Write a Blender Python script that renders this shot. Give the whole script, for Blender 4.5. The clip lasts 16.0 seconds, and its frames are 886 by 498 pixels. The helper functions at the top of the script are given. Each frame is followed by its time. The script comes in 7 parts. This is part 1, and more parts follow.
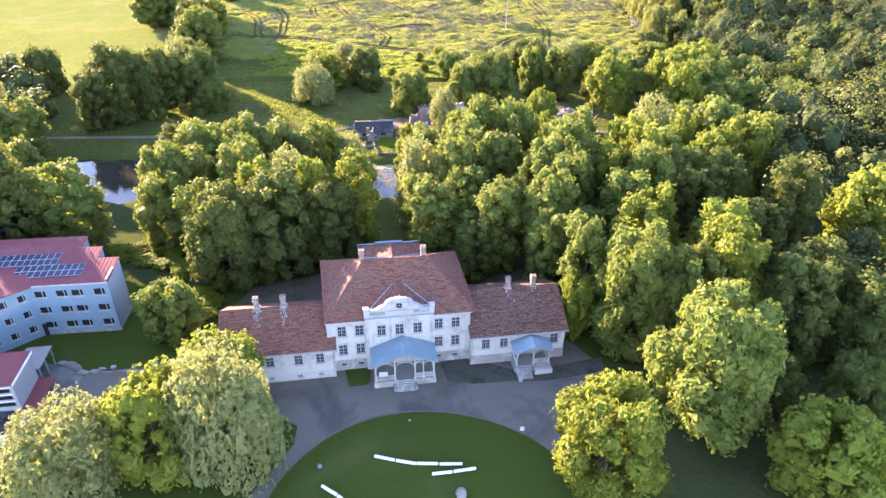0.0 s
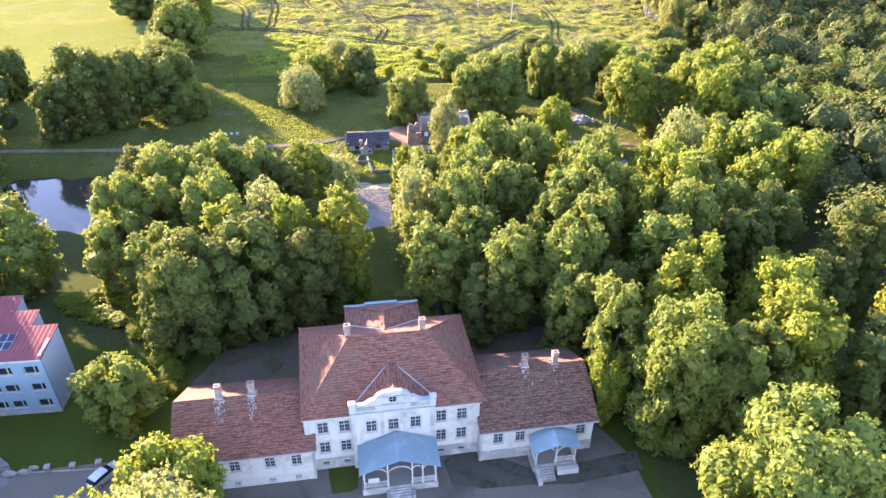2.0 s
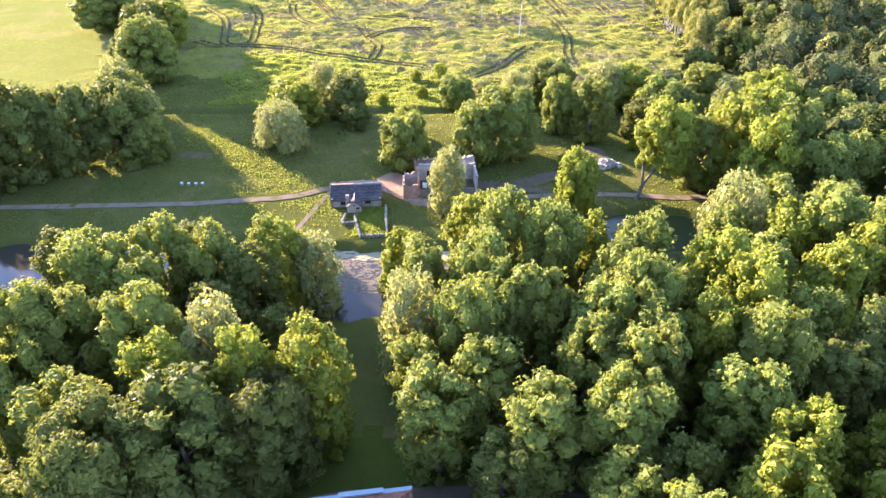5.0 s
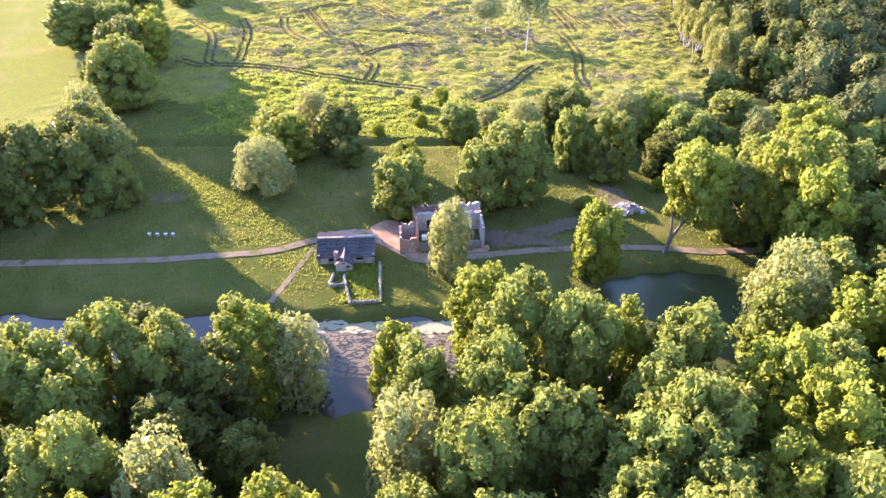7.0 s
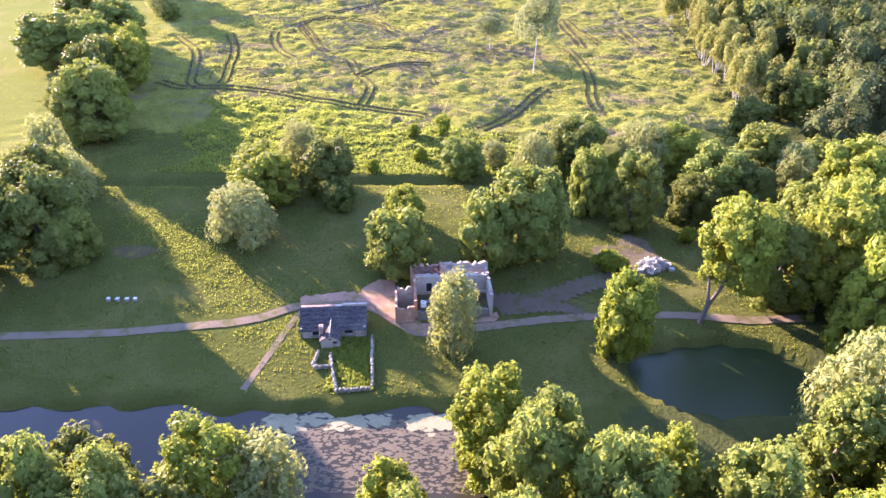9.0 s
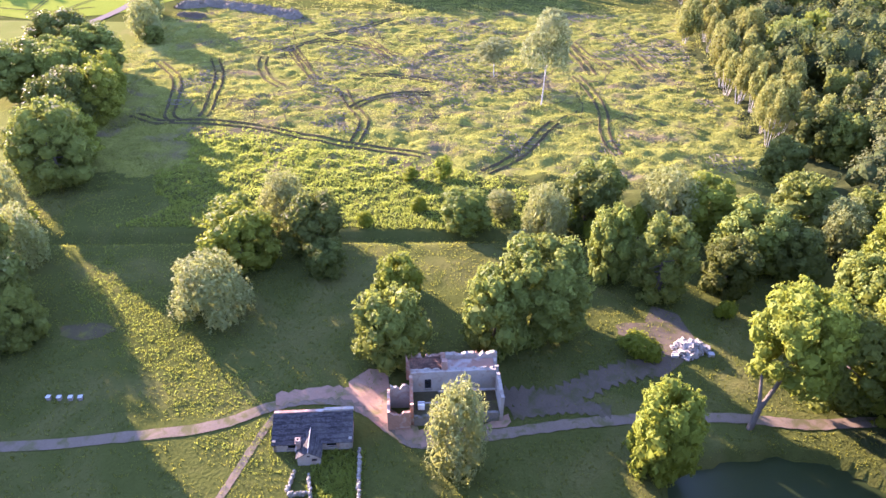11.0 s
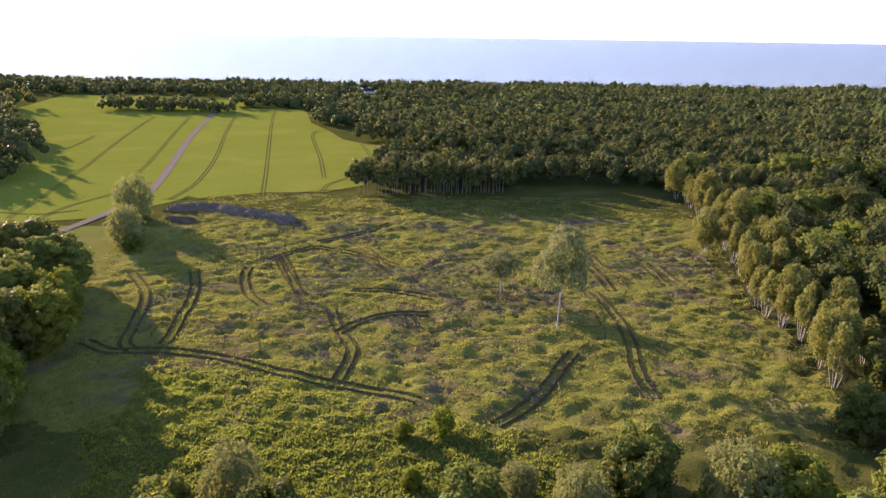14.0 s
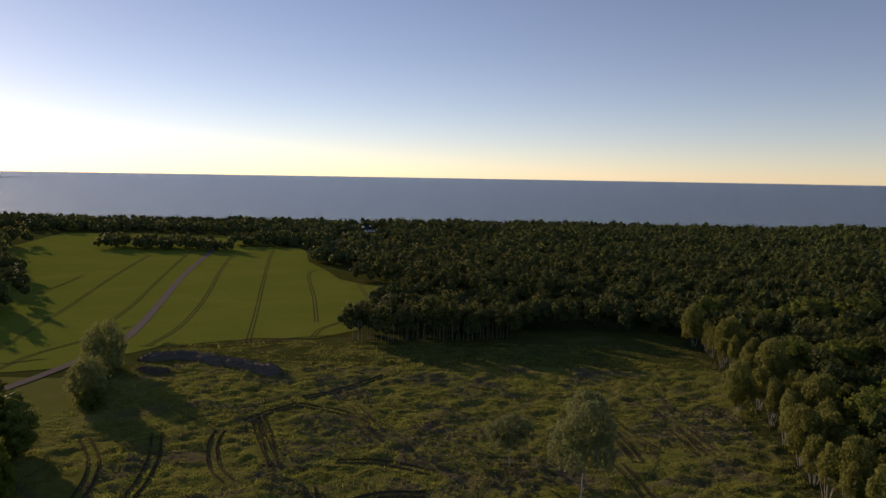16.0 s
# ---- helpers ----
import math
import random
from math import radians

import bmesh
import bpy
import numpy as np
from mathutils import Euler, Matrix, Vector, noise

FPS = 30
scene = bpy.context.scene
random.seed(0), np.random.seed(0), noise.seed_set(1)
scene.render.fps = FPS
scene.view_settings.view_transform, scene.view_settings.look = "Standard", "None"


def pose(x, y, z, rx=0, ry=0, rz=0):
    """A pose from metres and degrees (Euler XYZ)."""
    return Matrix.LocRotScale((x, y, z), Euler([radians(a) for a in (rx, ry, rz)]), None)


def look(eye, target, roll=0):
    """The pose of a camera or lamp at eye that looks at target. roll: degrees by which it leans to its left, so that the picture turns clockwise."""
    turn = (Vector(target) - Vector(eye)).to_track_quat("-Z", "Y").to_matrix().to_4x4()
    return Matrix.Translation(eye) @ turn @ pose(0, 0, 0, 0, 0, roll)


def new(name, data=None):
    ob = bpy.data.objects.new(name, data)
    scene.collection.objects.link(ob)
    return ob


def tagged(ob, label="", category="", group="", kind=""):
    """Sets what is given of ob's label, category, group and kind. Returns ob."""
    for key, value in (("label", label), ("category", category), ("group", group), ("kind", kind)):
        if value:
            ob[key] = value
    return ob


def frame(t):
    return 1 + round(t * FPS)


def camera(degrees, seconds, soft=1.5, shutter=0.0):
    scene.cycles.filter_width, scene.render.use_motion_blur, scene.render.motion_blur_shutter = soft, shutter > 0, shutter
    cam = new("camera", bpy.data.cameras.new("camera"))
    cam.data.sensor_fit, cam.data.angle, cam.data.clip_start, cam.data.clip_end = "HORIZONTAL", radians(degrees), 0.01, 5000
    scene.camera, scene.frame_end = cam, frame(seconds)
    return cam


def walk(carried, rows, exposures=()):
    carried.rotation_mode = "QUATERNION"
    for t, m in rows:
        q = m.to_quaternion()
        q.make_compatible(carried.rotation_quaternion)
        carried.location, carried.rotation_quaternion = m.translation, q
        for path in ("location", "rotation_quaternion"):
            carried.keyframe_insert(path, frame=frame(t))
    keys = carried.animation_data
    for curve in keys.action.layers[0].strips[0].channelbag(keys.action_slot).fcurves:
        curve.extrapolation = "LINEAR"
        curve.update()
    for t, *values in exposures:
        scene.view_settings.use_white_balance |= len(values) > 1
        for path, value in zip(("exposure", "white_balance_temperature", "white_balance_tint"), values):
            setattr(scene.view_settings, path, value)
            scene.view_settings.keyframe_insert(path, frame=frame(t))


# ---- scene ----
cam = camera(67.6, 16.0)
METRES, EYE, TILT, LEAN, TURN = 175.0, 64.0, -31.7, -0.45, 0.0
ROWS = [
    (0.0, 0.0, 0.0, 0.0, 0.0, 0.0, -0.0),
    (0.5, -0.0007, 0.0247, 0.0157, -0.01, -0.39, 0.01),
    (1.0, -0.0014, 0.0518, 0.0327, -0.01, -0.8, 0.0),
    (1.5, -0.002, 0.0766, 0.0485, -0.02, -1.19, -0.0),
    (2.0, -0.0026, 0.1038, 0.0655, -0.02, -1.61, -0.02),
    (2.5, -0.0032, 0.1288, 0.0813, -0.03, -2.0, -0.0),
    (3.0, -0.0041, 0.1558, 0.0984, -0.07, -2.32, -0.02),
    (3.5, -0.0047, 0.1806, 0.1144, -0.08, -2.31, -0.03),
    (4.0, -0.0051, 0.2079, 0.1315, -0.08, -2.27, -0.05),
    (6.5, -0.0079, 0.3372, 0.2132, -0.13, -2.27, -0.12),
    (7.0, -0.0085, 0.364, 0.23, -0.12, -2.28, -0.12),
    (7.5, -0.009, 0.3888, 0.2455, -0.12, -2.27, -0.13),
    (8.0, -0.0095, 0.4155, 0.2624, -0.12, -2.28, -0.14),
    (8.5, -0.01, 0.4403, 0.2781, -0.12, -2.27, -0.13),
    (11.0, -0.0118, 0.5716, 0.3606, -0.14, -1.64, -0.13),
    (11.5, -0.0118, 0.5974, 0.3768, -0.13, 0.11, -0.15),
    (12.0, -0.012, 0.625, 0.3946, -0.12, 2.82, -0.19),
    (12.5, -0.0118, 0.651, 0.4103, -0.1, 5.37, -0.24),
    (13.0, -0.0116, 0.6792, 0.4279, -0.09, 7.86, -0.28),
    (13.5, -0.0119, 0.7055, 0.4442, -0.1, 10.47, -0.33),
    (14.0, -0.0112, 0.7342, 0.4616, -0.08, 13.7, -0.38),
    (14.5, -0.0116, 0.7598, 0.4793, -0.1, 16.56, -0.44),
    (15.0, -0.0107, 0.7897, 0.4967, -0.07, 19.61, -0.45),
    (15.5, -0.0106, 0.8176, 0.5145, -0.09, 22.35, -0.52),
    (16.0, -0.0107, 0.8467, 0.5317, -0.11, 25.34, -0.53),
]
EXPOSURES = [(0.0, 3.6, 6900, 36), (4.0, 3.62, 6850, 34), (8.5, 3.5, 6400, 45), (11.0, 3.38, 6250, 50), (12.5, 3.2, 6200, 50), (13.5, 2.72, 6650, 44), (14.0, 1.88, 7250, 41), (14.5, 0.83, 7400, 38), (15.0, 0.15, 7500, 35), (16.0, -0.32, 7700, 31)]
walk(cam, [(t, pose(0, 0, EYE, TILT, LEAN, TURN) @ pose(METRES * x, METRES * y, METRES * z, 90 + pitch, roll, yaw)) for t, x, y, z, yaw, pitch, roll in ROWS], EXPOSURES)

# ---- sky and sun: a low evening sun ahead and to the west ----
SUN_AZ, SUN_EL = radians(-45.0), radians(12.6)
world = bpy.data.worlds.new("world")
scene.world = world
world.use_nodes = True
sky = world.node_tree.nodes.new("ShaderNodeTexSky")
sky.sky_type = "NISHITA"
sky.sun_disc = False
sky.sun_elevation, sky.sun_rotation = SUN_EL, SUN_AZ
sky.air_density, sky.dust_density, sky.ozone_density = 0.7, 0.05, 1.8
world.node_tree.links.new(sky.outputs[0], world.node_tree.nodes["Background"].inputs[0])
world.node_tree.nodes["Background"].inputs[1].default_value = 0.15
sun_data = bpy.data.lights.new("sun", "SUN")
sun_data.energy, sun_data.angle, sun_data.color = 4.3, radians(0.6), (1.0, 0.86, 0.65)
sun = new("sun", sun_data)
sun_from = Vector((math.sin(SUN_AZ) * math.cos(SUN_EL), math.cos(SUN_AZ) * math.cos(SUN_EL), math.sin(SUN_EL)))
sun.matrix_world = look(sun_from * 300, (0, 0, 0))

# ---- materials ----


def nodes_of(name):
    m = bpy.data.materials.new(name)
    m.use_nodes = True
    nt = m.node_tree
    return m, nt, nt.nodes["Principled BSDF"]


def ramp(nt, fac, stops):
    n = nt.nodes.new("ShaderNodeValToRGB")
    el = n.color_ramp.elements
    while len(el) < len(stops):
        el.new(0.5)
    for e, (p, c) in zip(el, stops):
        e.position, e.color = p, (*c, 1)
    nt.links.new(fac, n.inputs[0])
    return n.outputs[0]


def noise_tex(nt, scale, detail=4.0, rough=0.55, distortion=0.0, stretch=None):
    co = nt.nodes.new("ShaderNodeTexCoord")
    n = nt.nodes.new("ShaderNodeTexNoise")
    n.inputs["Scale"].default_value, n.inputs["Detail"].default_value = scale, detail
    n.inputs["Roughness"].default_value, n.inputs["Distortion"].default_value = rough, distortion
    if stretch:
        mp = nt.nodes.new("ShaderNodeMapping")
        mp.inputs["Scale"].default_value = stretch
        nt.links.new(co.outputs["Object"], mp.inputs[0])
        nt.links.new(mp.outputs[0], n.inputs["Vector"])
    else:
        nt.links.new(co.outputs["Object"], n.inputs["Vector"])
    return n.outputs["Fac"]


def mix(nt, fac, a, b, mode="MIX"):
    n = nt.nodes.new("ShaderNodeMix")
    n.data_type, n.blend_type = "RGBA", mode
    for v, s in ((fac, n.inputs[0]), (a, n.inputs[6]), (b, n.inputs[7])):
        if isinstance(v, (int, float)):
            s.default_value = v
        elif isinstance(v, tuple):
            s.default_value = (*v, 1)
        else:
            nt.links.new(v, s)
    return n.outputs[2]


def bumped(nt, bsdf, height, strength, distance=0.1):
    b = nt.nodes.new("ShaderNodeBump")
    b.inputs["Strength"].default_value, b.inputs["Distance"].default_value = strength, distance
    nt.links.new(height, b.inputs["Height"])
    nt.links.new(b.outputs[0], bsdf.inputs["Normal"])


def surface(name, dark, light, big=0.3, fine=4.0, rough=0.85, bump=0.3, stain=None, stain_scale=0.12, metal=0.0, vary=0.0, dist=0.05, stretch=None, spec=0.2):
    """A worn surface: two scales of grain between dark and light, stains of a third colour, fine relief."""
    m, nt, b = nodes_of(name)
    f = noise_tex(nt, fine, 5, 0.65, stretch=stretch)
    g = noise_tex(nt, big, 3)
    col = mix(nt, f, dark, light)
    mid = tuple((p + q) / 2 for p, q in zip(dark, light))
    col = mix(nt, ramp(nt, g, [(0.35, (0, 0, 0)), (0.7, (0.65, 0.65, 0.65))]), col, mix(nt, f, mid, light))
    if stain:
        s = noise_tex(nt, stain_scale, 6, 0.62, 0.6)
        col = mix(nt, ramp(nt, s, [(0.5, (0, 0, 0)), (0.64, (0.85, 0.85, 0.85))]), col, stain)
    if vary:
        o = nt.nodes.new("ShaderNodeObjectInfo")
        h = nt.nodes.new("ShaderNodeHueSaturation")
        mr = nt.nodes.new("ShaderNodeMapRange")
        mr.inputs[3].default_value, mr.inputs[4].default_value = 1 - vary, 1 + vary
        nt.links.new(o.outputs["Random"], mr.inputs[0])
        nt.links.new(mr.outputs[0], h.inputs["Value"])
        nt.links.new(col, h.inputs["Color"])
        col = h.outputs[0]
    nt.links.new(col, b.inputs["Base Color"])
    b.inputs["Roughness"].default_value, b.inputs["Metallic"].default_value, b.inputs["Specular IOR Level"].default_value = rough, metal, spec
    if bump:
        bumped(nt, b, f, bump, dist)
    return m


def tiled(name, dark, light, moss, row=0.34):
    """Old clay roof tiles in courses, patched and weathered."""
    m, nt, b = nodes_of(name)
    co = nt.nodes.new("ShaderNodeTexCoord")
    w = nt.nodes.new("ShaderNodeTexWave")
    w.wave_type, w.bands_direction, w.wave_profile = "BANDS", "Z", "SAW"
    w.inputs["Scale"].default_value = 2 * math.pi / 20 / (row * 0.5)
    w.inputs["Distortion"].default_value, w.inputs["Detail"].default_value, w.inputs["Detail Scale"].default_value = 0.6, 2, 1.5
    nt.links.new(co.outputs["Object"], w.inputs["Vector"])
    f = noise_tex(nt, 3.2, 6, 0.75)
    col = mix(nt, ramp(nt, f, [(0.38, (0, 0, 0)), (0.62, (1, 1, 1))]), dark, light)
    course = noise_tex(nt, 1.0, 3, 0.7, stretch=(0.9, 0.9, 9.0))
    col = mix(nt, ramp(nt, course, [(0.46, (0, 0, 0)), (0.62, (0.75, 0.75, 0.75))]), col, tuple(0.45 * c for c in dark))
    col = mix(nt, ramp(nt, noise_tex(nt, 0.22, 5, 0.65, 0.4), [(0.48, (0, 0, 0)), (0.7, (0.6, 0.6, 0.6))]), col, moss)
    col = mix(nt, ramp(nt, w.outputs["Fac"], [(0.0, (0.65, 0.65, 0.65)), (0.35, (0, 0, 0))]), col, tuple(0.35 * c for c in dark))
    nt.links.new(col, b.inputs["Base Color"])
    b.inputs["Roughness"].default_value, b.inputs["Specular IOR Level"].default_value = 0.85, 0.12
    bumped(nt, b, w.outputs["Fac"], 0.5, 0.06)
    return m


def leafy(name, dark, light, glow, through_share=0.34, big=0.05):
    """Leaves: colour differs from leaf to leaf and tree to tree; light shines through them."""
    m, nt, b = nodes_of(name)
    geo = nt.nodes.new("ShaderNodeNewGeometry")
    info = nt.nodes.new("ShaderNodeObjectInfo")
    col = mix(nt, geo.outputs["Random Per Island"], dark, light)
    patch = noise_tex(nt, 0.35, 3)
    col = mix(nt, ramp(nt, patch, [(0.4, (0, 0, 0)), (0.7, (0.6, 0.6, 0.6))]), col, light)
    h = nt.nodes.new("ShaderNodeHueSaturation")
    for socket, lo, hi in (("Hue", 0.487, 0.51), ("Value", 0.8, 1.2)):
        mr = nt.nodes.new("ShaderNodeMapRange")
        mr.inputs[3].default_value, mr.inputs[4].default_value = lo, hi
        nt.links.new(info.outputs["Random"], mr.inputs[0])
        nt.links.new(mr.outputs[0], h.inputs[socket])
    nt.links.new(col, h.inputs["Color"])
    if big:
        world_noise = nt.nodes.new("ShaderNodeTexNoise")
        world_noise.inputs["Scale"].default_value, world_noise.inputs["Detail"].default_value = big, 3
        nt.links.new(geo.outputs["Position"], world_noise.inputs["Vector"])
        nt.links.new(mix(nt, ramp(nt, world_noise.outputs["Fac"], [(0.4, (0, 0, 0)), (0.62, (0.7, 0.7, 0.7))]), h.outputs[0], light), b.inputs["Base Color"])
    else:
        nt.links.new(h.outputs[0], b.inputs["Base Color"])
    b.inputs["Roughness"].default_value = 0.6
    b.inputs["Specular IOR Level"].default_value = 0.08
    t = nt.nodes.new("ShaderNodeBsdfTranslucent")
    nt.links.new(mix(nt, geo.outputs["Random Per Island"], tuple(0.85 * c for c in glow), glow), t.inputs[0])
    s = nt.nodes.new("ShaderNodeMixShader")
    s.inputs[0].default_value = through_share
    nt.links.new(b.outputs[0], s.inputs[1])
    nt.links.new(t.outputs[0], s.inputs[2])
    nt.links.new(s.outputs[0], nt.nodes["Material Output"].inputs[0])
    return m


LEAF = {
    "g": leafy("leaves_green", (0.080, 0.108, 0.022), (0.132, 0.166, 0.036), (0.270, 0.310, 0.050)),
    "y": leafy("leaves_yellow_green", (0.098, 0.126, 0.017), (0.152, 0.186, 0.027), (0.300, 0.340, 0.038)),
    "d": leafy("leaves_dark", (0.052, 0.068, 0.016), (0.086, 0.106, 0.025), (0.180, 0.205, 0.036)),
    "w": leafy("leaves_willow", (0.132, 0.152, 0.052), (0.205, 0.224, 0.082), (0.310, 0.330, 0.085)),
    "b": leafy("leaves_birch", (0.118, 0.132, 0.032), (0.182, 0.194, 0.052), (0.300, 0.300, 0.065)),
    "p": leafy("leaves_weeping_birch", (0.140, 0.166, 0.066), (0.215, 0.240, 0.104), (0.300, 0.335, 0.115)),
    "s": leafy("leaves_shrub", (0.086, 0.116, 0.013), (0.138, 0.176, 0.020), (0.310, 0.360, 0.028)),
    "far": leafy("leaves_far", (0.050, 0.062, 0.020), (0.076, 0.088, 0.030), (0.140, 0.150, 0.034), through_share=0.26, big=0.02),
}
# inner foliage of the woods, the shade inside a crown put into its colour
INNER_SHADE = surface("inner_leaves_and_twigs", (0.032, 0.044, 0.016), (0.074, 0.094, 0.034), 0.5, 5.0, 0.95, 1.0, dist=0.35, spec=0.0)
GRASS_BLADE = leafy("grass_blades", (0.150, 0.172, 0.038), (0.190, 0.212, 0.050), (0.330, 0.350, 0.070), 0.40)
GRASS_DRY = leafy("dry_grass_blades", (0.174, 0.176, 0.055), (0.214, 0.212, 0.072), (0.330, 0.325, 0.095), 0.38)
HERB = leafy("herb_leaves", (0.110, 0.146, 0.024), (0.155, 0.194, 0.036), (0.310, 0.370, 0.058), 0.42)
BARK = surface("bark", (0.045, 0.038, 0.03), (0.14, 0.12, 0.095), 0.6, 9, 0.9, 0.6)
BIRCH_BARK = surface("birch_bark", (0.26, 0.245, 0.21), (0.48, 0.455, 0.40), 0.8, 5, 0.8, 0.2, (0.05, 0.045, 0.04), 1.6)
MEADOW = surface("meadow_ground", (0.038, 0.049, 0.012), (0.080, 0.090, 0.023), 0.12, 1.8, 0.95, 0.8, (0.095, 0.095, 0.030), 0.06, dist=0.3, spec=0.0)
GRASS_MEADOW = leafy("meadow_grass_blades", (0.078, 0.095, 0.019), (0.108, 0.126, 0.026), (0.30, 0.32, 0.050), 0.45)
CLEARING = surface("clearing_ground", (0.060, 0.068, 0.015), (0.205, 0.214, 0.048), 0.25, 1.1, 0.95, 1.0, (0.115, 0.092, 0.056), 0.06, dist=0.5, spec=0.0)
FLOOR = surface("forest_floor", (0.030, 0.038, 0.012), (0.062, 0.072, 0.026), 0.2, 1.2, 0.95, 0.8, dist=0.3, spec=0.0)
HAY = surface("hay_meadow", (0.100, 0.116, 0.028), (0.175, 0.184, 0.050), 0.08, 1.6, 0.95, 0.8, (0.18, 0.17, 0.06), 0.05, dist=0.2, spec=0.0)
LAWN = surface("mown_lawn", (0.030, 0.047, 0.009), (0.056, 0.076, 0.014), 0.15, 2.2, 0.92, 0.5, (0.066, 0.076, 0.020), 0.07, spec=0.0)
CROP = surface("green_crop", (0.124, 0.156, 0.023), (0.178, 0.214, 0.035), 0.03, 0.5, 0.9, 0.8, (0.186, 0.204, 0.038), 0.02, dist=0.2, spec=0.0, stretch=(3.0, 0.35, 1.0))
CONCRETE = surface("pale_concrete", (0.13, 0.122, 0.105), (0.21, 0.197, 0.175), 0.3, 4, 0.95, 0.25, (0.11, 0.10, 0.085), 0.3, spec=0.08)
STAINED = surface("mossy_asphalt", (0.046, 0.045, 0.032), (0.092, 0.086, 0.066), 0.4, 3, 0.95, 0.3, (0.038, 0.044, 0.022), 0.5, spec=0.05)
ASPHALT = surface("worn_asphalt", (0.105, 0.092, 0.070), (0.165, 0.146, 0.114), 0.25, 5, 0.95, 0.25, (0.075, 0.069, 0.056), 0.1, spec=0.08)
GRAVEL = surface("gravel_track", (0.105, 0.08, 0.056), (0.21, 0.165, 0.12), 0.4, 3.5, 0.95, 0.6, (0.095, 0.095, 0.036), 0.45, spec=0.0)
DIRT = surface("trodden_dirt", (0.066, 0.053, 0.036), (0.130, 0.107, 0.077), 0.4, 3, 0.95, 0.5, (0.066, 0.068, 0.026), 0.3, spec=0.0)
MUD = surface("dark_mud", (0.040, 0.036, 0.018), (0.098, 0.084, 0.046), 0.5, 3, 0.95, 0.8, (0.11, 0.115, 0.03), 0.4, spec=0.0)
EARTH = surface("bare_earth", (0.18, 0.11, 0.075), (0.32, 0.205, 0.145), 0.3, 2.5, 0.95, 0.6, (0.12, 0.12, 0.045), 0.25, spec=0.05)
ROAD = surface("field_road", (0.14, 0.118, 0.096), (0.215, 0.182, 0.15), 0.2, 2, 0.95, 0.3, spec=0.0)
BRUSH = surface("cut_brushwood", (0.075, 0.066, 0.048), (0.19, 0.165, 0.125), 0.4, 2.5, 0.95, 1.0, dist=0.4)
TILE = tiled("clay_tiles", (0.15, 0.062, 0.042), (0.275, 0.118, 0.078), (0.13, 0.088, 0.06))
TILE_OLD = tiled("lichened_clay_tiles", (0.085, 0.045, 0.034), (0.26, 0.128, 0.088), (0.10, 0.08, 0.056))
SLATE = tiled("dark_roof_sheets", (0.035, 0.033, 0.034), (0.085, 0.08, 0.08), (0.12, 0.115, 0.10), 0.6)
PLASTER = surface("white_plaster", (0.37, 0.35, 0.305), (0.53, 0.51, 0.455), 0.25, 3, 0.9, 0.15, (0.33, 0.30, 0.25), 0.35)
TRIM_WHITE = surface("white_trim", (0.32, 0.31, 0.28), (0.47, 0.46, 0.425), 0.4, 4, 0.85, 0.1, (0.28, 0.26, 0.225), 0.5)
PLINTH = surface("stained_plinth", (0.17, 0.162, 0.142), (0.31, 0.297, 0.27), 0.5, 2.5, 0.92, 0.3, (0.40, 0.385, 0.355), 0.5)
BLUE_SHEET = surface("blue_painted_sheet", (0.150, 0.222, 0.240), (0.200, 0.280, 0.298), 0.3, 2.5, 0.75, 0.05, (0.26, 0.32, 0.335), 0.3, spec=0.15)
BRICK = surface("chimney_brick", (0.17, 0.105, 0.08), (0.31, 0.22, 0.175), 1.2, 6, 0.9, 0.4, (0.38, 0.34, 0.29), 1.0)
DARK = surface("dark_opening", (0.012, 0.012, 0.013), (0.03, 0.028, 0.026), 1, 3, 0.8, 0)
WOOD_GREY = surface("grey_wood", (0.14, 0.125, 0.105), (0.30, 0.27, 0.24), 0.8, 5, 0.85, 0.3, stretch=(1, 1, 6))
WINDOW_WOOD = surface("grey_window_paint", (0.20, 0.21, 0.215), (0.34, 0.35, 0.36), 1, 6, 0.7, 0.1)
RED_SHEET = surface("red_roof_sheet", (0.165, 0.047, 0.046), (0.215, 0.064, 0.063), 0.15, 1.5, 0.85, 0.05, (0.225, 0.085, 0.082), 0.1, spec=0.08)
BLUE_PLASTER = surface("pale_blue_plaster", (0.135, 0.215, 0.250), (0.185, 0.270, 0.300), 0.3, 3, 0.9, 0.1, (0.25, 0.280, 0.275), 0.12)
GREY_PLASTER = surface("pale_grey_plaster", (0.25, 0.265, 0.265), (0.34, 0.352, 0.35), 0.3, 3, 0.9, 0.1)
WHITE_PAINT = surface("white_paint", (0.70, 0.70, 0.68), (0.84, 0.84, 0.82), 0.8, 5, 0.7, 0.1)
STONE = surface("field_stone", (0.13, 0.12, 0.10), (0.28, 0.26, 0.225), 0.8, 4, 0.92, 0.6, (0.12, 0.13, 0.07), 0.8, vary=0.25)
RUIN_PLASTER = surface("crumbling_plaster", (0.20, 0.18, 0.152), (0.36, 0.335, 0.29), 0.6, 2.5, 0.95, 0.4, (0.22, 0.155, 0.115), 0.45)
RUIN_BRICK = surface("ruined_brick", (0.20, 0.11, 0.075), (0.36, 0.22, 0.16), 0.8, 3, 0.95, 0.6, (0.40, 0.36, 0.32), 0.5)
RUBBLE = surface("broken_plaster_rubble", (0.16, 0.148, 0.13), (0.36, 0.34, 0.31), 0.8, 3, 0.95, 0.5, vary=0.3)
SCUM = surface("pond_scum", (0.13, 0.125, 0.07), (0.28, 0.27, 0.165), 0.5, 2.2, 0.8, 0.3)

WEED = surface("brown_pond_weed", (0.055, 0.047, 0.032), (0.135, 0.115, 0.08), 0.5, 2.2, 0.9, 0.3)


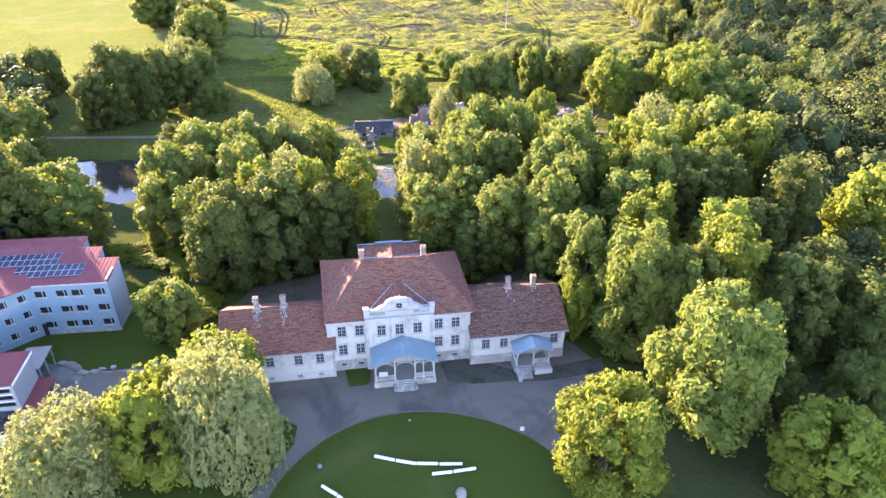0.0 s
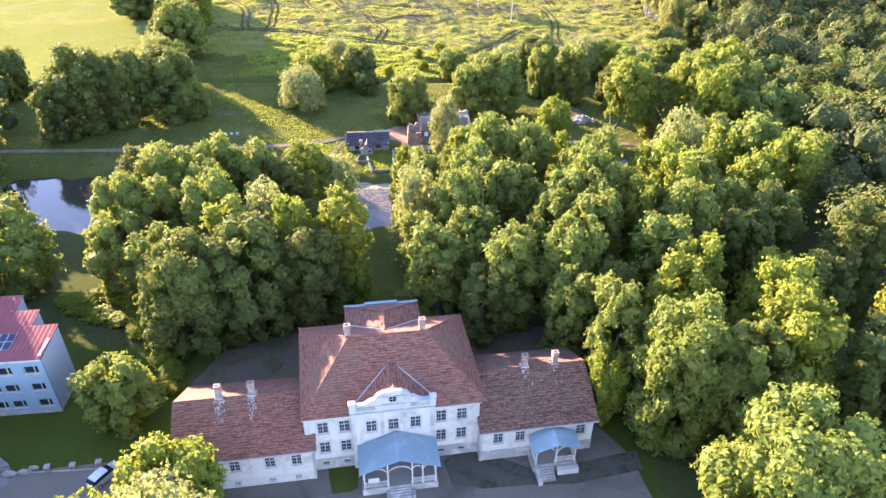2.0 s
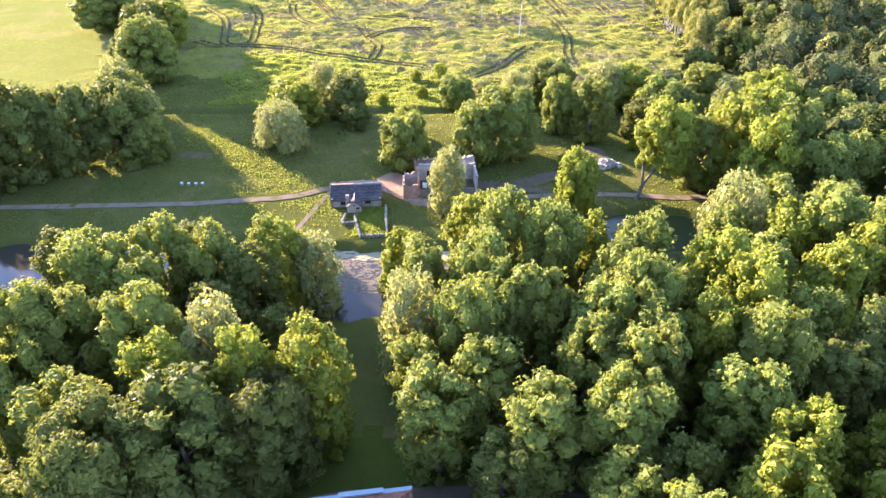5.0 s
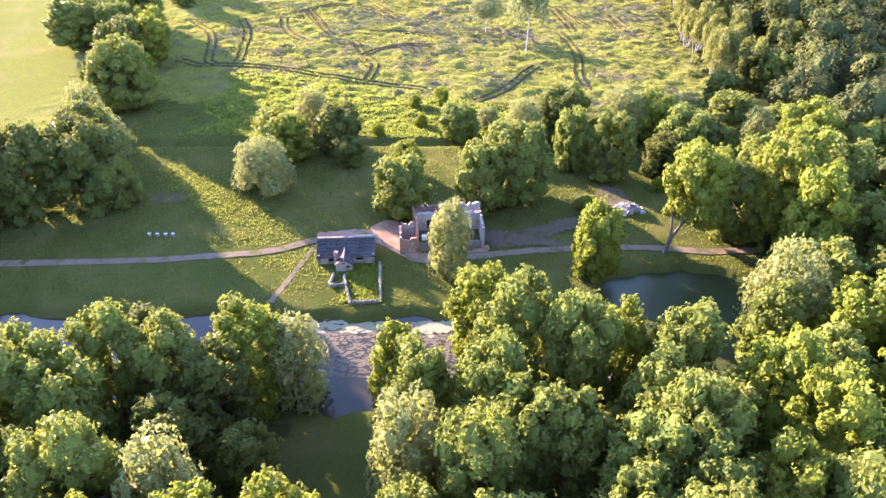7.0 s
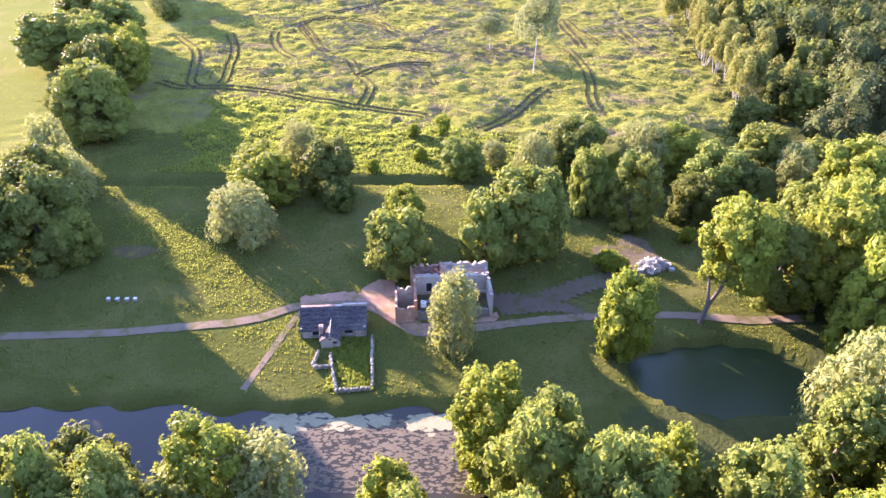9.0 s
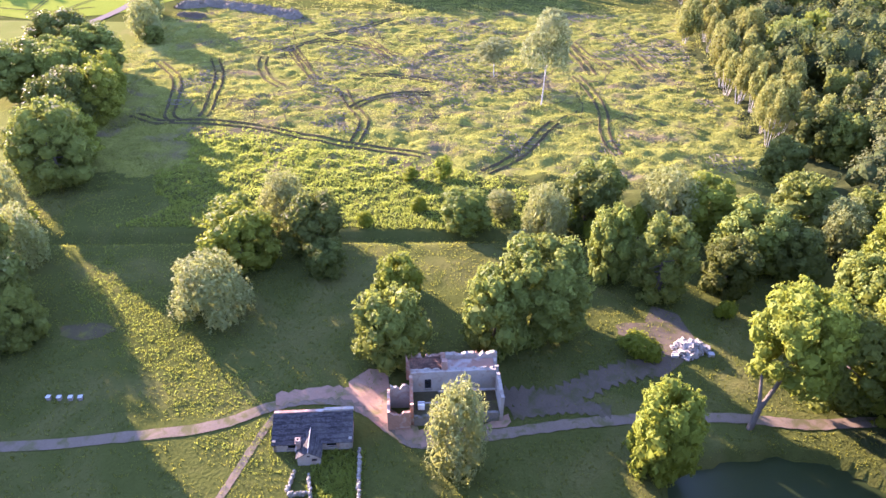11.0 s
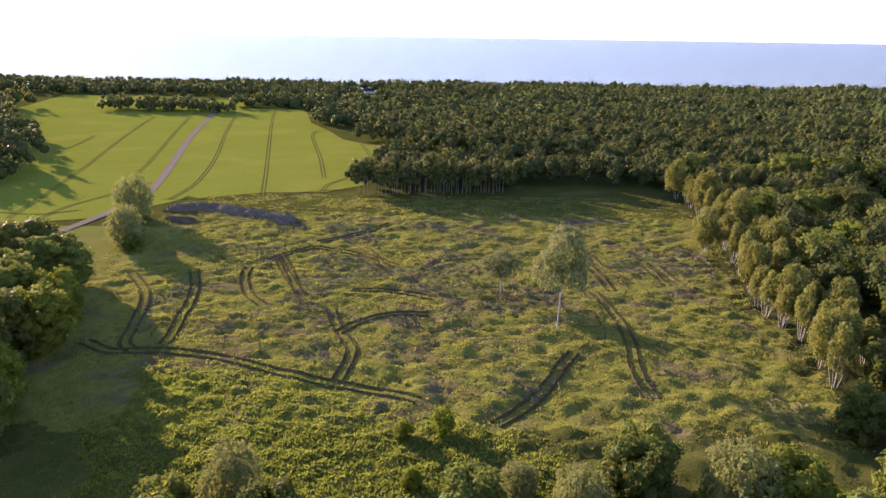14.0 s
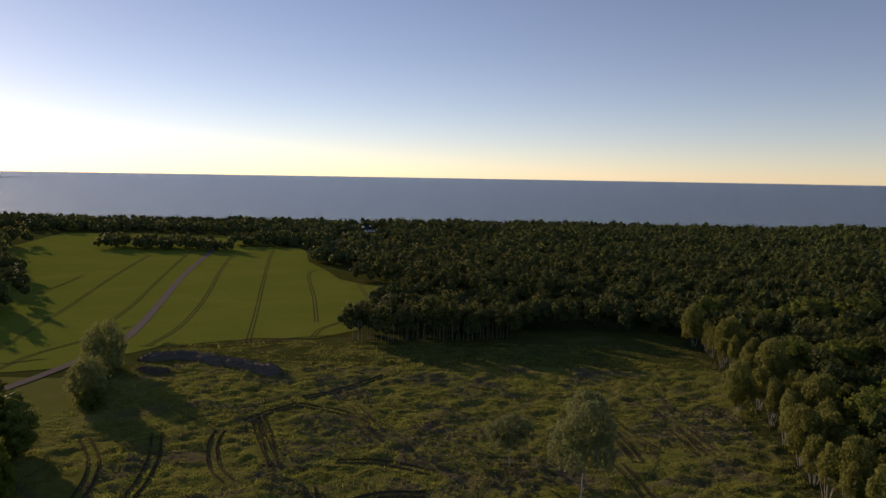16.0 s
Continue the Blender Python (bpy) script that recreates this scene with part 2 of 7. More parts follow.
def glassy(name, colour, rough=0.08, metal=0.0, spec=0.6):
    m, nt, b = nodes_of(name)
    nt.links.new(mix(nt, noise_tex(nt, 0.7, 2), colour, tuple(1.6 * c for c in colour)), b.inputs["Base Color"])
    b.inputs["Roughness"].default_value, b.inputs["Specular IOR Level"].default_value = rough, spec
    return m


GLASS = glassy("window_glass", (0.014, 0.016, 0.018))
SOLAR = glassy("solar_cell", (0.012, 0.014, 0.028), 0.35, 0.0, 0.12)
ALU = surface("aluminium", (0.38, 0.39, 0.40), (0.50, 0.51, 0.52), 1, 6, 0.6, 0, metal=0.3)

CAR_SILVER = surface("silver_car_paint", (0.36, 0.38, 0.40), (0.42, 0.44, 0.46), 0.6, 6, 0.35, 0.0, metal=0.4, spec=0.5)


def watery(name, colour, ripple, scale, rough, dist=0.05):
    m, nt, b = nodes_of(name)
    nt.links.new(mix(nt, noise_tex(nt, 0.05, 3), colour, tuple(1.5 * c for c in colour)), b.inputs["Base Color"])
    b.inputs["Roughness"].default_value, b.inputs["IOR"].default_value = rough, 1.33
    bumped(nt, b, noise_tex(nt, scale, 4, 0.6), ripple, dist)
    return m


POOL = watery("duckweed_water", (0.018, 0.028, 0.009), 0.3, 2.5, 0.35)
POND = watery("pond_water", (0.026, 0.024, 0.016), 0.12, 1.2, 0.05)
SEA = watery("sea_water", (0.020, 0.034, 0.050), 1.0, 0.08, 0.25, 3.0)

# ---- mesh helpers ----


def mesh_object(name, verts, faces, materials, parent=None, label="", smooth=False, index=None):
    me = bpy.data.meshes.new(name)
    me.from_pydata([tuple(v) for v in verts], [], faces)
    for m in materials if isinstance(materials, (list, tuple)) else [materials]:
        me.materials.append(m)
    if index is not None:
        me.polygons.foreach_set("material_index", np.asarray(index, dtype=np.int32))
    if smooth:
        me.polygons.foreach_set("use_smooth", np.ones(len(me.polygons), dtype=bool))
    me.update()
    ob = new(name, me)
    if parent:
        ob.parent = parent
    if label:
        ob["label"] = label
    return ob


def part(name, bm, material, parent=None, label="", smooth=False):
    """Links a bmesh as one mesh object under a thing or a part."""
    bmesh.ops.recalc_face_normals(bm, faces=bm.faces)
    me = bpy.data.meshes.new(name)
    bm.to_mesh(me)
    bm.free()
    me.materials.append(material)
    if smooth:
        me.polygons.foreach_set("use_smooth", np.ones(len(me.polygons), dtype=bool))
    ob = new(name, me)
    if parent:
        ob.parent = parent
    if label:
        ob["label"] = label
    return ob


def again(ob, parent, m):
    """A further object on the mesh of a piece, under a parent, at a pose in its frame."""
    o = new(ob.name.split(".")[0], ob.data)
    o.parent, o.matrix_basis = parent, m
    return o


def empty(name, m, label, category, group="", kind=""):
    e = new(name)
    e.matrix_basis = m
    return tagged(e, label, category, group, kind)


def box(bm, x0, x1, y0, y1, z0, z1, bevel=0.0, m=None):
    vs = bmesh.ops.create_cube(bm, size=1.0)["verts"]
    for v in vs:
        v.co = Vector(((x0 + x1) / 2 + v.co.x * (x1 - x0), (y0 + y1) / 2 + v.co.y * (y1 - y0), (z0 + z1) / 2 + v.co.z * (z1 - z0)))
    if bevel:
        es = list({e for v in vs for e in v.link_edges})
        vs = list({v for f in bmesh.ops.bevel(bm, geom=es, offset=bevel, segments=1, affect="EDGES")["faces"] for v in f.verts} | {v for v in vs if v.is_valid})
    if m:
        bmesh.ops.transform(bm, matrix=m, verts=vs)
    return vs


def boxes(*sizes, bevel=0.0):
    bm = bmesh.new()
    for s in sizes:
        box(bm, *s, bevel=bevel)
    return bm


def rod(bm, a, b, r0, r1, n=7):
    a, b = Vector(a), Vector(b)
    q = (b - a).to_track_quat("Z", "Y").to_matrix().to_4x4()
    m = Matrix.Translation((a + b) / 2) @ q
    bmesh.ops.create_cone(bm, cap_ends=True, segments=n, radius1=r0, radius2=r1, depth=(b - a).length, matrix=m)


def slab(bm, corners, t):
    """A sheet of thickness t under the given upper corners."""
    up = [bm.verts.new(c) for c in corners]
    low = [bm.verts.new((c[0], c[1], c[2] - t)) for c in corners]
    bm.faces.new(up)
    bm.faces.new(low[::-1])
    for i in range(len(up)):
        j = (i + 1) % len(up)
        bm.faces.new((up[i], low[i], low[j], up[j]))


def pierced(bm, length, z0, z1, thick, holes, m):
    """A wall along x with real openings (x0, x1, z0, z1), its outer face at y = 0, its inner face at y = thick."""
    xs = sorted({0.0, length, *[h[0] for h in holes], *[h[1] for h in holes]})
    zs = sorted({z0, z1, *[h[2] for h in holes], *[h[3] for h in holes]})

    def solid(i, j):
        if not (0 <= i < len(xs) - 1 and 0 <= j < len(zs) - 1):
            return False
        cx, cz = (xs[i] + xs[i + 1]) / 2, (zs[j] + zs[j + 1]) / 2
        return not any(h[0] < cx < h[1] and h[2] < cz < h[3] for h in holes)

    def quad(*c):
        bm.faces.new([bm.verts.new(m @ Vector(p)) for p in c])

    for i in range(len(xs) - 1):
        for j in range(len(zs) - 1):
            if not solid(i, j):
                continue
            a, b, c, d = xs[i], xs[i + 1], zs[j], zs[j + 1]
            quad((a, 0, c), (b, 0, c), (b, 0, d), (a, 0, d))
            quad((a, thick, d), (b, thick, d), (b, thick, c), (a, thick, c))
            if not solid(i - 1, j):
                quad((a, 0, c), (a, 0, d), (a, thick, d), (a, thick, c))
            if not solid(i + 1, j):
                quad((b, 0, d), (b, 0, c), (b, thick, c), (b, thick, d))
            if not solid(i, j - 1):
                quad((a, 0, c), (a, thick, c), (b, thick, c), (b, 0, c))
            if not solid(i, j + 1):
                quad((a, 0, d), (b, 0, d), (b, thick, d), (a, thick, d))


# ---- the ground: terrace of the manor, slope to the ponds, meadow, clearing, fields ----
WATER = -10.7


def ease(a, b, v):
    u = np.clip((v - a) / (b - a), 0, 1)
    return u * u * (3 - 2 * u)


def waves(x, y, s):
    return np.sin(x * s + 1.3 * np.sin(y * s * 0.7)) * np.cos(y * s * 1.1 + 1.7 * np.sin(x * s * 0.6 + 0.5))


def cloud(x, y, s, seed=0):
    """Uneven patches between 0 and 1, with detail at three scales; s is patches per metre."""
    total = 0.0
    for k, share in enumerate((0.55, 0.3, 0.15)):
        u, v = np.asarray(x) * s * 2 ** k + 31.7 * seed, np.asarray(y) * s * 2 ** k - 17.3 * seed
        i, j = np.floor(u), np.floor(v)
        a, b = u - i, v - j
        a, b = a * a * (3 - 2 * a), b * b * (3 - 2 * b)

        def lattice(p, q):
            return np.abs(np.sin(p * 127.1 + q * 311.7 + 13.7 * k) * 43758.5453) % 1.0

        total = total + share * ((lattice(i, j) * (1 - a) + lattice(i + 1, j) * a) * (1 - b) + (lattice(i, j + 1) * (1 - a) + lattice(i + 1, j + 1) * a) * b)
    return total


def in_pond(x, y):
    """About 1 inside the long pond or the small eastern one, 0 outside."""
    edge = 1.3 * waves(x, y, 0.35)
    south = 142.5 + 2.5 * ease(-60, -95, x) * -1
    long_pond = ease(south - 1.5, south + 1.5, y + edge) * (1 - ease(163.5, 166.5, y + edge)) * ease(-106, -102, x) * (1 - ease(3, 7, x))
    e = np.sqrt(((x - 44) / 15.5) ** 2 + ((y - 172) / 8.0) ** 2) + 0.06 * waves(x, y, 0.5)
    return np.maximum(long_pond, 1 - ease(0.93, 1.07, e))


def height(x, y):
    z = -4.2 - 5.3 * ease(98, 142, y) - 2.0 * ease(200, 280, y) - 1.2 * ease(290, 420, y)
    rough = ease(240, 262, y) * (1 - ease(430, 470, y)) * ease(-130, -100, x) * (1 - ease(90, 120, x))
    z = z + rough * (1.3 * (cloud(x, y, 0.2, 3) - 0.5) + 1.1 * (cloud(x * 0.6, y, 0.42, 4) - 0.5))
    z = z + rough * (0.15 * waves(x, y, 0.31) + 0.22 * waves(x * 0.45 + 40, y, 1.0) + 0.15 * waves(x, y + 9, 1.6) + 0.14 * waves(x * 0.5, y * 1.3 + 31, 1.35))
    z = z + rough * 1.1 * (cloud(x, y, 0.55, 7) - 0.5)
    field = ease(172, 182, y) * (1 - ease(232, 240, y))
    z = z + field * 0.14 * waves(x, y, 0.6)
    z = z - 1.5 * np.exp(-((y - 238 - 0.03 * x) / 1.8) ** 2) * ease(-100, -90, x) * (1 - ease(8, 16, x))
    p = in_pond(x, y)
    z = z * (1 - p) + (WATER - 1.2) * p
    return z - 14 * ease(1130, 1260, y)


def steps(*runs):
    out = [runs[0][0]]
    for a, b, s in runs:
        out += list(np.linspace(a, b, max(1, round((b - a) / s)) + 1)[1:])
    return np.array(out)


GX = steps((-2600, -320, 60), (-320, -130, 5), (-130, 130, 1.4), (130, 320, 5), (320, 2600, 60))
GY = steps((-500, -40, 40), (-40, 36, 4), (36, 160, 2.5), (160, 440, 1.35), (440, 900, 6), (900, 1300, 20))
gx, gy = np.meshgrid(GX, GY)
GZ = height(gx, gy)


def curve_points(points, n=8):
    """A smooth line through points (Catmull-Rom)."""
    p = [np.array(q, float) for q in points]
    p = [2 * p[0] - p[1], *p, 2 * p[-1] - p[-2]]
    out = []
    for a, b, c, d in zip(p, p[1:], p[2:], p[3:]):
        for k in range(n):
            t = k / n
            out.append(0.5 * (2 * b + (c - a) * t + (2 * a - 5 * b + 4 * c - d) * t * t + (3 * b - a - 3 * c + d) * t ** 3))
    return out + [p[-2]]


# wheel tracks pressed into the clearing by forestry machines
RUTS_WEST = (
    [(-105.0, 359.3), (-95.1, 345.1), (-89.6, 332.4), (-85.8, 316.6), (-83.3, 306.6), (-78.9, 301.1)],
    [(-85.9, 363.1), (-80.2, 348.5), (-77.0, 335.3), (-75.1, 323.5), (-73.5, 312.8), (-73.0, 305.8)],
    [(-68.3, 367.0), (-67.2, 357.7), (-64.5, 349.0), (-60.3, 340.0), (-55.2, 333.6)],
    [(-59.6, 378.9), (-55.1, 367.6), (-49.9, 353.6)],
    [(-93.8, 306.3), (-83.7, 301.0), (-72.0, 302.1), (-59.2, 299.9), (-45.8, 294.4), (-33.1, 288.9), (-21.3, 285.5), (-11.4, 282.0), (-6.5, 279.3)],
    [(-61, 377.8), (-54.1, 361.3), (-48.6, 349.2), (-45.4, 342.5)],
    [(-63.2, 374.8), (-55.8, 386.2), (-48.4, 390.5), (-30.6, 382.3), (-17.7, 371)],
    [(-49.8, 397.9), (-38.2, 408), (-24, 426.6)],
)
RUTS_MIDDLE = (
    [(-34.4, 331.8), (-31.2, 320.5), (-28.7, 314.2), (-24.7, 304.5), (-24.5, 297.4), (-25.7, 289.1)],
    [(-29.5, 314.2), (-25.3, 320.7), (-20.7, 325.3), (-14.1, 327.8), (-5.4, 328.1)],
    [(-11.9, 326.9), (-9.4, 318.2)],
    [(9.8, 270.9), (14.8, 275.7), (20.3, 282.8), (24.8, 290.4), (28.0, 297.1), (32.2, 304.3)],
    [(-35.0, 385.8), (-28.4, 375.4), (-21.1, 362.5)],
    [(-4, 340), (-16, 346), (-30, 346)],
    [(-31.8, 392), (-20.3, 368.1)],
)
RUTS_EAST = (
    [(46.0, 347.5), (48.0, 334.6), (48.9, 323.0), (48.5, 312.5), (46.5, 301.1), (45.5, 291.0), (46.2, 282.0)],
    [(50.0, 378.6), (51.6, 365.4), (52.4, 350.5)],
    [(73.8, 376.1), (75.2, 363.2), (76.5, 354.3)],
    [(60, 356), (54, 376), (52, 392)],
    [(49.3, 386.1), (51.2, 363.2), (52.3, 348.6)],
    [(70.7, 375), (71.6, 354.1)],
)
RUT_LINES = RUTS_WEST + RUTS_MIDDLE + RUTS_EAST


def press_tracks():
    """Levels the rough ground along the wheel tracks and sinks it a little."""
    near = np.full(GZ.shape, 99.0)
    for pts in RUT_LINES:
        for q in curve_points(pts, 8):
            i0, i1 = np.searchsorted(GX, (q[0] - 5, q[0] + 5))
            j0, j1 = np.searchsorted(GY, (q[1] - 5, q[1] + 5))
            near[j0:j1, i0:i1] = np.minimum(near[j0:j1, i0:i1], np.hypot(gx[j0:j1, i0:i1] - q[0], gy[j0:j1, i0:i1] - q[1]))
    w = 1 - ease(1.8, 4.2, near)
    smooth = GZ.copy()
    for _ in range(6):
        smooth[1:-1, 1:-1] = (smooth[1:-1, 1:-1] * 2 + smooth[:-2, 1:-1] + smooth[2:, 1:-1] + smooth[1:-1, :-2] + smooth[1:-1, 2:]) / 6
    GZ[:] = GZ * (1 - w) + (smooth - 0.12) * w


press_tracks()


def on_ground(x, y):
    """The ground sheet's height, between its own grid lines."""
    i = int(np.clip(np.searchsorted(GX, x) - 1, 0, len(GX) - 2))
    j = int(np.clip(np.searchsorted(GY, y) - 1, 0, len(GY) - 2))
    u, v = (x - GX[i]) / (GX[i + 1] - GX[i]), (y - GY[j]) / (GY[j + 1] - GY[j])
    a, b, c, d = GZ[j, i], GZ[j, i + 1], GZ[j + 1, i], GZ[j + 1, i + 1]
    return float((a * (1 - u) + b * u) * (1 - v) + (c * (1 - u) + d * u) * v)


def clearing_side(y):
    """The clearing's eastern edge, along the birches."""
    return np.interp(y, [240, 275, 300, 340, 390, 430, 470], [78, 82, 90, 90, 102, 112, 112])


def ground_zone(x, y):
    """0 meadow, 1 clearing, 2 woodland floor, 3 mown grass, 4 hay meadow."""
    w = 4 * waves(x, y, 0.16) + 2 * waves(x, y, 0.5)
    zone = np.zeros(x.shape, dtype=int)
    zone[(y + w > 268 + 0.0 * x) & (y + 0.6 * w < 440) & (x > -118 - w) & (x < clearing_side(y) + w)] = 1
    wood = (x > clearing_side(y) + w) & (y > 205)
    wood |= (y > 98 + 0.4 * w) & (y < 141) & (np.abs(x + 8 + w) > 15)
    wood |= (x > 26 + w) & (y < 165) | (x > 62 + w) & (y < 215) | (y > 505) & (x > -30)
    zone[wood] = 2
    zone[(x < -108 - 0.5 * w) & (y > 226 + 0.5 * w) & (y < 415)] = 4
    zone[(y < 98) & (x < 26)] = 3
    zone[(np.abs(x + 8 + w) < 13) & (y > 90) & (y + w < 112)] = 3
    return zone


def build_ground():
    ny, nx = gx.shape
    verts = np.column_stack((gx.ravel(), gy.ravel(), GZ.ravel()))
    a = (np.arange(ny - 1)[:, None] * nx + np.arange(nx - 1)[None, :]).ravel()
    faces = np.column_stack((a, a + 1, a + nx + 1, a + nx))
    cx, cy = verts[faces].mean(axis=1)[:, 0], verts[faces].mean(axis=1)[:, 1]
    ob = mesh_object("ground", verts, faces.tolist(), [MEADOW, CLEARING, FLOOR, LAWN, HAY], smooth=True, index=ground_zone(cx, cy))
    tagged(ob, "rough green ground of lawn, meadow and cleared land", "ground", kind="structure")


build_ground()


def water_sheet(name, x0, x1, y0, y1, material, label):
    ob = mesh_object(name, [(x0, y0, WATER), (x1, y0, WATER), (x1, y1, WATER), (x0, y1, WATER)], [(0, 1, 2, 3)], material)
    tagged(ob, label, "water", kind="structure")


water_sheet("water_pond", -108, 8, 137, 169, POND, "still dark pond water reflecting trees and sky")
water_sheet("water_pool", 26, 62, 162, 182, POOL, "small dark pool with duckweed under trees")


def sea():
    """The sea, which fills the view to the skyline."""
    ys = [1180, 1700, 2600, 3600, 4700]
    zs = [-24, -22, 2, 25, 46]
    xs = [-3600, -1800, 0, 1800, 3600]
    verts = [(x, y - (abs(x) / 3600) ** 2 * 900 * (y > 3000), z) for y, z in zip(ys, zs) for x in xs]
    faces = [(r * 5 + c, r * 5 + c + 1, r * 5 + c + 6, r * 5 + c + 5) for r in range(4) for c in range(4)]
    tagged(mesh_object("water_sea", verts, faces, SEA, smooth=True), "calm grey-blue sea reaching the horizon", "sea", kind="structure")


sea()


def sheet(name, outline, material, label, lift=0.05, category="ground", step=1.5):
    """A patch of another surface laid on the ground, cut to an outline; its edge stays sharp and it follows the ground."""
    bm = bmesh.new()
    bm.faces.new([bm.verts.new((x, y, 0)) for x, y in outline])
    lo, hi = np.min(outline, axis=0), np.max(outline, axis=0)
    for axis in (0, 1):
        n = Vector((1, 0, 0)) if axis == 0 else Vector((0, 1, 0))
        for k in np.arange(lo[axis] + step, hi[axis], step):
            bmesh.ops.bisect_plane(bm, geom=bm.verts[:] + bm.edges[:] + bm.faces[:], plane_co=n * k, plane_no=n)
    for v in bm.verts:
        v.co.z = on_ground(v.co.x, v.co.y) + lift
    ob = part(name, bm, material, smooth=True)
    return tagged(ob, label, category, kind="structure")


def ribbon_mesh(points, width, lift, n=8, wobble=0.0, cross=3):
    """Vertices and faces of a strip along a smooth line on the ground."""
    line = curve_points(points, n)
    verts, faces = [], []
    for i, q in enumerate(line):
        t = line[min(i + 1, len(line) - 1)] - line[max(i - 1, 0)]
        s = np.array((-t[1], t[0])) / (np.linalg.norm(t) + 1e-9)
        w = width * (1 + wobble * math.sin(1.9 * i + q[0]))
        for k in range(cross):
            r = q + s * w * (k / (cross - 1) - 0.5)
            verts.append((r[0], r[1], on_ground(r[0], r[1]) + lift))
        if i:
            faces += [((i - 1) * cross + k, (i - 1) * cross + k + 1, i * cross + k + 1, i * cross + k) for k in range(cross - 1)]
    return verts, faces


def ribbon(name, points, width, material, label, lift=0.06, n=8, wobble=0.08, category="track"):
    ob = mesh_object(name, *ribbon_mesh(points, width, lift, n, wobble), material, smooth=True)
    return tagged(ob, label, category, kind="structure")


def ellipse(cx, cy, rx, ry, n=40, wobble=0.0):
    return [(cx + rx * math.cos(a) * (1 + wobble * math.sin(5 * a + cx)), cy + ry * math.sin(a) * (1 + wobble * math.cos(3 * a + cy))) for a in np.linspace(0, 2 * math.pi, n, endpoint=False)]

# ---- forecourt, drives and tracks ----
sheet("pavement_forecourt", [(-66, 60), (-62, 77), (-55.3, 75.7), (-53, 74.3), (-48.7, 75.2), (-43, 76.1), (-30, 77), (-8, 80), (20.5, 83), (24, 78), (25.5, 70), (24, 60), (27, 36), (-29, 36), (-25, 52), (-30, 60), (-40, 63), (-52, 60)],
      ASPHALT, "worn grey asphalt forecourt with darker patches", 0.04, "pavement", 2.5)
sheet("yard_back", [(-36, 90), (-33, 97), (-24, 101), (-12, 104), (8, 105), (20, 103), (28, 99), (29, 88), (22, 84), (-30, 82)], DIRT, "bare shaded earth yard behind the manor", 0.045, "ground", 2.5)
sheet("lawn_oval", ellipse(-1.2, 49.5, 19.5, 17.4, 60, 0.012), LAWN, "mown green oval lawn inside the drive", 0.10, "lawn", 2.5)
ribbon("kerb_lawn", ellipse(-1.2, 49.5, 19.7, 17.6, 60, 0.012) + [(18.5, 49.5)], 0.22, GRAVEL, "worn pale kerb round the oval lawn", 0.12, 3, 0.2, "kerb")
sheet("lawn_corner", [(-19.3, 64.1), (-22.5, 65.8), (-27, 65.7), (-35, 62.5), (-33, 50), (-23.2, 52.5), (-20.8, 57.8), (-19.2, 60.8)], LAWN, "mown grass corner beside the drive", 0.10, "lawn", 2.5)
sheet("lawn_patch", [(-14.2, 75.4), (-10.4, 76.0), (-10.2, 72.6), (-10.8, 72.1), (-13.2, 71.7)], LAWN, "small dark grass patch beside the porch", 0.10, "lawn", 1.5)
ribbon("track_gravel", [(-150, 176), (-110, 178), (-63, 180.3), (-48, 182), (-35, 184.2), (-26.5, 188.3), (-19, 189.6), (-13, 187.8), (-8, 183.4), (-4, 181.4), (6, 183.0), (16.7, 185), (27, 186.2), (42, 186.6), (52, 185.4), (64, 186)], 1.9, GRAVEL, "pale gravel farm track across the meadow", 0.11)
ribbon("track_side", [(-31.5, 168), (-30.2, 172.4), (-28.6, 178), (-27.2, 183), (-25.5, 187.5)], 1.1, GRAVEL, "faint worn track in the grass", 0.06)
ribbon("track_earth", [(-26.5, 189.5), (-19, 191.2), (-13.5, 190.2), (-10, 187.0), (-6.5, 183.8), (-3, 181.8)], 2.6, EARTH, "trodden reddish earth track between hut and ruin", 0.15, 8, 0.25)
sheet("earth_yard", [(-15, 189), (-16, 193.5), (-13, 196.5), (-10, 196), (-9, 188), (-4.5, 183.8), (5, 185), (8.5, 187), (8.8, 185.5), (8, 184.5), (-4, 182.6), (-10, 184)], EARTH, "bare reddish earth round the ruin", 0.10, "ground", 1.5)
ribbon("track_ruin", [(7.4, 190.2), (11, 190.4), (15, 190.0), (19, 191.6), (24, 194.5), (29, 196.5), (34, 198)], 4.2, DIRT, "bare grey-brown earth beside the ruin", 0.13, 8, 0.35)
ribbon("track_ruin_side", [(9, 187.2), (14, 188.2), (19, 188.6), (24, 187.6)], 2.6, DIRT, "bare grey-brown earth beside the ruin", 0.12, 8, 0.3)
sheet("earth_patch", ellipse(33, 206.5, 4.2, 2.2, 24, 0.12), DIRT, "bare grey earth patch", 0.05)
sheet("earth_heap_path", [(30.5, 196), (34, 195), (38.5, 199), (42, 203.5), (41, 211), (37, 213.5), (34.5, 209), (35.5, 203)], DIRT, "bare trodden earth beside the rubble", 0.055)
sheet("earth_ash", ellipse(-62.2, 205.2, 4.6, 2.3, 28, 0.1), MUD, "dark patch of old ash in the meadow", 0.06)


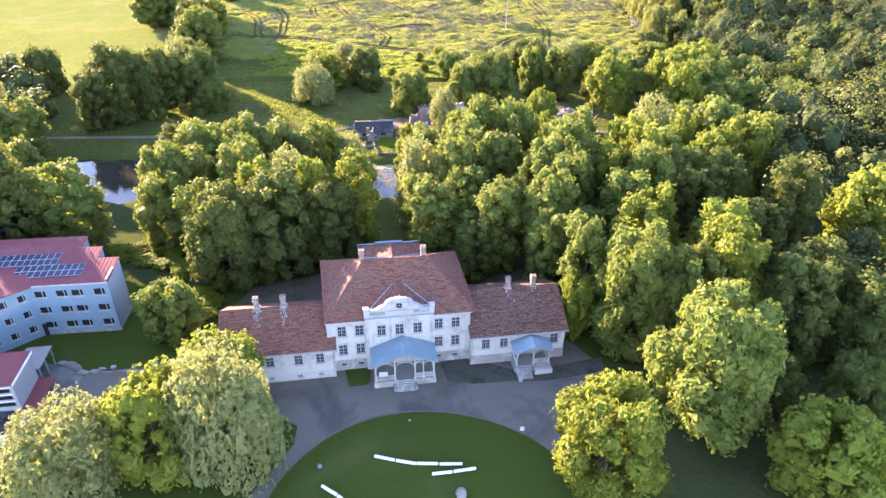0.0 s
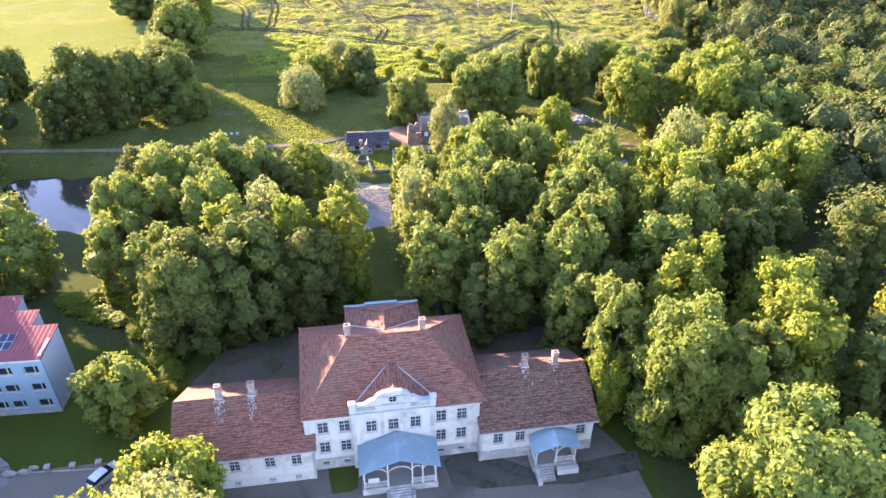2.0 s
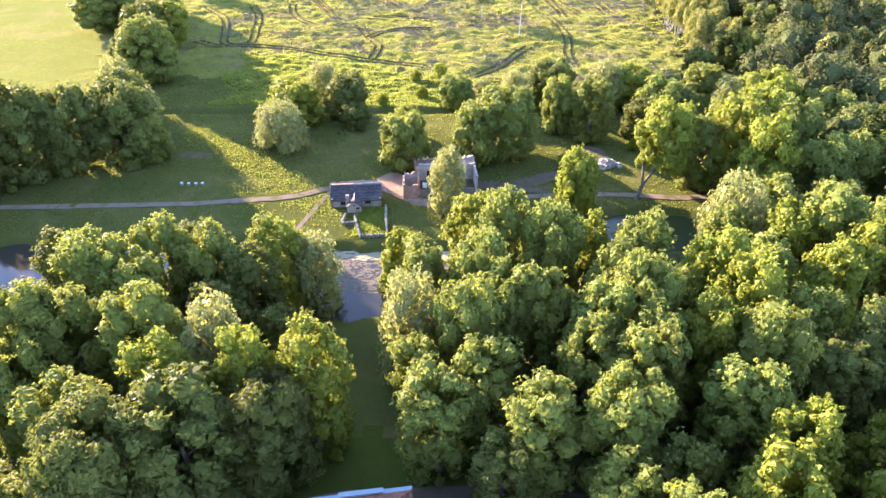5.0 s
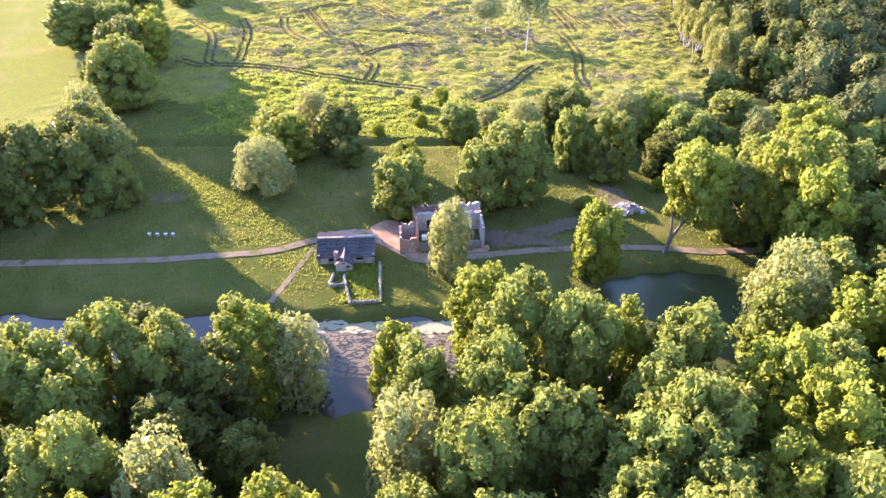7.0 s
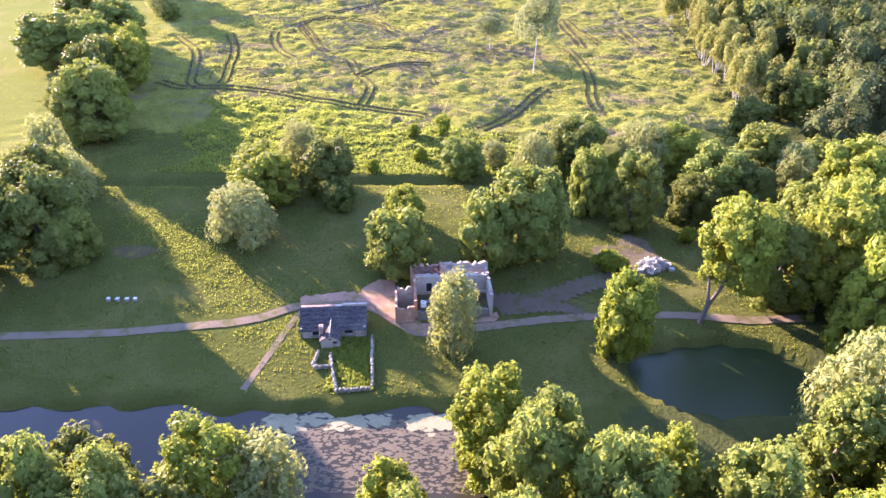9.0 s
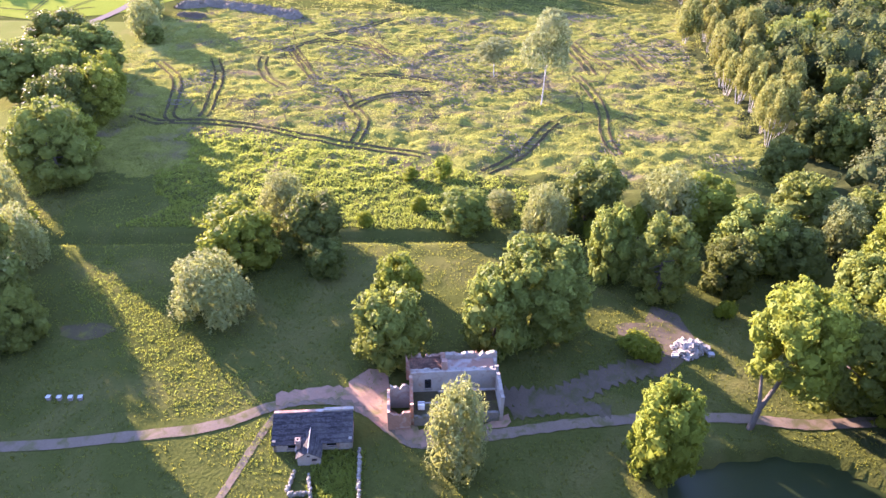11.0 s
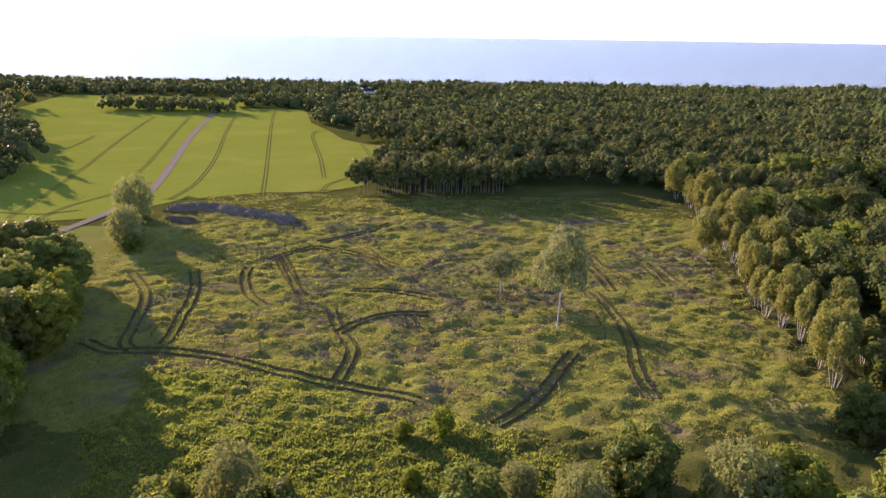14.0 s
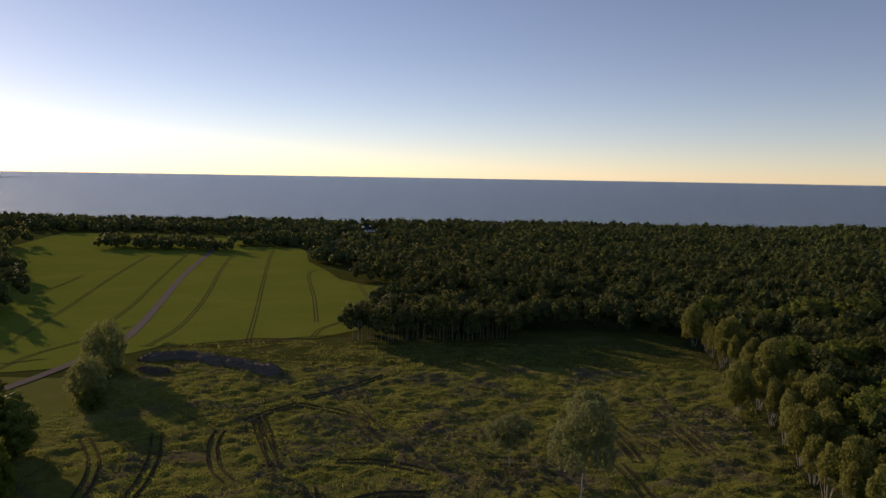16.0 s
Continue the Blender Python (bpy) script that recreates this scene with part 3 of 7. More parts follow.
def floating_scum():
    """Torn patches of scum along the far edge of the pond and brown weed over the open water."""
    rng = random.Random(17)
    verts, faces = [], []
    for x0, x1, y0, spread, n in ((-27, -9, 163.2, 0.7, 190), (-6, 2.5, 163.0, 1.0, 120), (-27, -22, 161.5, 1.2, 16)):
        for _ in range(n):
            x, y, r = rng.uniform(x0, x1), y0 + rng.gauss(0, spread), rng.uniform(0.15, 0.75)
            b = len(verts)
            for k in range(8):
                q = r * rng.uniform(0.55, 1.2)
                verts.append((x + 1.5 * q * math.cos(k * math.pi / 4), y + 0.8 * q * math.sin(k * math.pi / 4), WATER + 0.02 + 0.0001 * (b % 97)))
            faces.append(tuple(range(b, b + 8)))
    weed = len(faces)
    for _ in range(2400):
        x, y, r = rng.uniform(-28, 3), 163.4 - 12.5 * rng.random() ** 1.3, rng.uniform(0.08, 0.34)
        b = len(verts)
        for k in range(6):
            q = r * rng.uniform(0.5, 1.3)
            verts.append((x + 1.7 * q * math.cos(k * math.pi / 3), y + 0.8 * q * math.sin(k * math.pi / 3), WATER + 0.006 + 0.0001 * (b % 83)))
        faces.append(tuple(range(b, b + 6)))
    tagged(mesh_object("floating_scum", verts, faces, [SCUM, WEED], index=[0] * weed + [1] * (len(faces) - weed)), "torn pale scum and brown weed floating on the pond", "scum", kind="stuff")


floating_scum()
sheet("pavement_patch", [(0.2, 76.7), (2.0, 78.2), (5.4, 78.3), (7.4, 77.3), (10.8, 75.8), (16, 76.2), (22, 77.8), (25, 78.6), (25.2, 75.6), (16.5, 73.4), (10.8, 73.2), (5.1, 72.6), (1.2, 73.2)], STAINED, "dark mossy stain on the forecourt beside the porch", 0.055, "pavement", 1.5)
sheet("pavement_slab", [(-54.0, 68.5), (-52.1, 69.0), (-48.6, 69.5), (-48.7, 68.5), (-51.0, 66.8), (-52.9, 66.4)], CONCRETE, "pale worn concrete patch in the yard", 0.055, "pavement", 1.5)
sheet("pavement_apron", [(-58.0, 75.8), (-56.0, 75.9), (-52.7, 73.5), (-53.3, 71.2), (-54.8, 69.8), (-58, 70.5)], CONCRETE, "pale worn concrete apron in the yard", 0.055, "pavement", 1.5)

# ---- the manor ----
MANOR = empty("manor_house", pose(-7.1, 84.55, -4.2, 0, 0, 8.5), "white plastered manor house with red tiled hipped roof", "house")
WINDOW_MESHES = {}


def window_meshes(w, h, style):
    """Frame, glass and sill of a casement of that size, centred on x and z, set back from the wall's face."""
    key = (w, h, style)
    if key not in WINDOW_MESHES:
        f = bmesh.new()
        b = 0.08
        box(f, -w / 2, w / 2, 0.10, 0.20, h / 2 - b, h / 2)
        box(f, -w / 2, w / 2, 0.10, 0.20, -h / 2, -h / 2 + b)
        box(f, -w / 2, -w / 2 + b, 0.10, 0.20, -h / 2 + b, h / 2 - b)
        box(f, w / 2 - b, w / 2, 0.10, 0.20, -h / 2 + b, h / 2 - b)
        if style == "cross":
            box(f, -0.06, 0.06, 0.085, 0.19, -h / 2 + b, h / 2 - b)
            box(f, -w / 2 + b, w / 2 - b, 0.09, 0.185, h * 0.12, h * 0.12 + 0.11)
            for s in (-1, 1):
                box(f, s * w / 4 - 0.02, s * w / 4 + 0.02, 0.11, 0.17, -h / 2 + b, h / 2 - b)
            box(f, -w / 2 + b, w / 2 - b, 0.115, 0.165, -h * 0.2, -h * 0.2 + 0.04)
        elif style == "side":
            box(f, w * 0.18, w * 0.18 + 0.09, 0.085, 0.19, -h / 2 + b, h / 2 - b)
        g = boxes((-w / 2 + b, w / 2 - b, 0.14, 0.15, -h / 2 + b, h / 2 - b))
        s = boxes((-w / 2 - 0.12, w / 2 + 0.12, -0.10, 0.10, -h / 2 - 0.09, -h / 2 - 0.005))
        made = []
        for name, bm in (("window", f), ("pane", g), ("sill", s)):
            bmesh.ops.recalc_face_normals(bm, faces=bm.faces)
            me = bpy.data.meshes.new(name)
            bm.to_mesh(me)
            bm.free()
            made.append(me)
        WINDOW_MESHES[key] = made
    return WINDOW_MESHES[key]


def facade(house, a, b, z0, z1, windows, material, wood, sill, name="wall", thick=0.45, surround=None, style="cross"):
    """A wall from a to b (seen from outside, left to right) with windows (x, z, width, height) set into real openings."""
    d = Vector((b[0] - a[0], b[1] - a[1], 0))
    m = Matrix.Translation((a[0], a[1], 0)) @ Matrix.Rotation(math.atan2(d.y, d.x), 4, "Z")
    bm = bmesh.new()
    pierced(bm, d.length, z0, z1, thick, [(x - w / 2, x + w / 2, z - h / 2, z + h / 2) for x, z, w, h in windows], m)
    wall = part(name, bm, material, house)
    for x, z, w, h in windows:
        fr, gl, sl = window_meshes(w, h, style)
        at = m @ Matrix.Translation((x, 0, z))
        objs = []
        for me, mt in ((fr, wood), (gl, GLASS), (sl, sill)):
            if not me.materials:
                me.materials.append(mt)
            o = new(me.name.split(".")[0], me)
            o.parent = objs[0] if objs else house
            if not objs:
                o.matrix_basis = at
            objs.append(o)
        if surround:
            e = 0.17
            key = ("surround", w, h)
            if key not in WINDOW_MESHES:
                sb = boxes((-w / 2 - e, -w / 2, -0.05, 0.06, -h / 2, h / 2 + e), (w / 2, w / 2 + e, -0.05, 0.06, -h / 2, h / 2 + e), (-w / 2, w / 2, -0.05, 0.06, h / 2, h / 2 + e), (-w / 2 - e - 0.06, w / 2 + e + 0.06, -0.10, 0.02, h / 2 + e, h / 2 + e + 0.09))
                me = bpy.data.meshes.new("surround")
                sb.to_mesh(me)
                sb.free()
                me.materials.append(surround)
                WINDOW_MESHES[key] = me
            o = new("surround", WINDOW_MESHES[key])
            o.parent = objs[0]
    return wall


def chimney(house, x, y, z0, z1, w=0.72, d=0.62):
    bm = boxes((x - w / 2, x + w / 2, y - d / 2, y + d / 2, z0, z1), (x - w / 2 - 0.08, x + w / 2 + 0.08, y - d / 2 - 0.08, y + d / 2 + 0.08, z1 - 0.42, z1 - 0.27), bevel=0.02)
    for s in (-1, 1):
        box(bm, x - w / 2 - 0.07, x + w / 2 + 0.07, y + s * (d / 2 - 0.07) - 0.1, y + s * (d / 2 - 0.07) + 0.1, z1, z1 + 0.22)
        box(bm, x + s * (w / 2 - 0.07) - 0.1, x + s * (w / 2 - 0.07) + 0.1, y - d / 2 + 0.13, y + d / 2 - 0.13, z1, z1 + 0.22)
    stack = part("chimney", bm, BRICK, house, "pale weathered brick chimney")
    part("flue", boxes((x - w / 2 + 0.15, x + w / 2 - 0.15, y - d / 2 + 0.15, y + d / 2 - 0.15, z1 + 0.004, z1 + 0.03)), DARK, stack)
    apron = boxes((x - w / 2 - 0.18, x + w / 2 + 0.18, y - d / 2 - 0.16, y + d / 2 + 0.16, z0 + 0.35, z0 + 0.62))
    part("flashing", apron, PLINTH, stack, "pale mortar collar")


def caps(house, lines, material, r=0.11):
    """Ridge and hip tiles laid end to end along lines."""
    bm = bmesh.new()
    for a, b in lines:
        a, b = Vector(a), Vector(b)
        n = max(2, round((b - a).length / 0.9))
        for i in range(n):
            rod(bm, a.lerp(b, i / n), a.lerp(b, (i + 1.06) / n), r, r * 0.85, 6)
    part("ridge_tiles", bm, material, house)


def manor():
    w, h = 1.25, 1.9
    axes = [-8.4, -5.85, 5.85, 8.4]
    # front of the main block, left and right of the middle projection
    for lo, hi in ((-10.5, -5.0), (5.0, 10.5)):
        ws = [(x - lo, z, w, h) for x in axes if lo < x < hi for z in (3.85, 7.25)]
        facade(MANOR, (lo, -7.9), (hi, -7.9), 1.9, 9.2, ws, PLASTER, WINDOW_WOOD, TRIM_WHITE, surround=TRIM_WHITE)
        vents = [(x - lo, 1.05, 0.9, 0.5) for x in axes if lo < x < hi]
        facade(MANOR, (lo - (0.06 if lo < 0 else 0), -7.98), (hi + (0.06 if lo > 0 else 0), -7.98), -0.4, 1.9, vents, PLINTH, WINDOW_WOOD, TRIM_WHITE, "plinth", style="plain")
    facade(MANOR, (-5.0, -8.4), (5.0, -8.4), -0.4, 10.0, [(x + 5, 7.25, w, h) for x in (-2.65, 0, 2.65)] + [(x + 5, 3.5, 1.3, 2.4) for x in (-2.65, 0, 2.65)], PLASTER, WINDOW_WOOD, TRIM_WHITE, surround=TRIM_WHITE)
    for s in (-1, 1):
        part("wall", boxes((min(s * 5.0, s * 4.55), max(s * 5.0, s * 4.55), -7.94, -7.45, -0.4, 9.9)), PLASTER, MANOR)
    facade(MANOR, (10.5, -7.45), (10.5, 7.3), -0.4, 9.2, [(x, z, w, h) for x in (11, 13.4) for z in (3.85, 7.25)], PLASTER, WINDOW_WOOD, TRIM_WHITE)
    facade(MANOR, (10.5, 7.75), (-10.5, 7.75), -0.4, 9.2, [(x + 10.5, z, w, h) for x in axes for z in (3.85, 7.25)], PLASTER, WINDOW_WOOD, TRIM_WHITE)
    facade(MANOR, (-10.5, 7.3), (-10.5, -7.45), -0.4, 9.2, [(x, z, w, h) for x in (1.4, 3.8) for z in (3.85, 7.25)], PLASTER, WINDOW_WOOD, TRIM_WHITE)
    for x0, x1 in ((-10.75, -5.02), (5.02, 10.75)):
        part("cornice", boxes((x0, x1, -8.2, -7.75, 8.95, 9.3), bevel=0.06), TRIM_WHITE, MANOR)
    part("pilaster", boxes((-10.55, -9.85, -7.97, -7.8, 1.9, 8.95)), TRIM_WHITE, MANOR)
    part("pilaster", boxes((9.85, 10.55, -7.97, -7.8, 1.9, 8.95)), TRIM_WHITE, MANOR)
    for x in (-4.7, -1.35, 1.35, 4.7):
        part("pilaster", boxes((x - 0.24, x + 0.24, -8.49, -8.36, 0.5, 9.7)), TRIM_WHITE, MANOR)
    part("belt_course", boxes((-5.05, 5.05, -8.52, -8.3, 9.55, 10.05), bevel=0.04), BLUE_SHEET, MANOR, "pale blue painted cornice sheet")
    # hipped roof with a slight overhang
    e, z0, z1, rx = (11.05, 8.5), 9.42, 14.2, 4.85
    c = [(-10.75, -8.3, z0), (11.4, -8.3, z0), (10.95, e[1], z0), (-11.5, e[1], z0)]
    l, r = (-rx + 0.15, 0.1, z1), (rx + 0.15, 0.1, z1)
    for slope in ([c[0], c[1], r, l], [c[1], c[2], r], [c[2], c[3], l, r], [c[3], c[0], l]):
        bm = bmesh.new()
        slab(bm, slope, 0.16)
        part("roof", bm, TILE, MANOR)
    caps(MANOR, [(l, r), (c[0], l), (c[1], r), (c[2], r), (c[3], l)], TILE)
    # cross gables with parapets, front and back
    for s in (1,):
        for k in (1, -1):
            bm = bmesh.new()
            slab(bm, [(0.25, -8.3, 12.35), (0.25, -2.9, 12.35), (0.25 + k * 4.8, -7.3, 9.95), (0.25 + k * 4.8, -8.3, 9.95)][::k], 0.14)
            part("roof", bm, TILE, MANOR)
        caps(MANOR, [((0.25, -8.2, 12.4), (0.25, -2.9, 12.4))], TILE)
        outline = [(-5.1, 10.0), (5.1, 10.0), (5.1, 11.1), (3.5, 11.15), (3.1, 11.35), (2.6, 11.75), (2.1, 11.85), (1.75, 12.5), (1.1, 12.85), (0, 13.0), (-1.1, 12.85), (-1.75, 12.5), (-2.1, 11.85), (-2.6, 11.75), (-3.1, 11.35), (-3.5, 11.15), (-5.1, 11.1)]
        bm = bmesh.new()
        f = [bm.verts.new((x, s * -8.62, z)) for x, z in outline]
        g = [bm.verts.new((x, s * -8.22, z)) for x, z in outline]
        bm.faces.new(f)
        bm.faces.new(g[::-1])
        for i in range(len(f)):
            j = (i + 1) % len(f)
            bm.faces.new((f[i], g[i], g[j], f[j]))
        attic = part("parapet", bm, TRIM_WHITE, MANOR, "white scrolled parapet gable")
        bm = bmesh.new()
        for p, q in zip(outline[2:], outline[3:]):
            slab(bm, [(p[0], -8.70, p[1] + 0.05), (p[0], -8.16, p[1] + 0.05), (q[0], -8.16, q[1] + 0.05), (q[0], -8.70, q[1] + 0.05)][::-1], 0.06)
        part("coping", bm, WINDOW_WOOD, attic, "grey metal capping along the scrolled edge")
        for x0, x1, za, zb in ((-4.3, -2.05, 10.28, 10.92), (2.05, 4.3, 10.28, 10.92)):
            part("sunk_panel", boxes((x0, x1, -8.66, -8.625, za, zb)), PLINTH, attic, "stained sunk plaster panel")
        part("ledge", boxes((-1.95, 1.95, -8.78, -8.62, 10.92, 11.05)), WINDOW_WOOD, attic)
        part("ledge", boxes((-1.95, 1.95, -8.78, -8.62, 12.22, 12.32)), WINDOW_WOOD, attic)
        for x in (-4.75, -1.6, 1.6, 4.75):
            part("pier", boxes((x - 0.34, x + 0.34, min(s * -8.74, s * -8.15), max(s * -8.74, s * -8.15), 10.0, 11.45 if abs(x) > 2 else 12.1), (x - 0.42, x + 0.42, min(s * -8.8, s * -8.1), max(s * -8.8, s * -8.1), 11.45 if abs(x) > 2 else 12.1, 11.6 if abs(x) > 2 else 12.22), bevel=0.03), TRIM_WHITE, attic)
        for x0, x1 in ((-5.15, -3.4), (3.4, 5.15)):
            part("coping", boxes((x0, x1, -8.7, -8.15, 11.12, 11.22)), BLUE_SHEET, attic, "pale blue sheet coping")
        if s == 1:
            bm = bmesh.new()
            bmesh.ops.create_cone(bm, cap_ends=True, segments=24, radius1=0.46, radius2=0.46, depth=0.04, matrix=pose(0, -8.645, 11.75, 90))
            part("pane", bm, GLASS, attic, "round dark attic window")
            bm = bmesh.new()
            for i in range(24):
                a, b = i * math.pi / 12, (i + 1) * math.pi / 12
                rod(bm, (0.55 * math.cos(a), -8.66, 11.75 + 0.55 * math.sin(a)), (0.55 * math.cos(b), -8.66, 11.75 + 0.55 * math.sin(b)), 0.10, 0.10, 6)
            part("ring", bm, TRIM_WHITE, attic)
            part("bars", boxes((-0.46, 0.46, -8.69, -8.66, 11.73, 11.77), (-0.02, 0.02, -8.69, -8.66, 11.3, 12.2)), TRIM_WHITE, attic)
        valley = bmesh.new()
        for k in (1, -1):
            rod(valley, (0.25 + k * 4.8, -7.3, 10.05), (0.25 + 0.15 * k, -2.95, 12.36), 0.10, 0.08, 5)
        part("valley_flashing", valley, WINDOW_WOOD, MANOR, "pale metal flashing in the roof valleys")
    # hipped cross roof over the back, behind a low parapet with blue sheet coping
    for k in (1, -1):
        bm = bmesh.new()
        slab(bm, [(0, 2.3, 12.95), (0, 6.1, 12.95), (k * 5.2, 11.4, 10.0), (k * 5.2, 7.4, 10.0)][::k], 0.14)
        part("roof", bm, TILE, MANOR)
    bm = bmesh.new()
    slab(bm, [(-5.2, 11.4, 10.0), (0, 6.1, 12.95), (5.2, 11.4, 10.0)][::-1], 0.14)
    part("roof", bm, TILE, MANOR)
    caps(MANOR, [((0, 2.3, 13.0), (0, 6.1, 13.0)), ((0, 6.1, 13.0), (5.2, 11.4, 10.05)), ((0, 6.1, 13.0), (-5.2, 11.4, 10.05))], TILE)
    valley = bmesh.new()
    for k in (1, -1):
        rod(valley, (k * 5.0, 7.4, 10.1), (0.15 * k, 2.4, 12.97), 0.13, 0.11, 5)
    part("valley_flashing", valley, WINDOW_WOOD, MANOR, "pale metal flashing in the roof valleys")
    back = part("parapet", boxes((-5.2, 5.2, 11.5, 11.85, 9.4, 9.85)), TRIM_WHITE, MANOR)
    part("coping", boxes((-5.25, 5.25, 11.4, 11.95, 9.85, 9.95)), BLUE_SHEET, back, "pale blue sheet coping")
    part("crest", boxes((-2.2, 2.2, 11.5, 11.85, 9.95, 10.15)), TRIM_WHITE, back)
    part("coping", boxes((-2.3, 2.3, 11.4, 11.95, 10.15, 10.25)), BLUE_SHEET, back, "pale blue sheet coping")
    part("wall", boxes((-4.95, 4.95, 7.8, 11.6, -0.4, 9.7)), PLASTER, MANOR)
    for x in (-4.75, 4.6):
        chimney(MANOR, x, 0.55, 13.0, 15.6)
    # wings
    for lo, hi, vf, vb, vr, ze, zr, ws, base in (
            (-25.6, -9.75, -9.15, 2.7, -3.25, 5.5, 9.35, [-22.4, -19.0, -14.9, -11.8], [-22.4, -19, -14.9, -11.8]),
            (10.55, 25.0, -9.4, 3.4, -2.9, 5.5, 9.2, [12.8, 15.6, 23.4], [])):
        facade(MANOR, (lo, vf), (hi, vf), 1.35 if base else 1.7, ze, [(x - lo, 3.75, 1.2, 1.75) for x in ws], PLASTER, WINDOW_WOOD, TRIM_WHITE, surround=TRIM_WHITE)
        facade(MANOR, (lo - 0.06, vf - 0.06), (hi + 0.06, vf - 0.06), -0.4, 1.35 if base else 1.7, [(x - lo, 0.75, 0.8, 0.6) for x in base], TRIM_WHITE if base else PLINTH, WINDOW_WOOD, TRIM_WHITE, "plinth", style="cross")
        for x in ws[:-1]:
            xm = x + 1.55
            part("pilaster", boxes((xm - 0.3, xm + 0.3, vf - 0.07, vf + 0.1, 1.7, ze)), TRIM_WHITE, MANOR)
        facade(MANOR, (hi, vb), (lo, vb), -0.4, ze, [], PLASTER, WINDOW_WOOD, TRIM_WHITE)
        for x in (lo, hi - 0.4):
            bm = bmesh.new()
            prof = [(vf + 0.45, -0.4), (vb - 0.45, -0.4), (vb - 0.45, ze + 0.1), (vr, zr - 0.2), (vf + 0.45, ze + 0.1)]
            f = [bm.verts.new((x, y, z)) for y, z in prof]
            g = [bm.verts.new((x + 0.4, y, z)) for y, z in prof]
            bm.faces.new(f)
            bm.faces.new(g[::-1])
            for i in range(5):
                j = (i + 1) % 5
                bm.faces.new((f[i], g[i], g[j], f[j]))
            part("gable_wall", bm, PLASTER, MANOR)
        xa, xb = (lo - 0.4, hi + 0.45) if lo < 0 else (lo - 0.25, hi + 0.4)
        mat = TILE if lo < 0 else TILE_OLD
        for ya in (vf - 0.5, vb + 0.5):
            bm = bmesh.new()
            zl = ze + 0.02
            slope = [(xa, ya, zl), (xb, ya, zl), (xb, vr, zr), (xa, vr, zr)]
            slab(bm, slope if ya < vr else slope[::-1], 0.16)
            part("roof", bm, mat, MANOR)
        caps(MANOR, [((xa, vr, zr), (xb, vr, zr))], TILE_OLD)
        part("gutter", boxes((xa, xb, vf - 0.62, vf - 0.48, ze - 0.12, ze - 0.02)), WINDOW_WOOD, MANOR)
        for x in ((-20.6, -16.7) if lo < 0 else (17.4, 21.4)):
            chimney(MANOR, x, vr + 0.25, zr - 0.55, zr + 1.6, 0.7, 0.6)
            drop = (zr - ze - 0.02) / (vr - vf + 0.5)
            rng = random.Random(int(10 * x))
            bm = bmesh.new()
            for _ in range(40 if lo < 0 else 14):
                u, v, a, b = x + rng.gauss(0, 0.3), vr - 0.3 - 2.3 * rng.random() ** 1.8, rng.uniform(0.02, 0.07), rng.uniform(0.04, 0.2)
                bm.faces.new([bm.verts.new((u + p, v + q, zr - drop * (vr - v - q) + 0.012)) for p, q in ((-a, -b), (a, -b * 0.7), (a * 0.8, b), (-a * 0.9, b * 0.8))])
            tagged(part("lime_streak", bm, PLINTH, MANOR, "pale lime washed down over the tiles"), kind="stuff")
        bm = bmesh.new()
        px = hi - 0.12 if lo < 0 else lo + 0.15
        rod(bm, (px, vf - 0.16, 0.1), (px, vf - 0.16, ze - 0.5), 0.06, 0.06, 8)
        rod(bm, (px, vf - 0.16, ze - 0.5), (px + 0.12, vf - 0.55, ze - 0.1), 0.06, 0.06, 8)
        part("downpipe", bm, WINDOW_WOOD, MANOR)


manor()


def arch(bm, x0, x1, y, z0, z1, thick=0.12, rim=0.16):
    """A pierced wooden arch between two posts."""
    n, r = 10, (x1 - x0) / 2
    cx = (x0 + x1) / 2
    rise = min(r, z1 - z0 - 0.15)
    for i in range(n):
        a, b = math.pi * i / n, math.pi * (i + 1) / n
        pts = [(cx - r * math.cos(a), z0 + rise * math.sin(a)), (cx - r * math.cos(b), z0 + rise * math.sin(b))]
        f = [(pts[0][0], y, pts[0][1]), (pts[1][0], y, pts[1][1]), (pts[1][0], y, min(z1, pts[1][1] + rim)), (pts[0][0], y, min(z1, pts[0][1] + rim))]
        vs = [bm.verts.new(p) for p in f] + [bm.verts.new((p[0], p[1] + thick, p[2])) for p in f]
        for q in ((0, 1, 2, 3), (7, 6, 5, 4), (0, 4, 5, 1), (3, 2, 6, 7)):
            bm.faces.new([vs[k] for k in q])


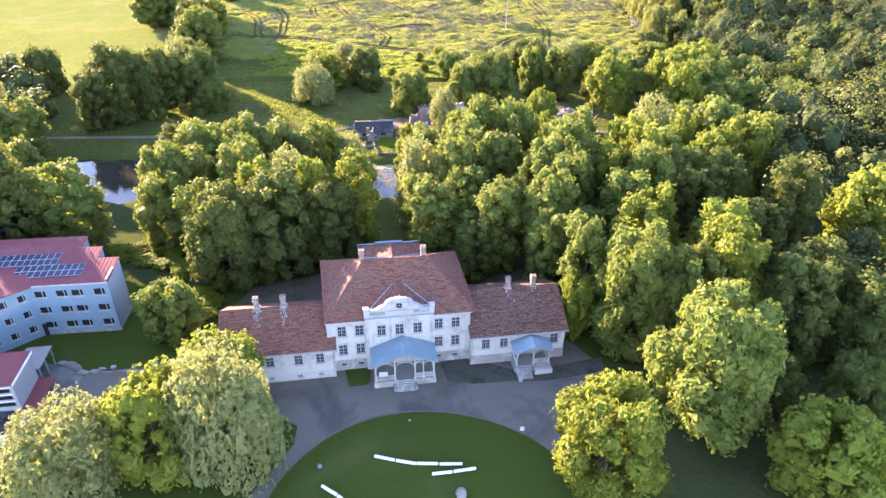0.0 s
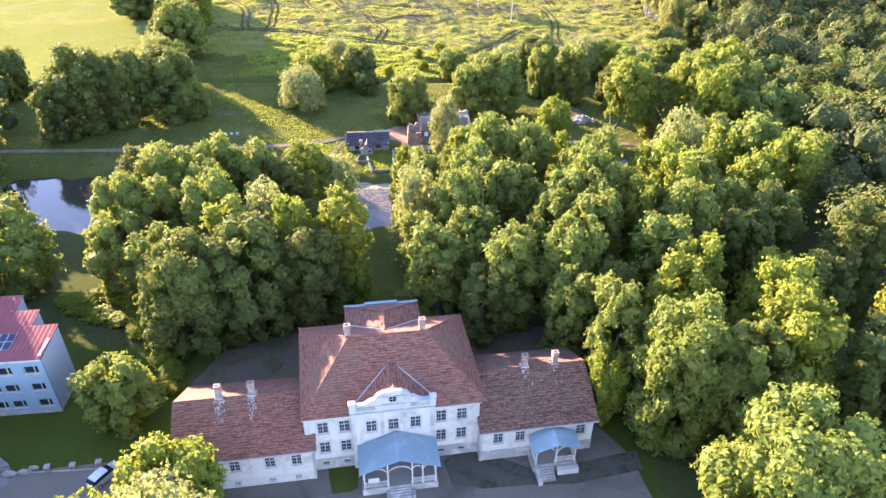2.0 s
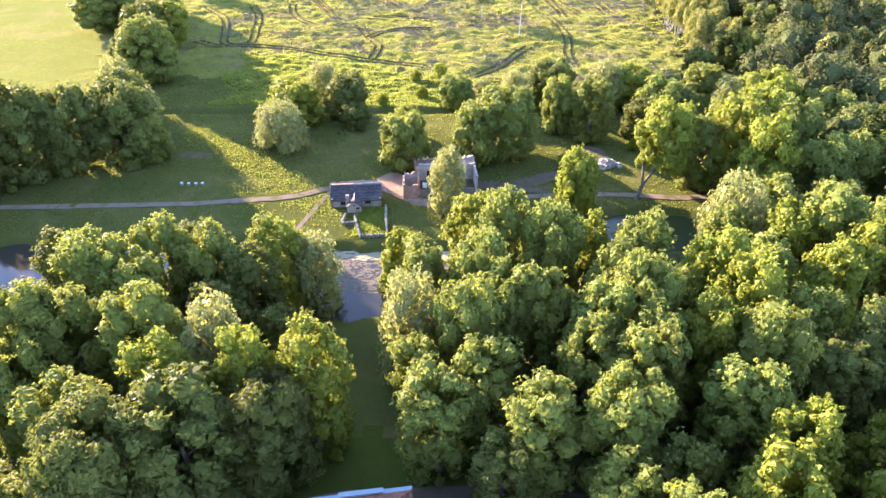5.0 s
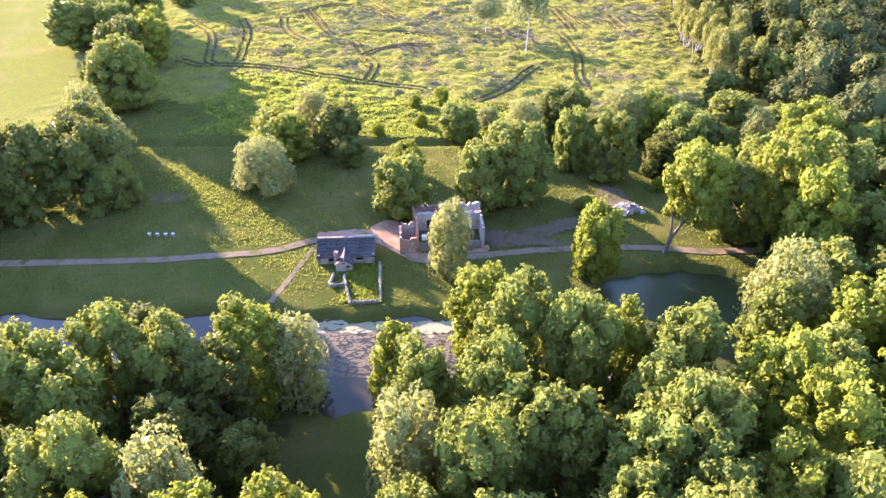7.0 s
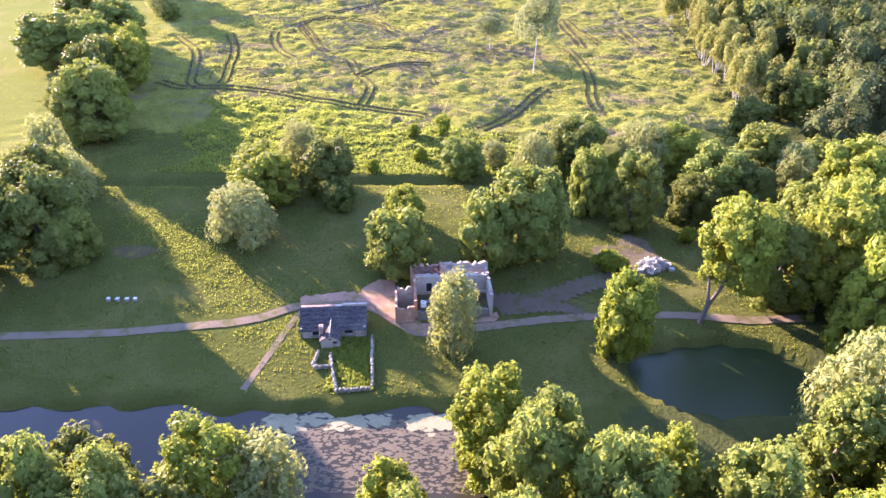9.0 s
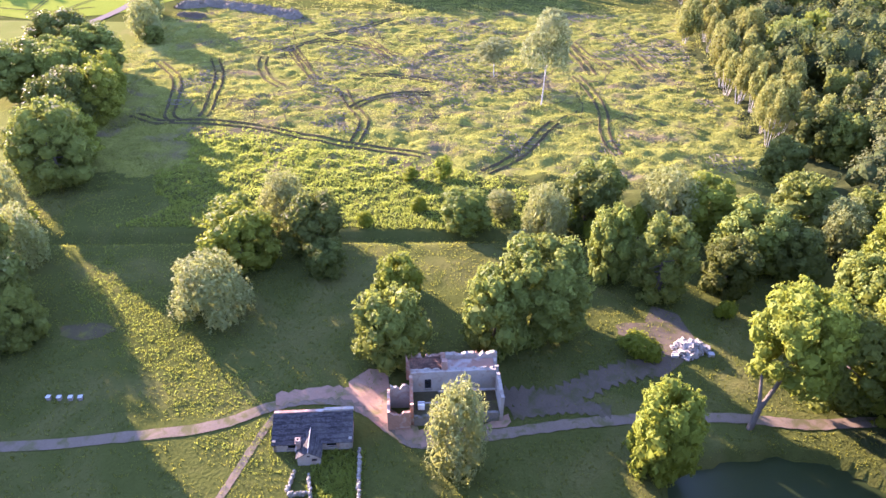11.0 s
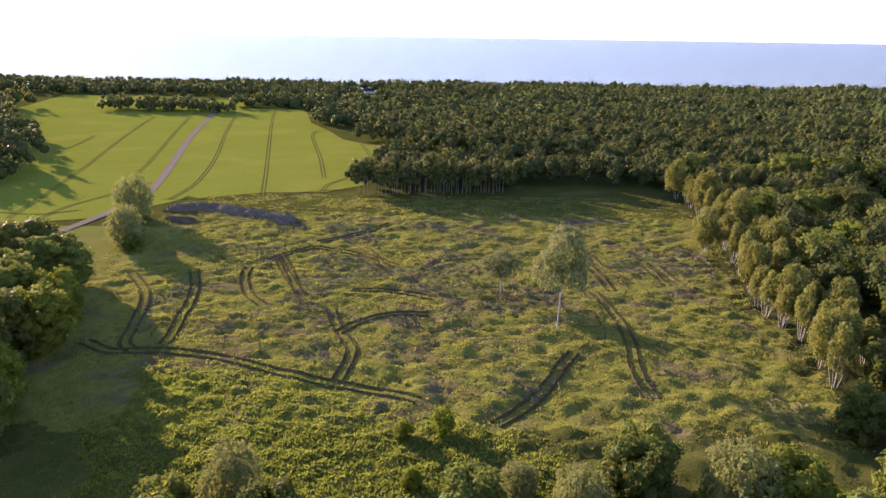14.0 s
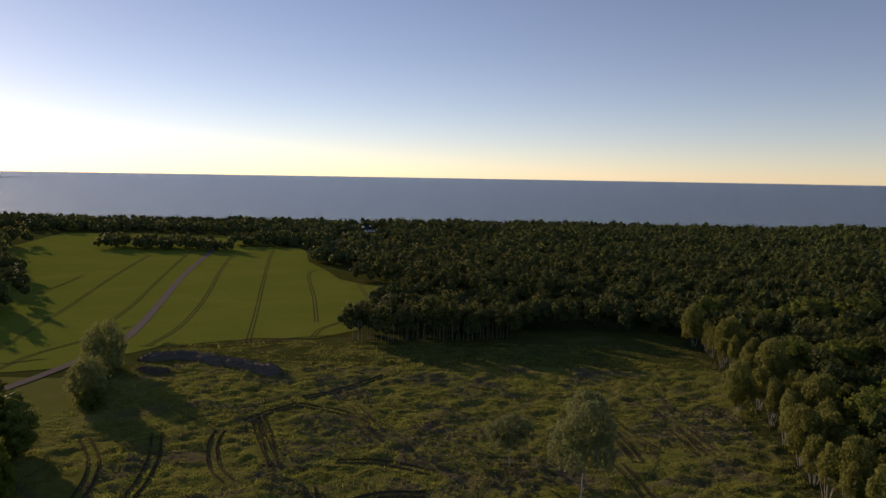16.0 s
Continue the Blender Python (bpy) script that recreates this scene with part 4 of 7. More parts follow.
def porch(name, x0, x1, vf, vb, z_floor, z_eave, z_ridge, posts, label, gap):
    """An open wooden porch with a blue sheet gable roof on a stone base."""
    p = empty(name, MANOR.matrix_basis.copy(), label, "porch")
    mid = (x0 + x1) / 2
    for s in (1, -1):
        bm = bmesh.new()
        xe = x0 - 0.45 if s > 0 else x1 + 0.45
        q = [(xe, vf - 0.55, z_eave), (mid, vf - 0.55, z_ridge), (mid, vb, z_ridge), (xe, vb, z_eave)]
        slab(bm, q if s > 0 else q[::-1], 0.09)
        n, seams = 9, []
        for i in range(n):
            t = (i + 0.5) / n
            y = vf - 0.5 + (vb - vf + 0.5) * t
            seams.append(((xe, y, z_eave + 0.01), (mid, y, z_ridge + 0.01)))
        roof = part("roof", bm, BLUE_SHEET, p, "light blue painted sheet metal")
        for a, b in seams:
            bm = bmesh.new()
            rod(bm, a, b, 0.022, 0.022, 4)
            part("seam", bm, BLUE_SHEET, roof)
    bm = bmesh.new()
    slab(bm, [(x0 - 0.4, vf - 0.35, z_eave - 0.11), (mid, vf - 0.35, z_ridge - 0.11), (x1 + 0.4, vf - 0.35, z_eave - 0.11), (x1 + 0.4, vf - 0.27, z_eave - 0.11), (mid, vf - 0.27, z_ridge - 0.11), (x0 - 0.4, vf - 0.27, z_eave - 0.11)], 0.16)
    part("bargeboard", bm, TRIM_WHITE, p)
    part("base", boxes((x0 - 0.2, x1 + 0.2, vf - 0.15, vb - 0.05, -0.35, z_floor), bevel=0.05), PLINTH, p, "stained stone base")
    part("floor_deck", boxes((x0 - 0.1, x1 + 0.1, vf - 0.05, vb - 0.06, z_floor, z_floor + 0.06)), WOOD_GREY, p)
    for x in posts:
        part("post", boxes((x - 0.09, x + 0.09, vf, vf + 0.18, z_floor + 0.06, z_eave - 0.1 + (z_ridge - z_eave) * max(0.0, 1 - abs(x - mid) / (mid - x0 + 0.45)) * 0.92), (x - 0.14, x + 0.14, vf - 0.05, vf + 0.23, z_floor + 0.06, z_floor + 0.4)), TRIM_WHITE, p)
    for x in (x0 + 0.05, x1 - 0.23):
        part("post", boxes((x, x + 0.18, vb - 0.4, vb - 0.2, z_floor + 0.06, z_eave - 0.05)), TRIM_WHITE, p)
    bm = bmesh.new()
    for a, b in zip(posts, posts[1:]):
        top = z_eave - 0.12
        arch(bm, a + 0.09, b - 0.09, vf + 0.03, top - min(1.0, (b - a) * 0.5), top + 0.25)
    part("fretwork", bm, TRIM_WHITE, p, "white cut-out arches between the posts")
    for a, b in zip(posts, posts[1:]):
        if a <= gap <= b:
            continue
        bm = boxes((a + 0.09, b - 0.09, vf + 0.04, vf + 0.14, z_floor + 0.95, z_floor + 1.05), (a + 0.09, b - 0.09, vf + 0.05, vf + 0.13, z_floor + 0.2, z_floor + 0.28))
        k = max(2, round((b - a) / 0.22))
        for i in range(1, k):
            x = a + (b - a) * i / k
            box(bm, x - 0.05, x + 0.05, vf + 0.06, vf + 0.12, z_floor + 0.28, z_floor + 0.95)
        part("balustrade", bm, TRIM_WHITE, p)
    for x in (x0, x1 - 0.1):
        bm = boxes((x, x + 0.1, vf + 0.18, vb - 0.4, z_floor + 0.95, z_floor + 1.05))
        for i in range(10):
            y = vf + 0.3 + (vb - vf - 0.9) * i / 9
            box(bm, x + 0.02, x + 0.08, y - 0.05, y + 0.05, z_floor + 0.1, z_floor + 0.95)
        part("balustrade", bm, TRIM_WHITE, p)
    return p


ENTRANCE = porch("entrance_porch", -4.05, 4.65, -12.4, -8.55, 1.0, 4.3, 6.2, [-3.95, -1.15, 1.75, 3.0, 4.55], "open wooden entrance porch with blue sheet roof", 0.0)
for i in range(5):
    part("step", boxes((-1.0, 1.6, -12.5 - 0.26 * (i + 1), -12.45 - 0.26 * i, -0.3, 0.84 - 0.18 * i), bevel=0.02), PLINTH, ENTRANCE)
for s in (-1, 1):
    part("stair_cheek", boxes((0.3 + s * 1.55 - 0.2, 0.3 + s * 1.55 + 0.2, -13.7, -12.5, -0.3, 0.55), bevel=0.05), PLINTH, ENTRANCE)
part("name_board", boxes((-3.5, -2.2, -12.55, -12.48, 2.2, 3.0), bevel=0.03), TRIM_WHITE, ENTRANCE, "pale carved board hung between the posts")
SIDE = porch("side_porch", 17.0, 22.1, -12.0, -9.5, 1.2, 3.95, 5.1, [17.1, 19.6, 22.0], "small wooden side porch with blue sheet roof", 18.6)
for i in range(6):
    part("step", boxes((17.3, 19.3, -12.2 - 0.26 * (i + 1), -12.15 - 0.26 * i, -0.3, 1.04 - 0.17 * i), bevel=0.02), PLINTH, SIDE)
part("stair_cheek", boxes((17.0, 17.5, -14.2, -12.2, -0.3, 0.9), bevel=0.05), TRIM_WHITE, SIDE)
part("stair_cheek", boxes((19.7, 22.4, -13.0, -12.3, -0.3, 0.9), bevel=0.05), TRIM_WHITE, SIDE)

# ---- the school building west of the forecourt ----
SCHOOL = empty("school_building", pose(-51.7, 84.7, -4.2, 0, 0, 6.5), "three-storey pale blue building with red sheet roof", "building")


def school():
    w, h = 1.8, 1.25
    ws = [(22 - x, z, w, h) for x in (1.6, 4.9, 7.2, 10.4) for z in (1.85, 4.75, 7.75)]
    facade(SCHOOL, (-22, 0), (0, 0), 0.55, 9.5, ws, BLUE_PLASTER, TRIM_WHITE, TRIM_WHITE, thick=0.35, style="side")
    part("plinth", boxes((-22, 0.04, -0.05, 0.3, -0.6, 0.55)), PLINTH, SCHOOL)
    facade(SCHOOL, (0, 0.35), (0, 6.3), -0.6, 9.9, [], GREY_PLASTER, TRIM_WHITE, TRIM_WHITE, thick=0.35)
    for x, y0, y1, z in ((-3.5, 6.3, 9.5, 10.1), (-6.8, 9.5, 12.7, 10.35)):
        facade(SCHOOL, (x, y0), (x, y1), -0.6, z, [], GREY_PLASTER, TRIM_WHITE, TRIM_WHITE, thick=0.35)
    facade(SCHOOL, (-6.8, 12.7), (-34, 12.7), -0.6, 10, [], GREY_PLASTER, TRIM_WHITE, TRIM_WHITE, thick=0.35)
    for xr, y0, y1, z0, z1 in ((0.15, -0.2, 6.4, 9.6, 10.1), (-3.3, 6.4, 9.6, 10.1, 10.35), (-6.6, 9.6, 12.9, 10.35, 10.6)):
        bm = bmesh.new()
        slab(bm, [(-34, y0, z0), (xr, y0, z0), (xr, y1, z1), (-34, y1, z1)], 0.14)
        for i in range(56):
            x = xr - 0.3 - 0.6 * i
            rod(bm, (x, y0, z0 + 0.012), (x, y1, z1 + 0.012), 0.022, 0.022, 4)
        part("roof", bm, RED_SHEET, SCHOOL, "dull red sheet metal roof")
        part("fascia", boxes((-22, xr, y0 - 0.06, y0 - 0.005, z0 - 0.24, z0 - 0.01)), TRIM_WHITE, SCHOOL)
    # solar panels in two rows
    slope = math.atan2(0.5, 6.6)
    fr = None
    for y, n, x0 in ((1.8, 10, -4.9), (3.35, 10, -4.9), (4.95, 9, -9.6), (6.5, 9, -9.6)):
        for i in range(n):
            m = Matrix.Translation((x0 - 1.04 * i, y, 9.72 + (y + 0.2) * math.tan(slope))) @ Matrix.Rotation(slope, 4, "X")
            if fr is None:
                fr = part("solar_panel", boxes((-0.5, 0.5, 0, 1.5, 0, 0.04)), ALU, SCHOOL, "dark solar panel in an aluminium frame")
                cells = part("cell_sheet", boxes((-0.47, 0.47, 0.03, 1.47, 0.041, 0.045)), SOLAR, fr)
                fr.matrix_basis = m
            else:
                again(cells, again(fr, SCHOOL, m), Matrix.Identity(4))
    # west block, turned towards the yard
    a, b = (-11.6, -0.05), (-21.5, -7.6)
    L = math.hypot(b[0] - a[0], b[1] - a[1])
    facade(SCHOOL, b, a, -0.6, 9.5, [(L - x, z, 1.2, h) for x in (1.4, 4.0, 6.6) for z in (1.85, 4.75, 7.75)], BLUE_PLASTER, TRIM_WHITE, TRIM_WHITE, thick=0.35, style="side")
    bm = bmesh.new()
    slab(bm, [(-11.0, -0.52, 9.6), (-12.0, 2.5, 9.95), (-30, 4.0, 10.6), (-32, -3, 10.3), (-22.0, -8.6, 9.6)], 0.14)
    part("roof", bm, RED_SHEET, SCHOOL)
    part("entrance_door", boxes((-11.9, -11.0, -0.13, -0.08, 0.0, 2.2)), DARK, SCHOOL)


school()

ANNEX = empty("annex_building", pose(-57.0, 68.0, -4.2, 0, 0, 8.4), "low white and blue annex with red sheet roofs", "building")


def annex():
    part("wall", boxes((-14, 0, -3.1, 3.1, -0.5, 6.65)), GREY_PLASTER, ANNEX)
    bm = bmesh.new()
    slab(bm, [(-14, -3.4, 6.75), (0.25, -3.4, 6.75), (0.25, 3.4, 6.95), (-14, 3.4, 6.95)], 0.12)
    for i in range(24):
        rod(bm, (0.0 - 0.6 * i, -3.4, 6.76), (0.0 - 0.6 * i, 3.4, 6.96), 0.02, 0.02, 4)
    part("roof", bm, RED_SHEET, ANNEX, "dull red sheet metal roof")
    part("fascia", boxes((0.26, 0.31, -3.42, 3.42, 6.5, 6.9)), WHITE_PAINT, ANNEX)
    bm = bmesh.new()
    slab(bm, [(0.01, -3.3, 2.25), (2.2, -3.5, 1.95), (2.2, 3.0, 1.95), (0.01, 3.05, 2.25)], 0.12)
    canopy = part("canopy", bm, RED_SHEET, ANNEX, "red sheet canopy over the side door")
    for y in (-3.2, 2.6):
        part("canopy_post", boxes((1.95, 2.1, y, y + 0.15, -0.4, 1.86)), WOOD_GREY, canopy)
    part("wall", boxes((-13, 0.7, -7.7, -3.14, -0.5, 2.0)), BLUE_PLASTER, ANNEX, "pale blue low wing")
    part("roof", boxes((-13, 0.8, -7.8, -3.14, 2.0, 2.1)), SLATE, ANNEX, "dark flat felt roof")
    part("fascia", boxes((0.81, 0.92, -7.92, -3.14, 1.85, 2.22)), WHITE_PAINT, ANNEX)
    part("fascia", boxes((-13, 0.81, -7.92, -7.81, 1.85, 2.22)), WHITE_PAINT, ANNEX)
    for z in (2.9, 4.1, 5.3):
        part("window", boxes((-4.2, -0.5, -3.17, -3.11, z, z + 0.7)), GLASS, ANNEX)
        part("window_band", boxes((-4.4, -0.3, -3.2, -3.105, z + 0.72, z + 0.86)), WHITE_PAINT, ANNEX)
    part("door_hood", boxes((-3.2, 0.3, 3.5, 8.6, 3.35, 3.5)), WOOD_GREY, ANNEX, "grey timber door hood")
    for y in (3.7, 5.9, 8.2):
        part("hood_post", boxes((-0.1, 0.1, y, y + 0.2, -0.4, 3.35)), BLUE_PLASTER, ANNEX)
    part("door_wall", boxes((-3.2, -2.9, 3.14, 8.4, -0.4, 3.35)), BLUE_PLASTER, ANNEX)


annex()

# ---- the hut by the track ----
HUT = empty("stone_hut", pose(-19.45, 182.2, -9.3, 0, 0, 4.0), "old stone hut with dark weathered roof", "hut")


def hut():
    facade(HUT, (-5.45, -2.1), (5.45, -2.1), -0.5, 1.6, [(2.6, 0.75, 1.3, 0.9), (8.0, 0.85, 1.5, 0.7)], RUIN_PLASTER, WOOD_GREY, STONE, style="plain")
    facade(HUT, (5.45, -2.1), (5.45, 2.1), -0.5, 1.9, [], STONE, WOOD_GREY, STONE)
    facade(HUT, (5.45, 2.1), (-5.45, 2.1), -0.5, 3.1, [], RUIN_BRICK, WOOD_GREY, STONE)
    facade(HUT, (-5.45, 2.1), (-5.45, -2.1), -0.5, 1.9, [], STONE, WOOD_GREY, STONE)
    bm = bmesh.new()
    slab(bm, [(-5.6, -2.45, 1.6), (5.6, -2.45, 1.6), (5.6, 1.75, 3.3), (-5.6, 1.75, 3.3)], 0.12)
    part("roof", bm, SLATE, HUT, "dark grey weathered roof sheets")
    part("rear_wall_top", boxes((-5.5, 1.4, 1.78, 2.3, 3.1, 3.4), bevel=0.05), RUIN_BRICK, HUT, "broken brick wall top")
    part("rear_wall_top", boxes((1.4, 5.6, 1.78, 2.35, 3.1, 3.62), bevel=0.05), RUIN_PLASTER, HUT, "pale broken wall top")
    for s in (1, -1):
        bm = bmesh.new()
        q = [(-0.3 + s * -1.75, -4.7, 1.3), (-0.3, -4.7, 2.45), (-0.3, -0.35, 2.5), (-0.3 + s * -1.75, -2.4, 1.68)]
        slab(bm, q if s > 0 else q[::-1], 0.1)
        part("roof", bm, SLATE, HUT)
    bm = bmesh.new()
    rod(bm, (-0.3, -4.75, 2.5), (-0.3, -0.4, 2.56), 0.09, 0.09, 6)
    part("ridge", bm, RUIN_PLASTER, HUT, "pale ridge strip")
    bm = bmesh.new()
    prof = [(-1.85, -0.5), (1.25, -0.5), (1.25, 1.35), (-0.3, 2.35), (-1.85, 1.35)]
    f = [bm.verts.new((x, -4.6, z)) for x, z in prof]
    g = [bm.verts.new((x, -4.25, z)) for x, z in prof]
    bm.faces.new(f)
    bm.faces.new(g[::-1])
    for i in range(5):
        bm.faces.new((f[i], f[(i + 1) % 5], g[(i + 1) % 5], g[i]))
    part("gable_wall", bm, RUIN_PLASTER, HUT)
    part("window", boxes((0.1, 0.8, -4.64, -4.58, 0.7, 1.1)), DARK, HUT)
    part("window", boxes((-0.5, -0.1, -4.64, -4.58, 1.5, 1.75)), DARK, HUT)
    for x in (-1.85, 0.95):
        part("wall", boxes((x, x + 0.3, -4.25, -2.1, -0.5, 1.4)), STONE, HUT)
    chimney(HUT, -1.75, -3.0, 0.9, 3.1, 0.6, 0.6)


hut()


def stone_wall(name, a, b, top, label):
    """A low field-stone wall, stone by stone."""
    w = empty(name, pose(a[0], a[1], on_ground(*a), 0, 0, math.degrees(math.atan2(b[1] - a[1], b[0] - a[0]))), label, "wall", kind="structure")
    length = math.dist(a, b)
    rng = random.Random(int(a[0] * 10))
    for i in range(int(length / 0.38)):
        for j in range(max(1, round(top / 0.4))):
            m = pose(i * 0.38 + rng.uniform(0.1, 0.4), rng.uniform(-0.08, 0.08), 0.15 + j * 0.38 + rng.uniform(-0.05, 0.05) + (on_ground(a[0] + (b[0] - a[0]) * i * 0.38 / length, a[1] + (b[1] - a[1]) * i * 0.38 / length) - on_ground(*a)), rng.uniform(0, 360), rng.uniform(0, 360), rng.uniform(0, 360))
            again(PEBBLE, w, m @ Matrix.Diagonal((rng.uniform(0.9, 1.5), rng.uniform(0.8, 1.2), rng.uniform(0.7, 1.1), 1)))
    return w


def pebble():
    bm = bmesh.new()
    bmesh.ops.create_icosphere(bm, subdivisions=1, radius=0.3)
    rng = random.Random(4)
    for v in bm.verts:
        v.co *= rng.uniform(0.8, 1.15)
    me = bpy.data.meshes.new("stone")
    bm.to_mesh(me)
    bm.free()
    me.materials.append(STONE)
    return me


class Piece:
    name, data = "stone", pebble()


PEBBLE = Piece()
stone_wall("wall_yard_west", (-19.3, 175.8), (-17.2, 167.6), 0.9, "low grey field-stone yard wall")
stone_wall("wall_yard_south", (-17.4, 167.6), (-11.8, 168.2), 0.7, "low grey field-stone yard wall")
stone_wall("wall_yard_east", (-11.8, 168.4), (-12.9, 180.4), 0.9, "low grey field-stone yard wall")
stone_wall("wall_pen", (-21.6, 172.6), (-18.6, 172.9), 0.8, "low grey field-stone pen wall")
stone_wall("wall_pen_side", (-21.6, 172.9), (-21.2, 176.6), 0.8, "low grey field-stone pen wall")

# ---- the ruin behind it ----
RUIN = empty("ruined_house", pose(-5.95, 185.4, -8.15, 0, 0, 4.0), "roofless ruined house with crumbling white plaster walls", "ruin")


def broken_wall(x0, x1, y0, y1, z1, material, seed, name="wall", drop=0.5, along=0):
    """A wall with a broken top edge."""
    rng = random.Random(seed)
    bm = bmesh.new()
    lo, hi = (x0, x1) if along == 0 else (y0, y1)
    n = max(4, round((hi - lo) / 0.45))
    top = [(lo + (hi - lo) * i / n, z1 - rng.random() ** 2 * drop) for i in range(n + 1)]
    prof = [(lo, -2.0), *top, (hi, -2.0)]
    near = [bm.verts.new((t, y0, z) if along == 0 else (x0, t, z)) for t, z in prof]
    far = [bm.verts.new((t, y1, z) if along == 0 else (x1, t, z)) for t, z in prof]
    bm.faces.new(near)
    bm.faces.new(far[::-1])
    for i in range(len(prof)):
        j = (i + 1) % len(prof)
        bm.faces.new((near[i], far[i], far[j], near[j]))
    return part(name, bm, material, RUIN)


def ruin():
    facade(RUIN, (0.2, 4.6), (13.0, 4.6), -2.0, 4.0, [(2.6, 1.6, 1.1, 2.0)], RUIN_PLASTER, WOOD_GREY, STONE, style="plain")
    broken_wall(0.2, 13.0, 5.06, 5.4, 4.2, RUIN_PLASTER, 3)
    broken_wall(0.0, 0.5, -0.6, 4.5, 3.8, RUIN_BRICK, 5, drop=2.4, along=1)
    broken_wall(13.0, 13.5, -0.8, 9.0, 3.9, RUIN_PLASTER, 7, drop=1.6, along=1)
    broken_wall(-0.4, 13.6, 8.6, 9.1, 3.9, RUIN_BRICK, 8, drop=1.5)
    broken_wall(4.9, 5.6, 5.1, 8.6, 4.6, RUIN_BRICK, 9, drop=1.0, along=1)
    broken_wall(5.6, 13.6, 7.9, 8.5, 4.5, RUIN_PLASTER, 10, drop=0.7)
    broken_wall(0.5, 13.2, -0.7, -0.25, 0.6, STONE, 11, drop=0.5)
    broken_wall(-3.3, -2.9, -1.4, 3.4, 2.6, RUIN_BRICK, 12, drop=1.0, along=1)
    broken_wall(-2.9, 0.0, -1.4, -1.0, 2.2, RUIN_BRICK, 13, drop=1.0)
    broken_wall(-2.9, 0.0, 3.0, 3.4, 3.2, RUIN_PLASTER, 14, drop=1.0)
    part("floor_slab", boxes((0.5, 13.0, -0.25, 4.55, -1.6, 0.12)), MUD, RUIN, "dark mossy floor inside the walls")
    part("beam", boxes((4.2, 12.9, 2.5, 2.75, 1.9, 2.1), (1.2, 9.2, 1.2, 1.42, 1.0, 1.2)), WOOD_GREY, RUIN)
    part("chimney_stub", boxes((4.95, 5.75, 5.0, 5.8, 3.9, 5.6), bevel=0.05), RUIN_BRICK, RUIN, "broken brick chimney stub")
    bm = bmesh.new()
    slab(bm, [(5.6, 5.42, 3.2), (12.95, 5.42, 3.2), (12.95, 7.85, 3.4), (5.62, 7.85, 3.4)], 0.2)
    part("rubble_deck", bm, RUIN_BRICK, RUIN, "collapsed brick and rubble between the walls")
    bm = bmesh.new()
    slab(bm, [(0.2, 5.42, 3.2), (4.88, 5.42, 3.2), (4.88, 8.55, 3.4), (0.2, 8.55, 3.4)], 0.2)
    part("rubble_deck", bm, TILE_OLD, RUIN, "fallen red roof tiles")


ruin()
tagged(part("water_tank", boxes((-4.9, -3.9, 186.4, 187.2, -8.1, -7.0), bevel=0.08), WHITE_PAINT), "white plastic tank beside the ruin wall", "tank")

# ---- trees ----


def ico(level):
    bm = bmesh.new()
    bmesh.ops.create_icosphere(bm, subdivisions=level, radius=1.0)
    v = np.array([q.co[:] for q in bm.verts])
    f = np.array([[q.index for q in p.verts] for p in bm.faces])
    bm.free()
    return v, f


ICO_V, ICO_F = ico(1)
FACETS = {k: ico(k)[0][ico(k)[1]] for k in (2, 3)}


def clumps(p, size):
    """Uneven swellings of about that size, between -1 and 1, at points p."""
    k = 2 * math.pi / size
    a = np.sin(k * p[..., 0] + 1.7 * np.sin(0.6 * k * p[..., 1])) * np.sin(k * p[..., 1] + 1.3 * np.sin(0.7 * k * p[..., 2])) * np.sin(0.9 * k * p[..., 2] + 1.1)
    b = np.sin(1.9 * k * p[..., 0] + 2.1) * np.sin(1.8 * k * p[..., 1] + 0.4 * k * p[..., 0]) * np.sin(2.0 * k * p[..., 2] + 4.0)
    return a + 0.5 * b


def sphere_points(n, rng):
    p = rng.normal(size=(n, 3))
    return p / np.linalg.norm(p, axis=1)[:, None]


def leaf_sprays(p, n, size, rng, stretch=1.5, droop=0.0, jitter=0.42):
    """Pointed sprays of leaves at points p, roughly facing n."""
    n = n / np.linalg.norm(n, axis=1)[:, None] + jitter * rng.normal(size=n.shape)
    n /= np.linalg.norm(n, axis=1)[:, None]
    a = rng.normal(size=n.shape)
    a[:, 2] -= droop
    a -= (a * n).sum(1)[:, None] * n
    a /= np.linalg.norm(a, axis=1)[:, None] + 1e-9
    b = np.cross(n, a)
    s = (size * rng.uniform(0.6, 1.35, len(p)))[:, None]
    v = np.stack((p - a * s * stretch * 0.4 - b * s * 0.62, p - a * s * stretch * 0.4 + b * s * 0.62, p + a * s * stretch * 0.75), axis=1)
    return v.reshape(-1, 3)


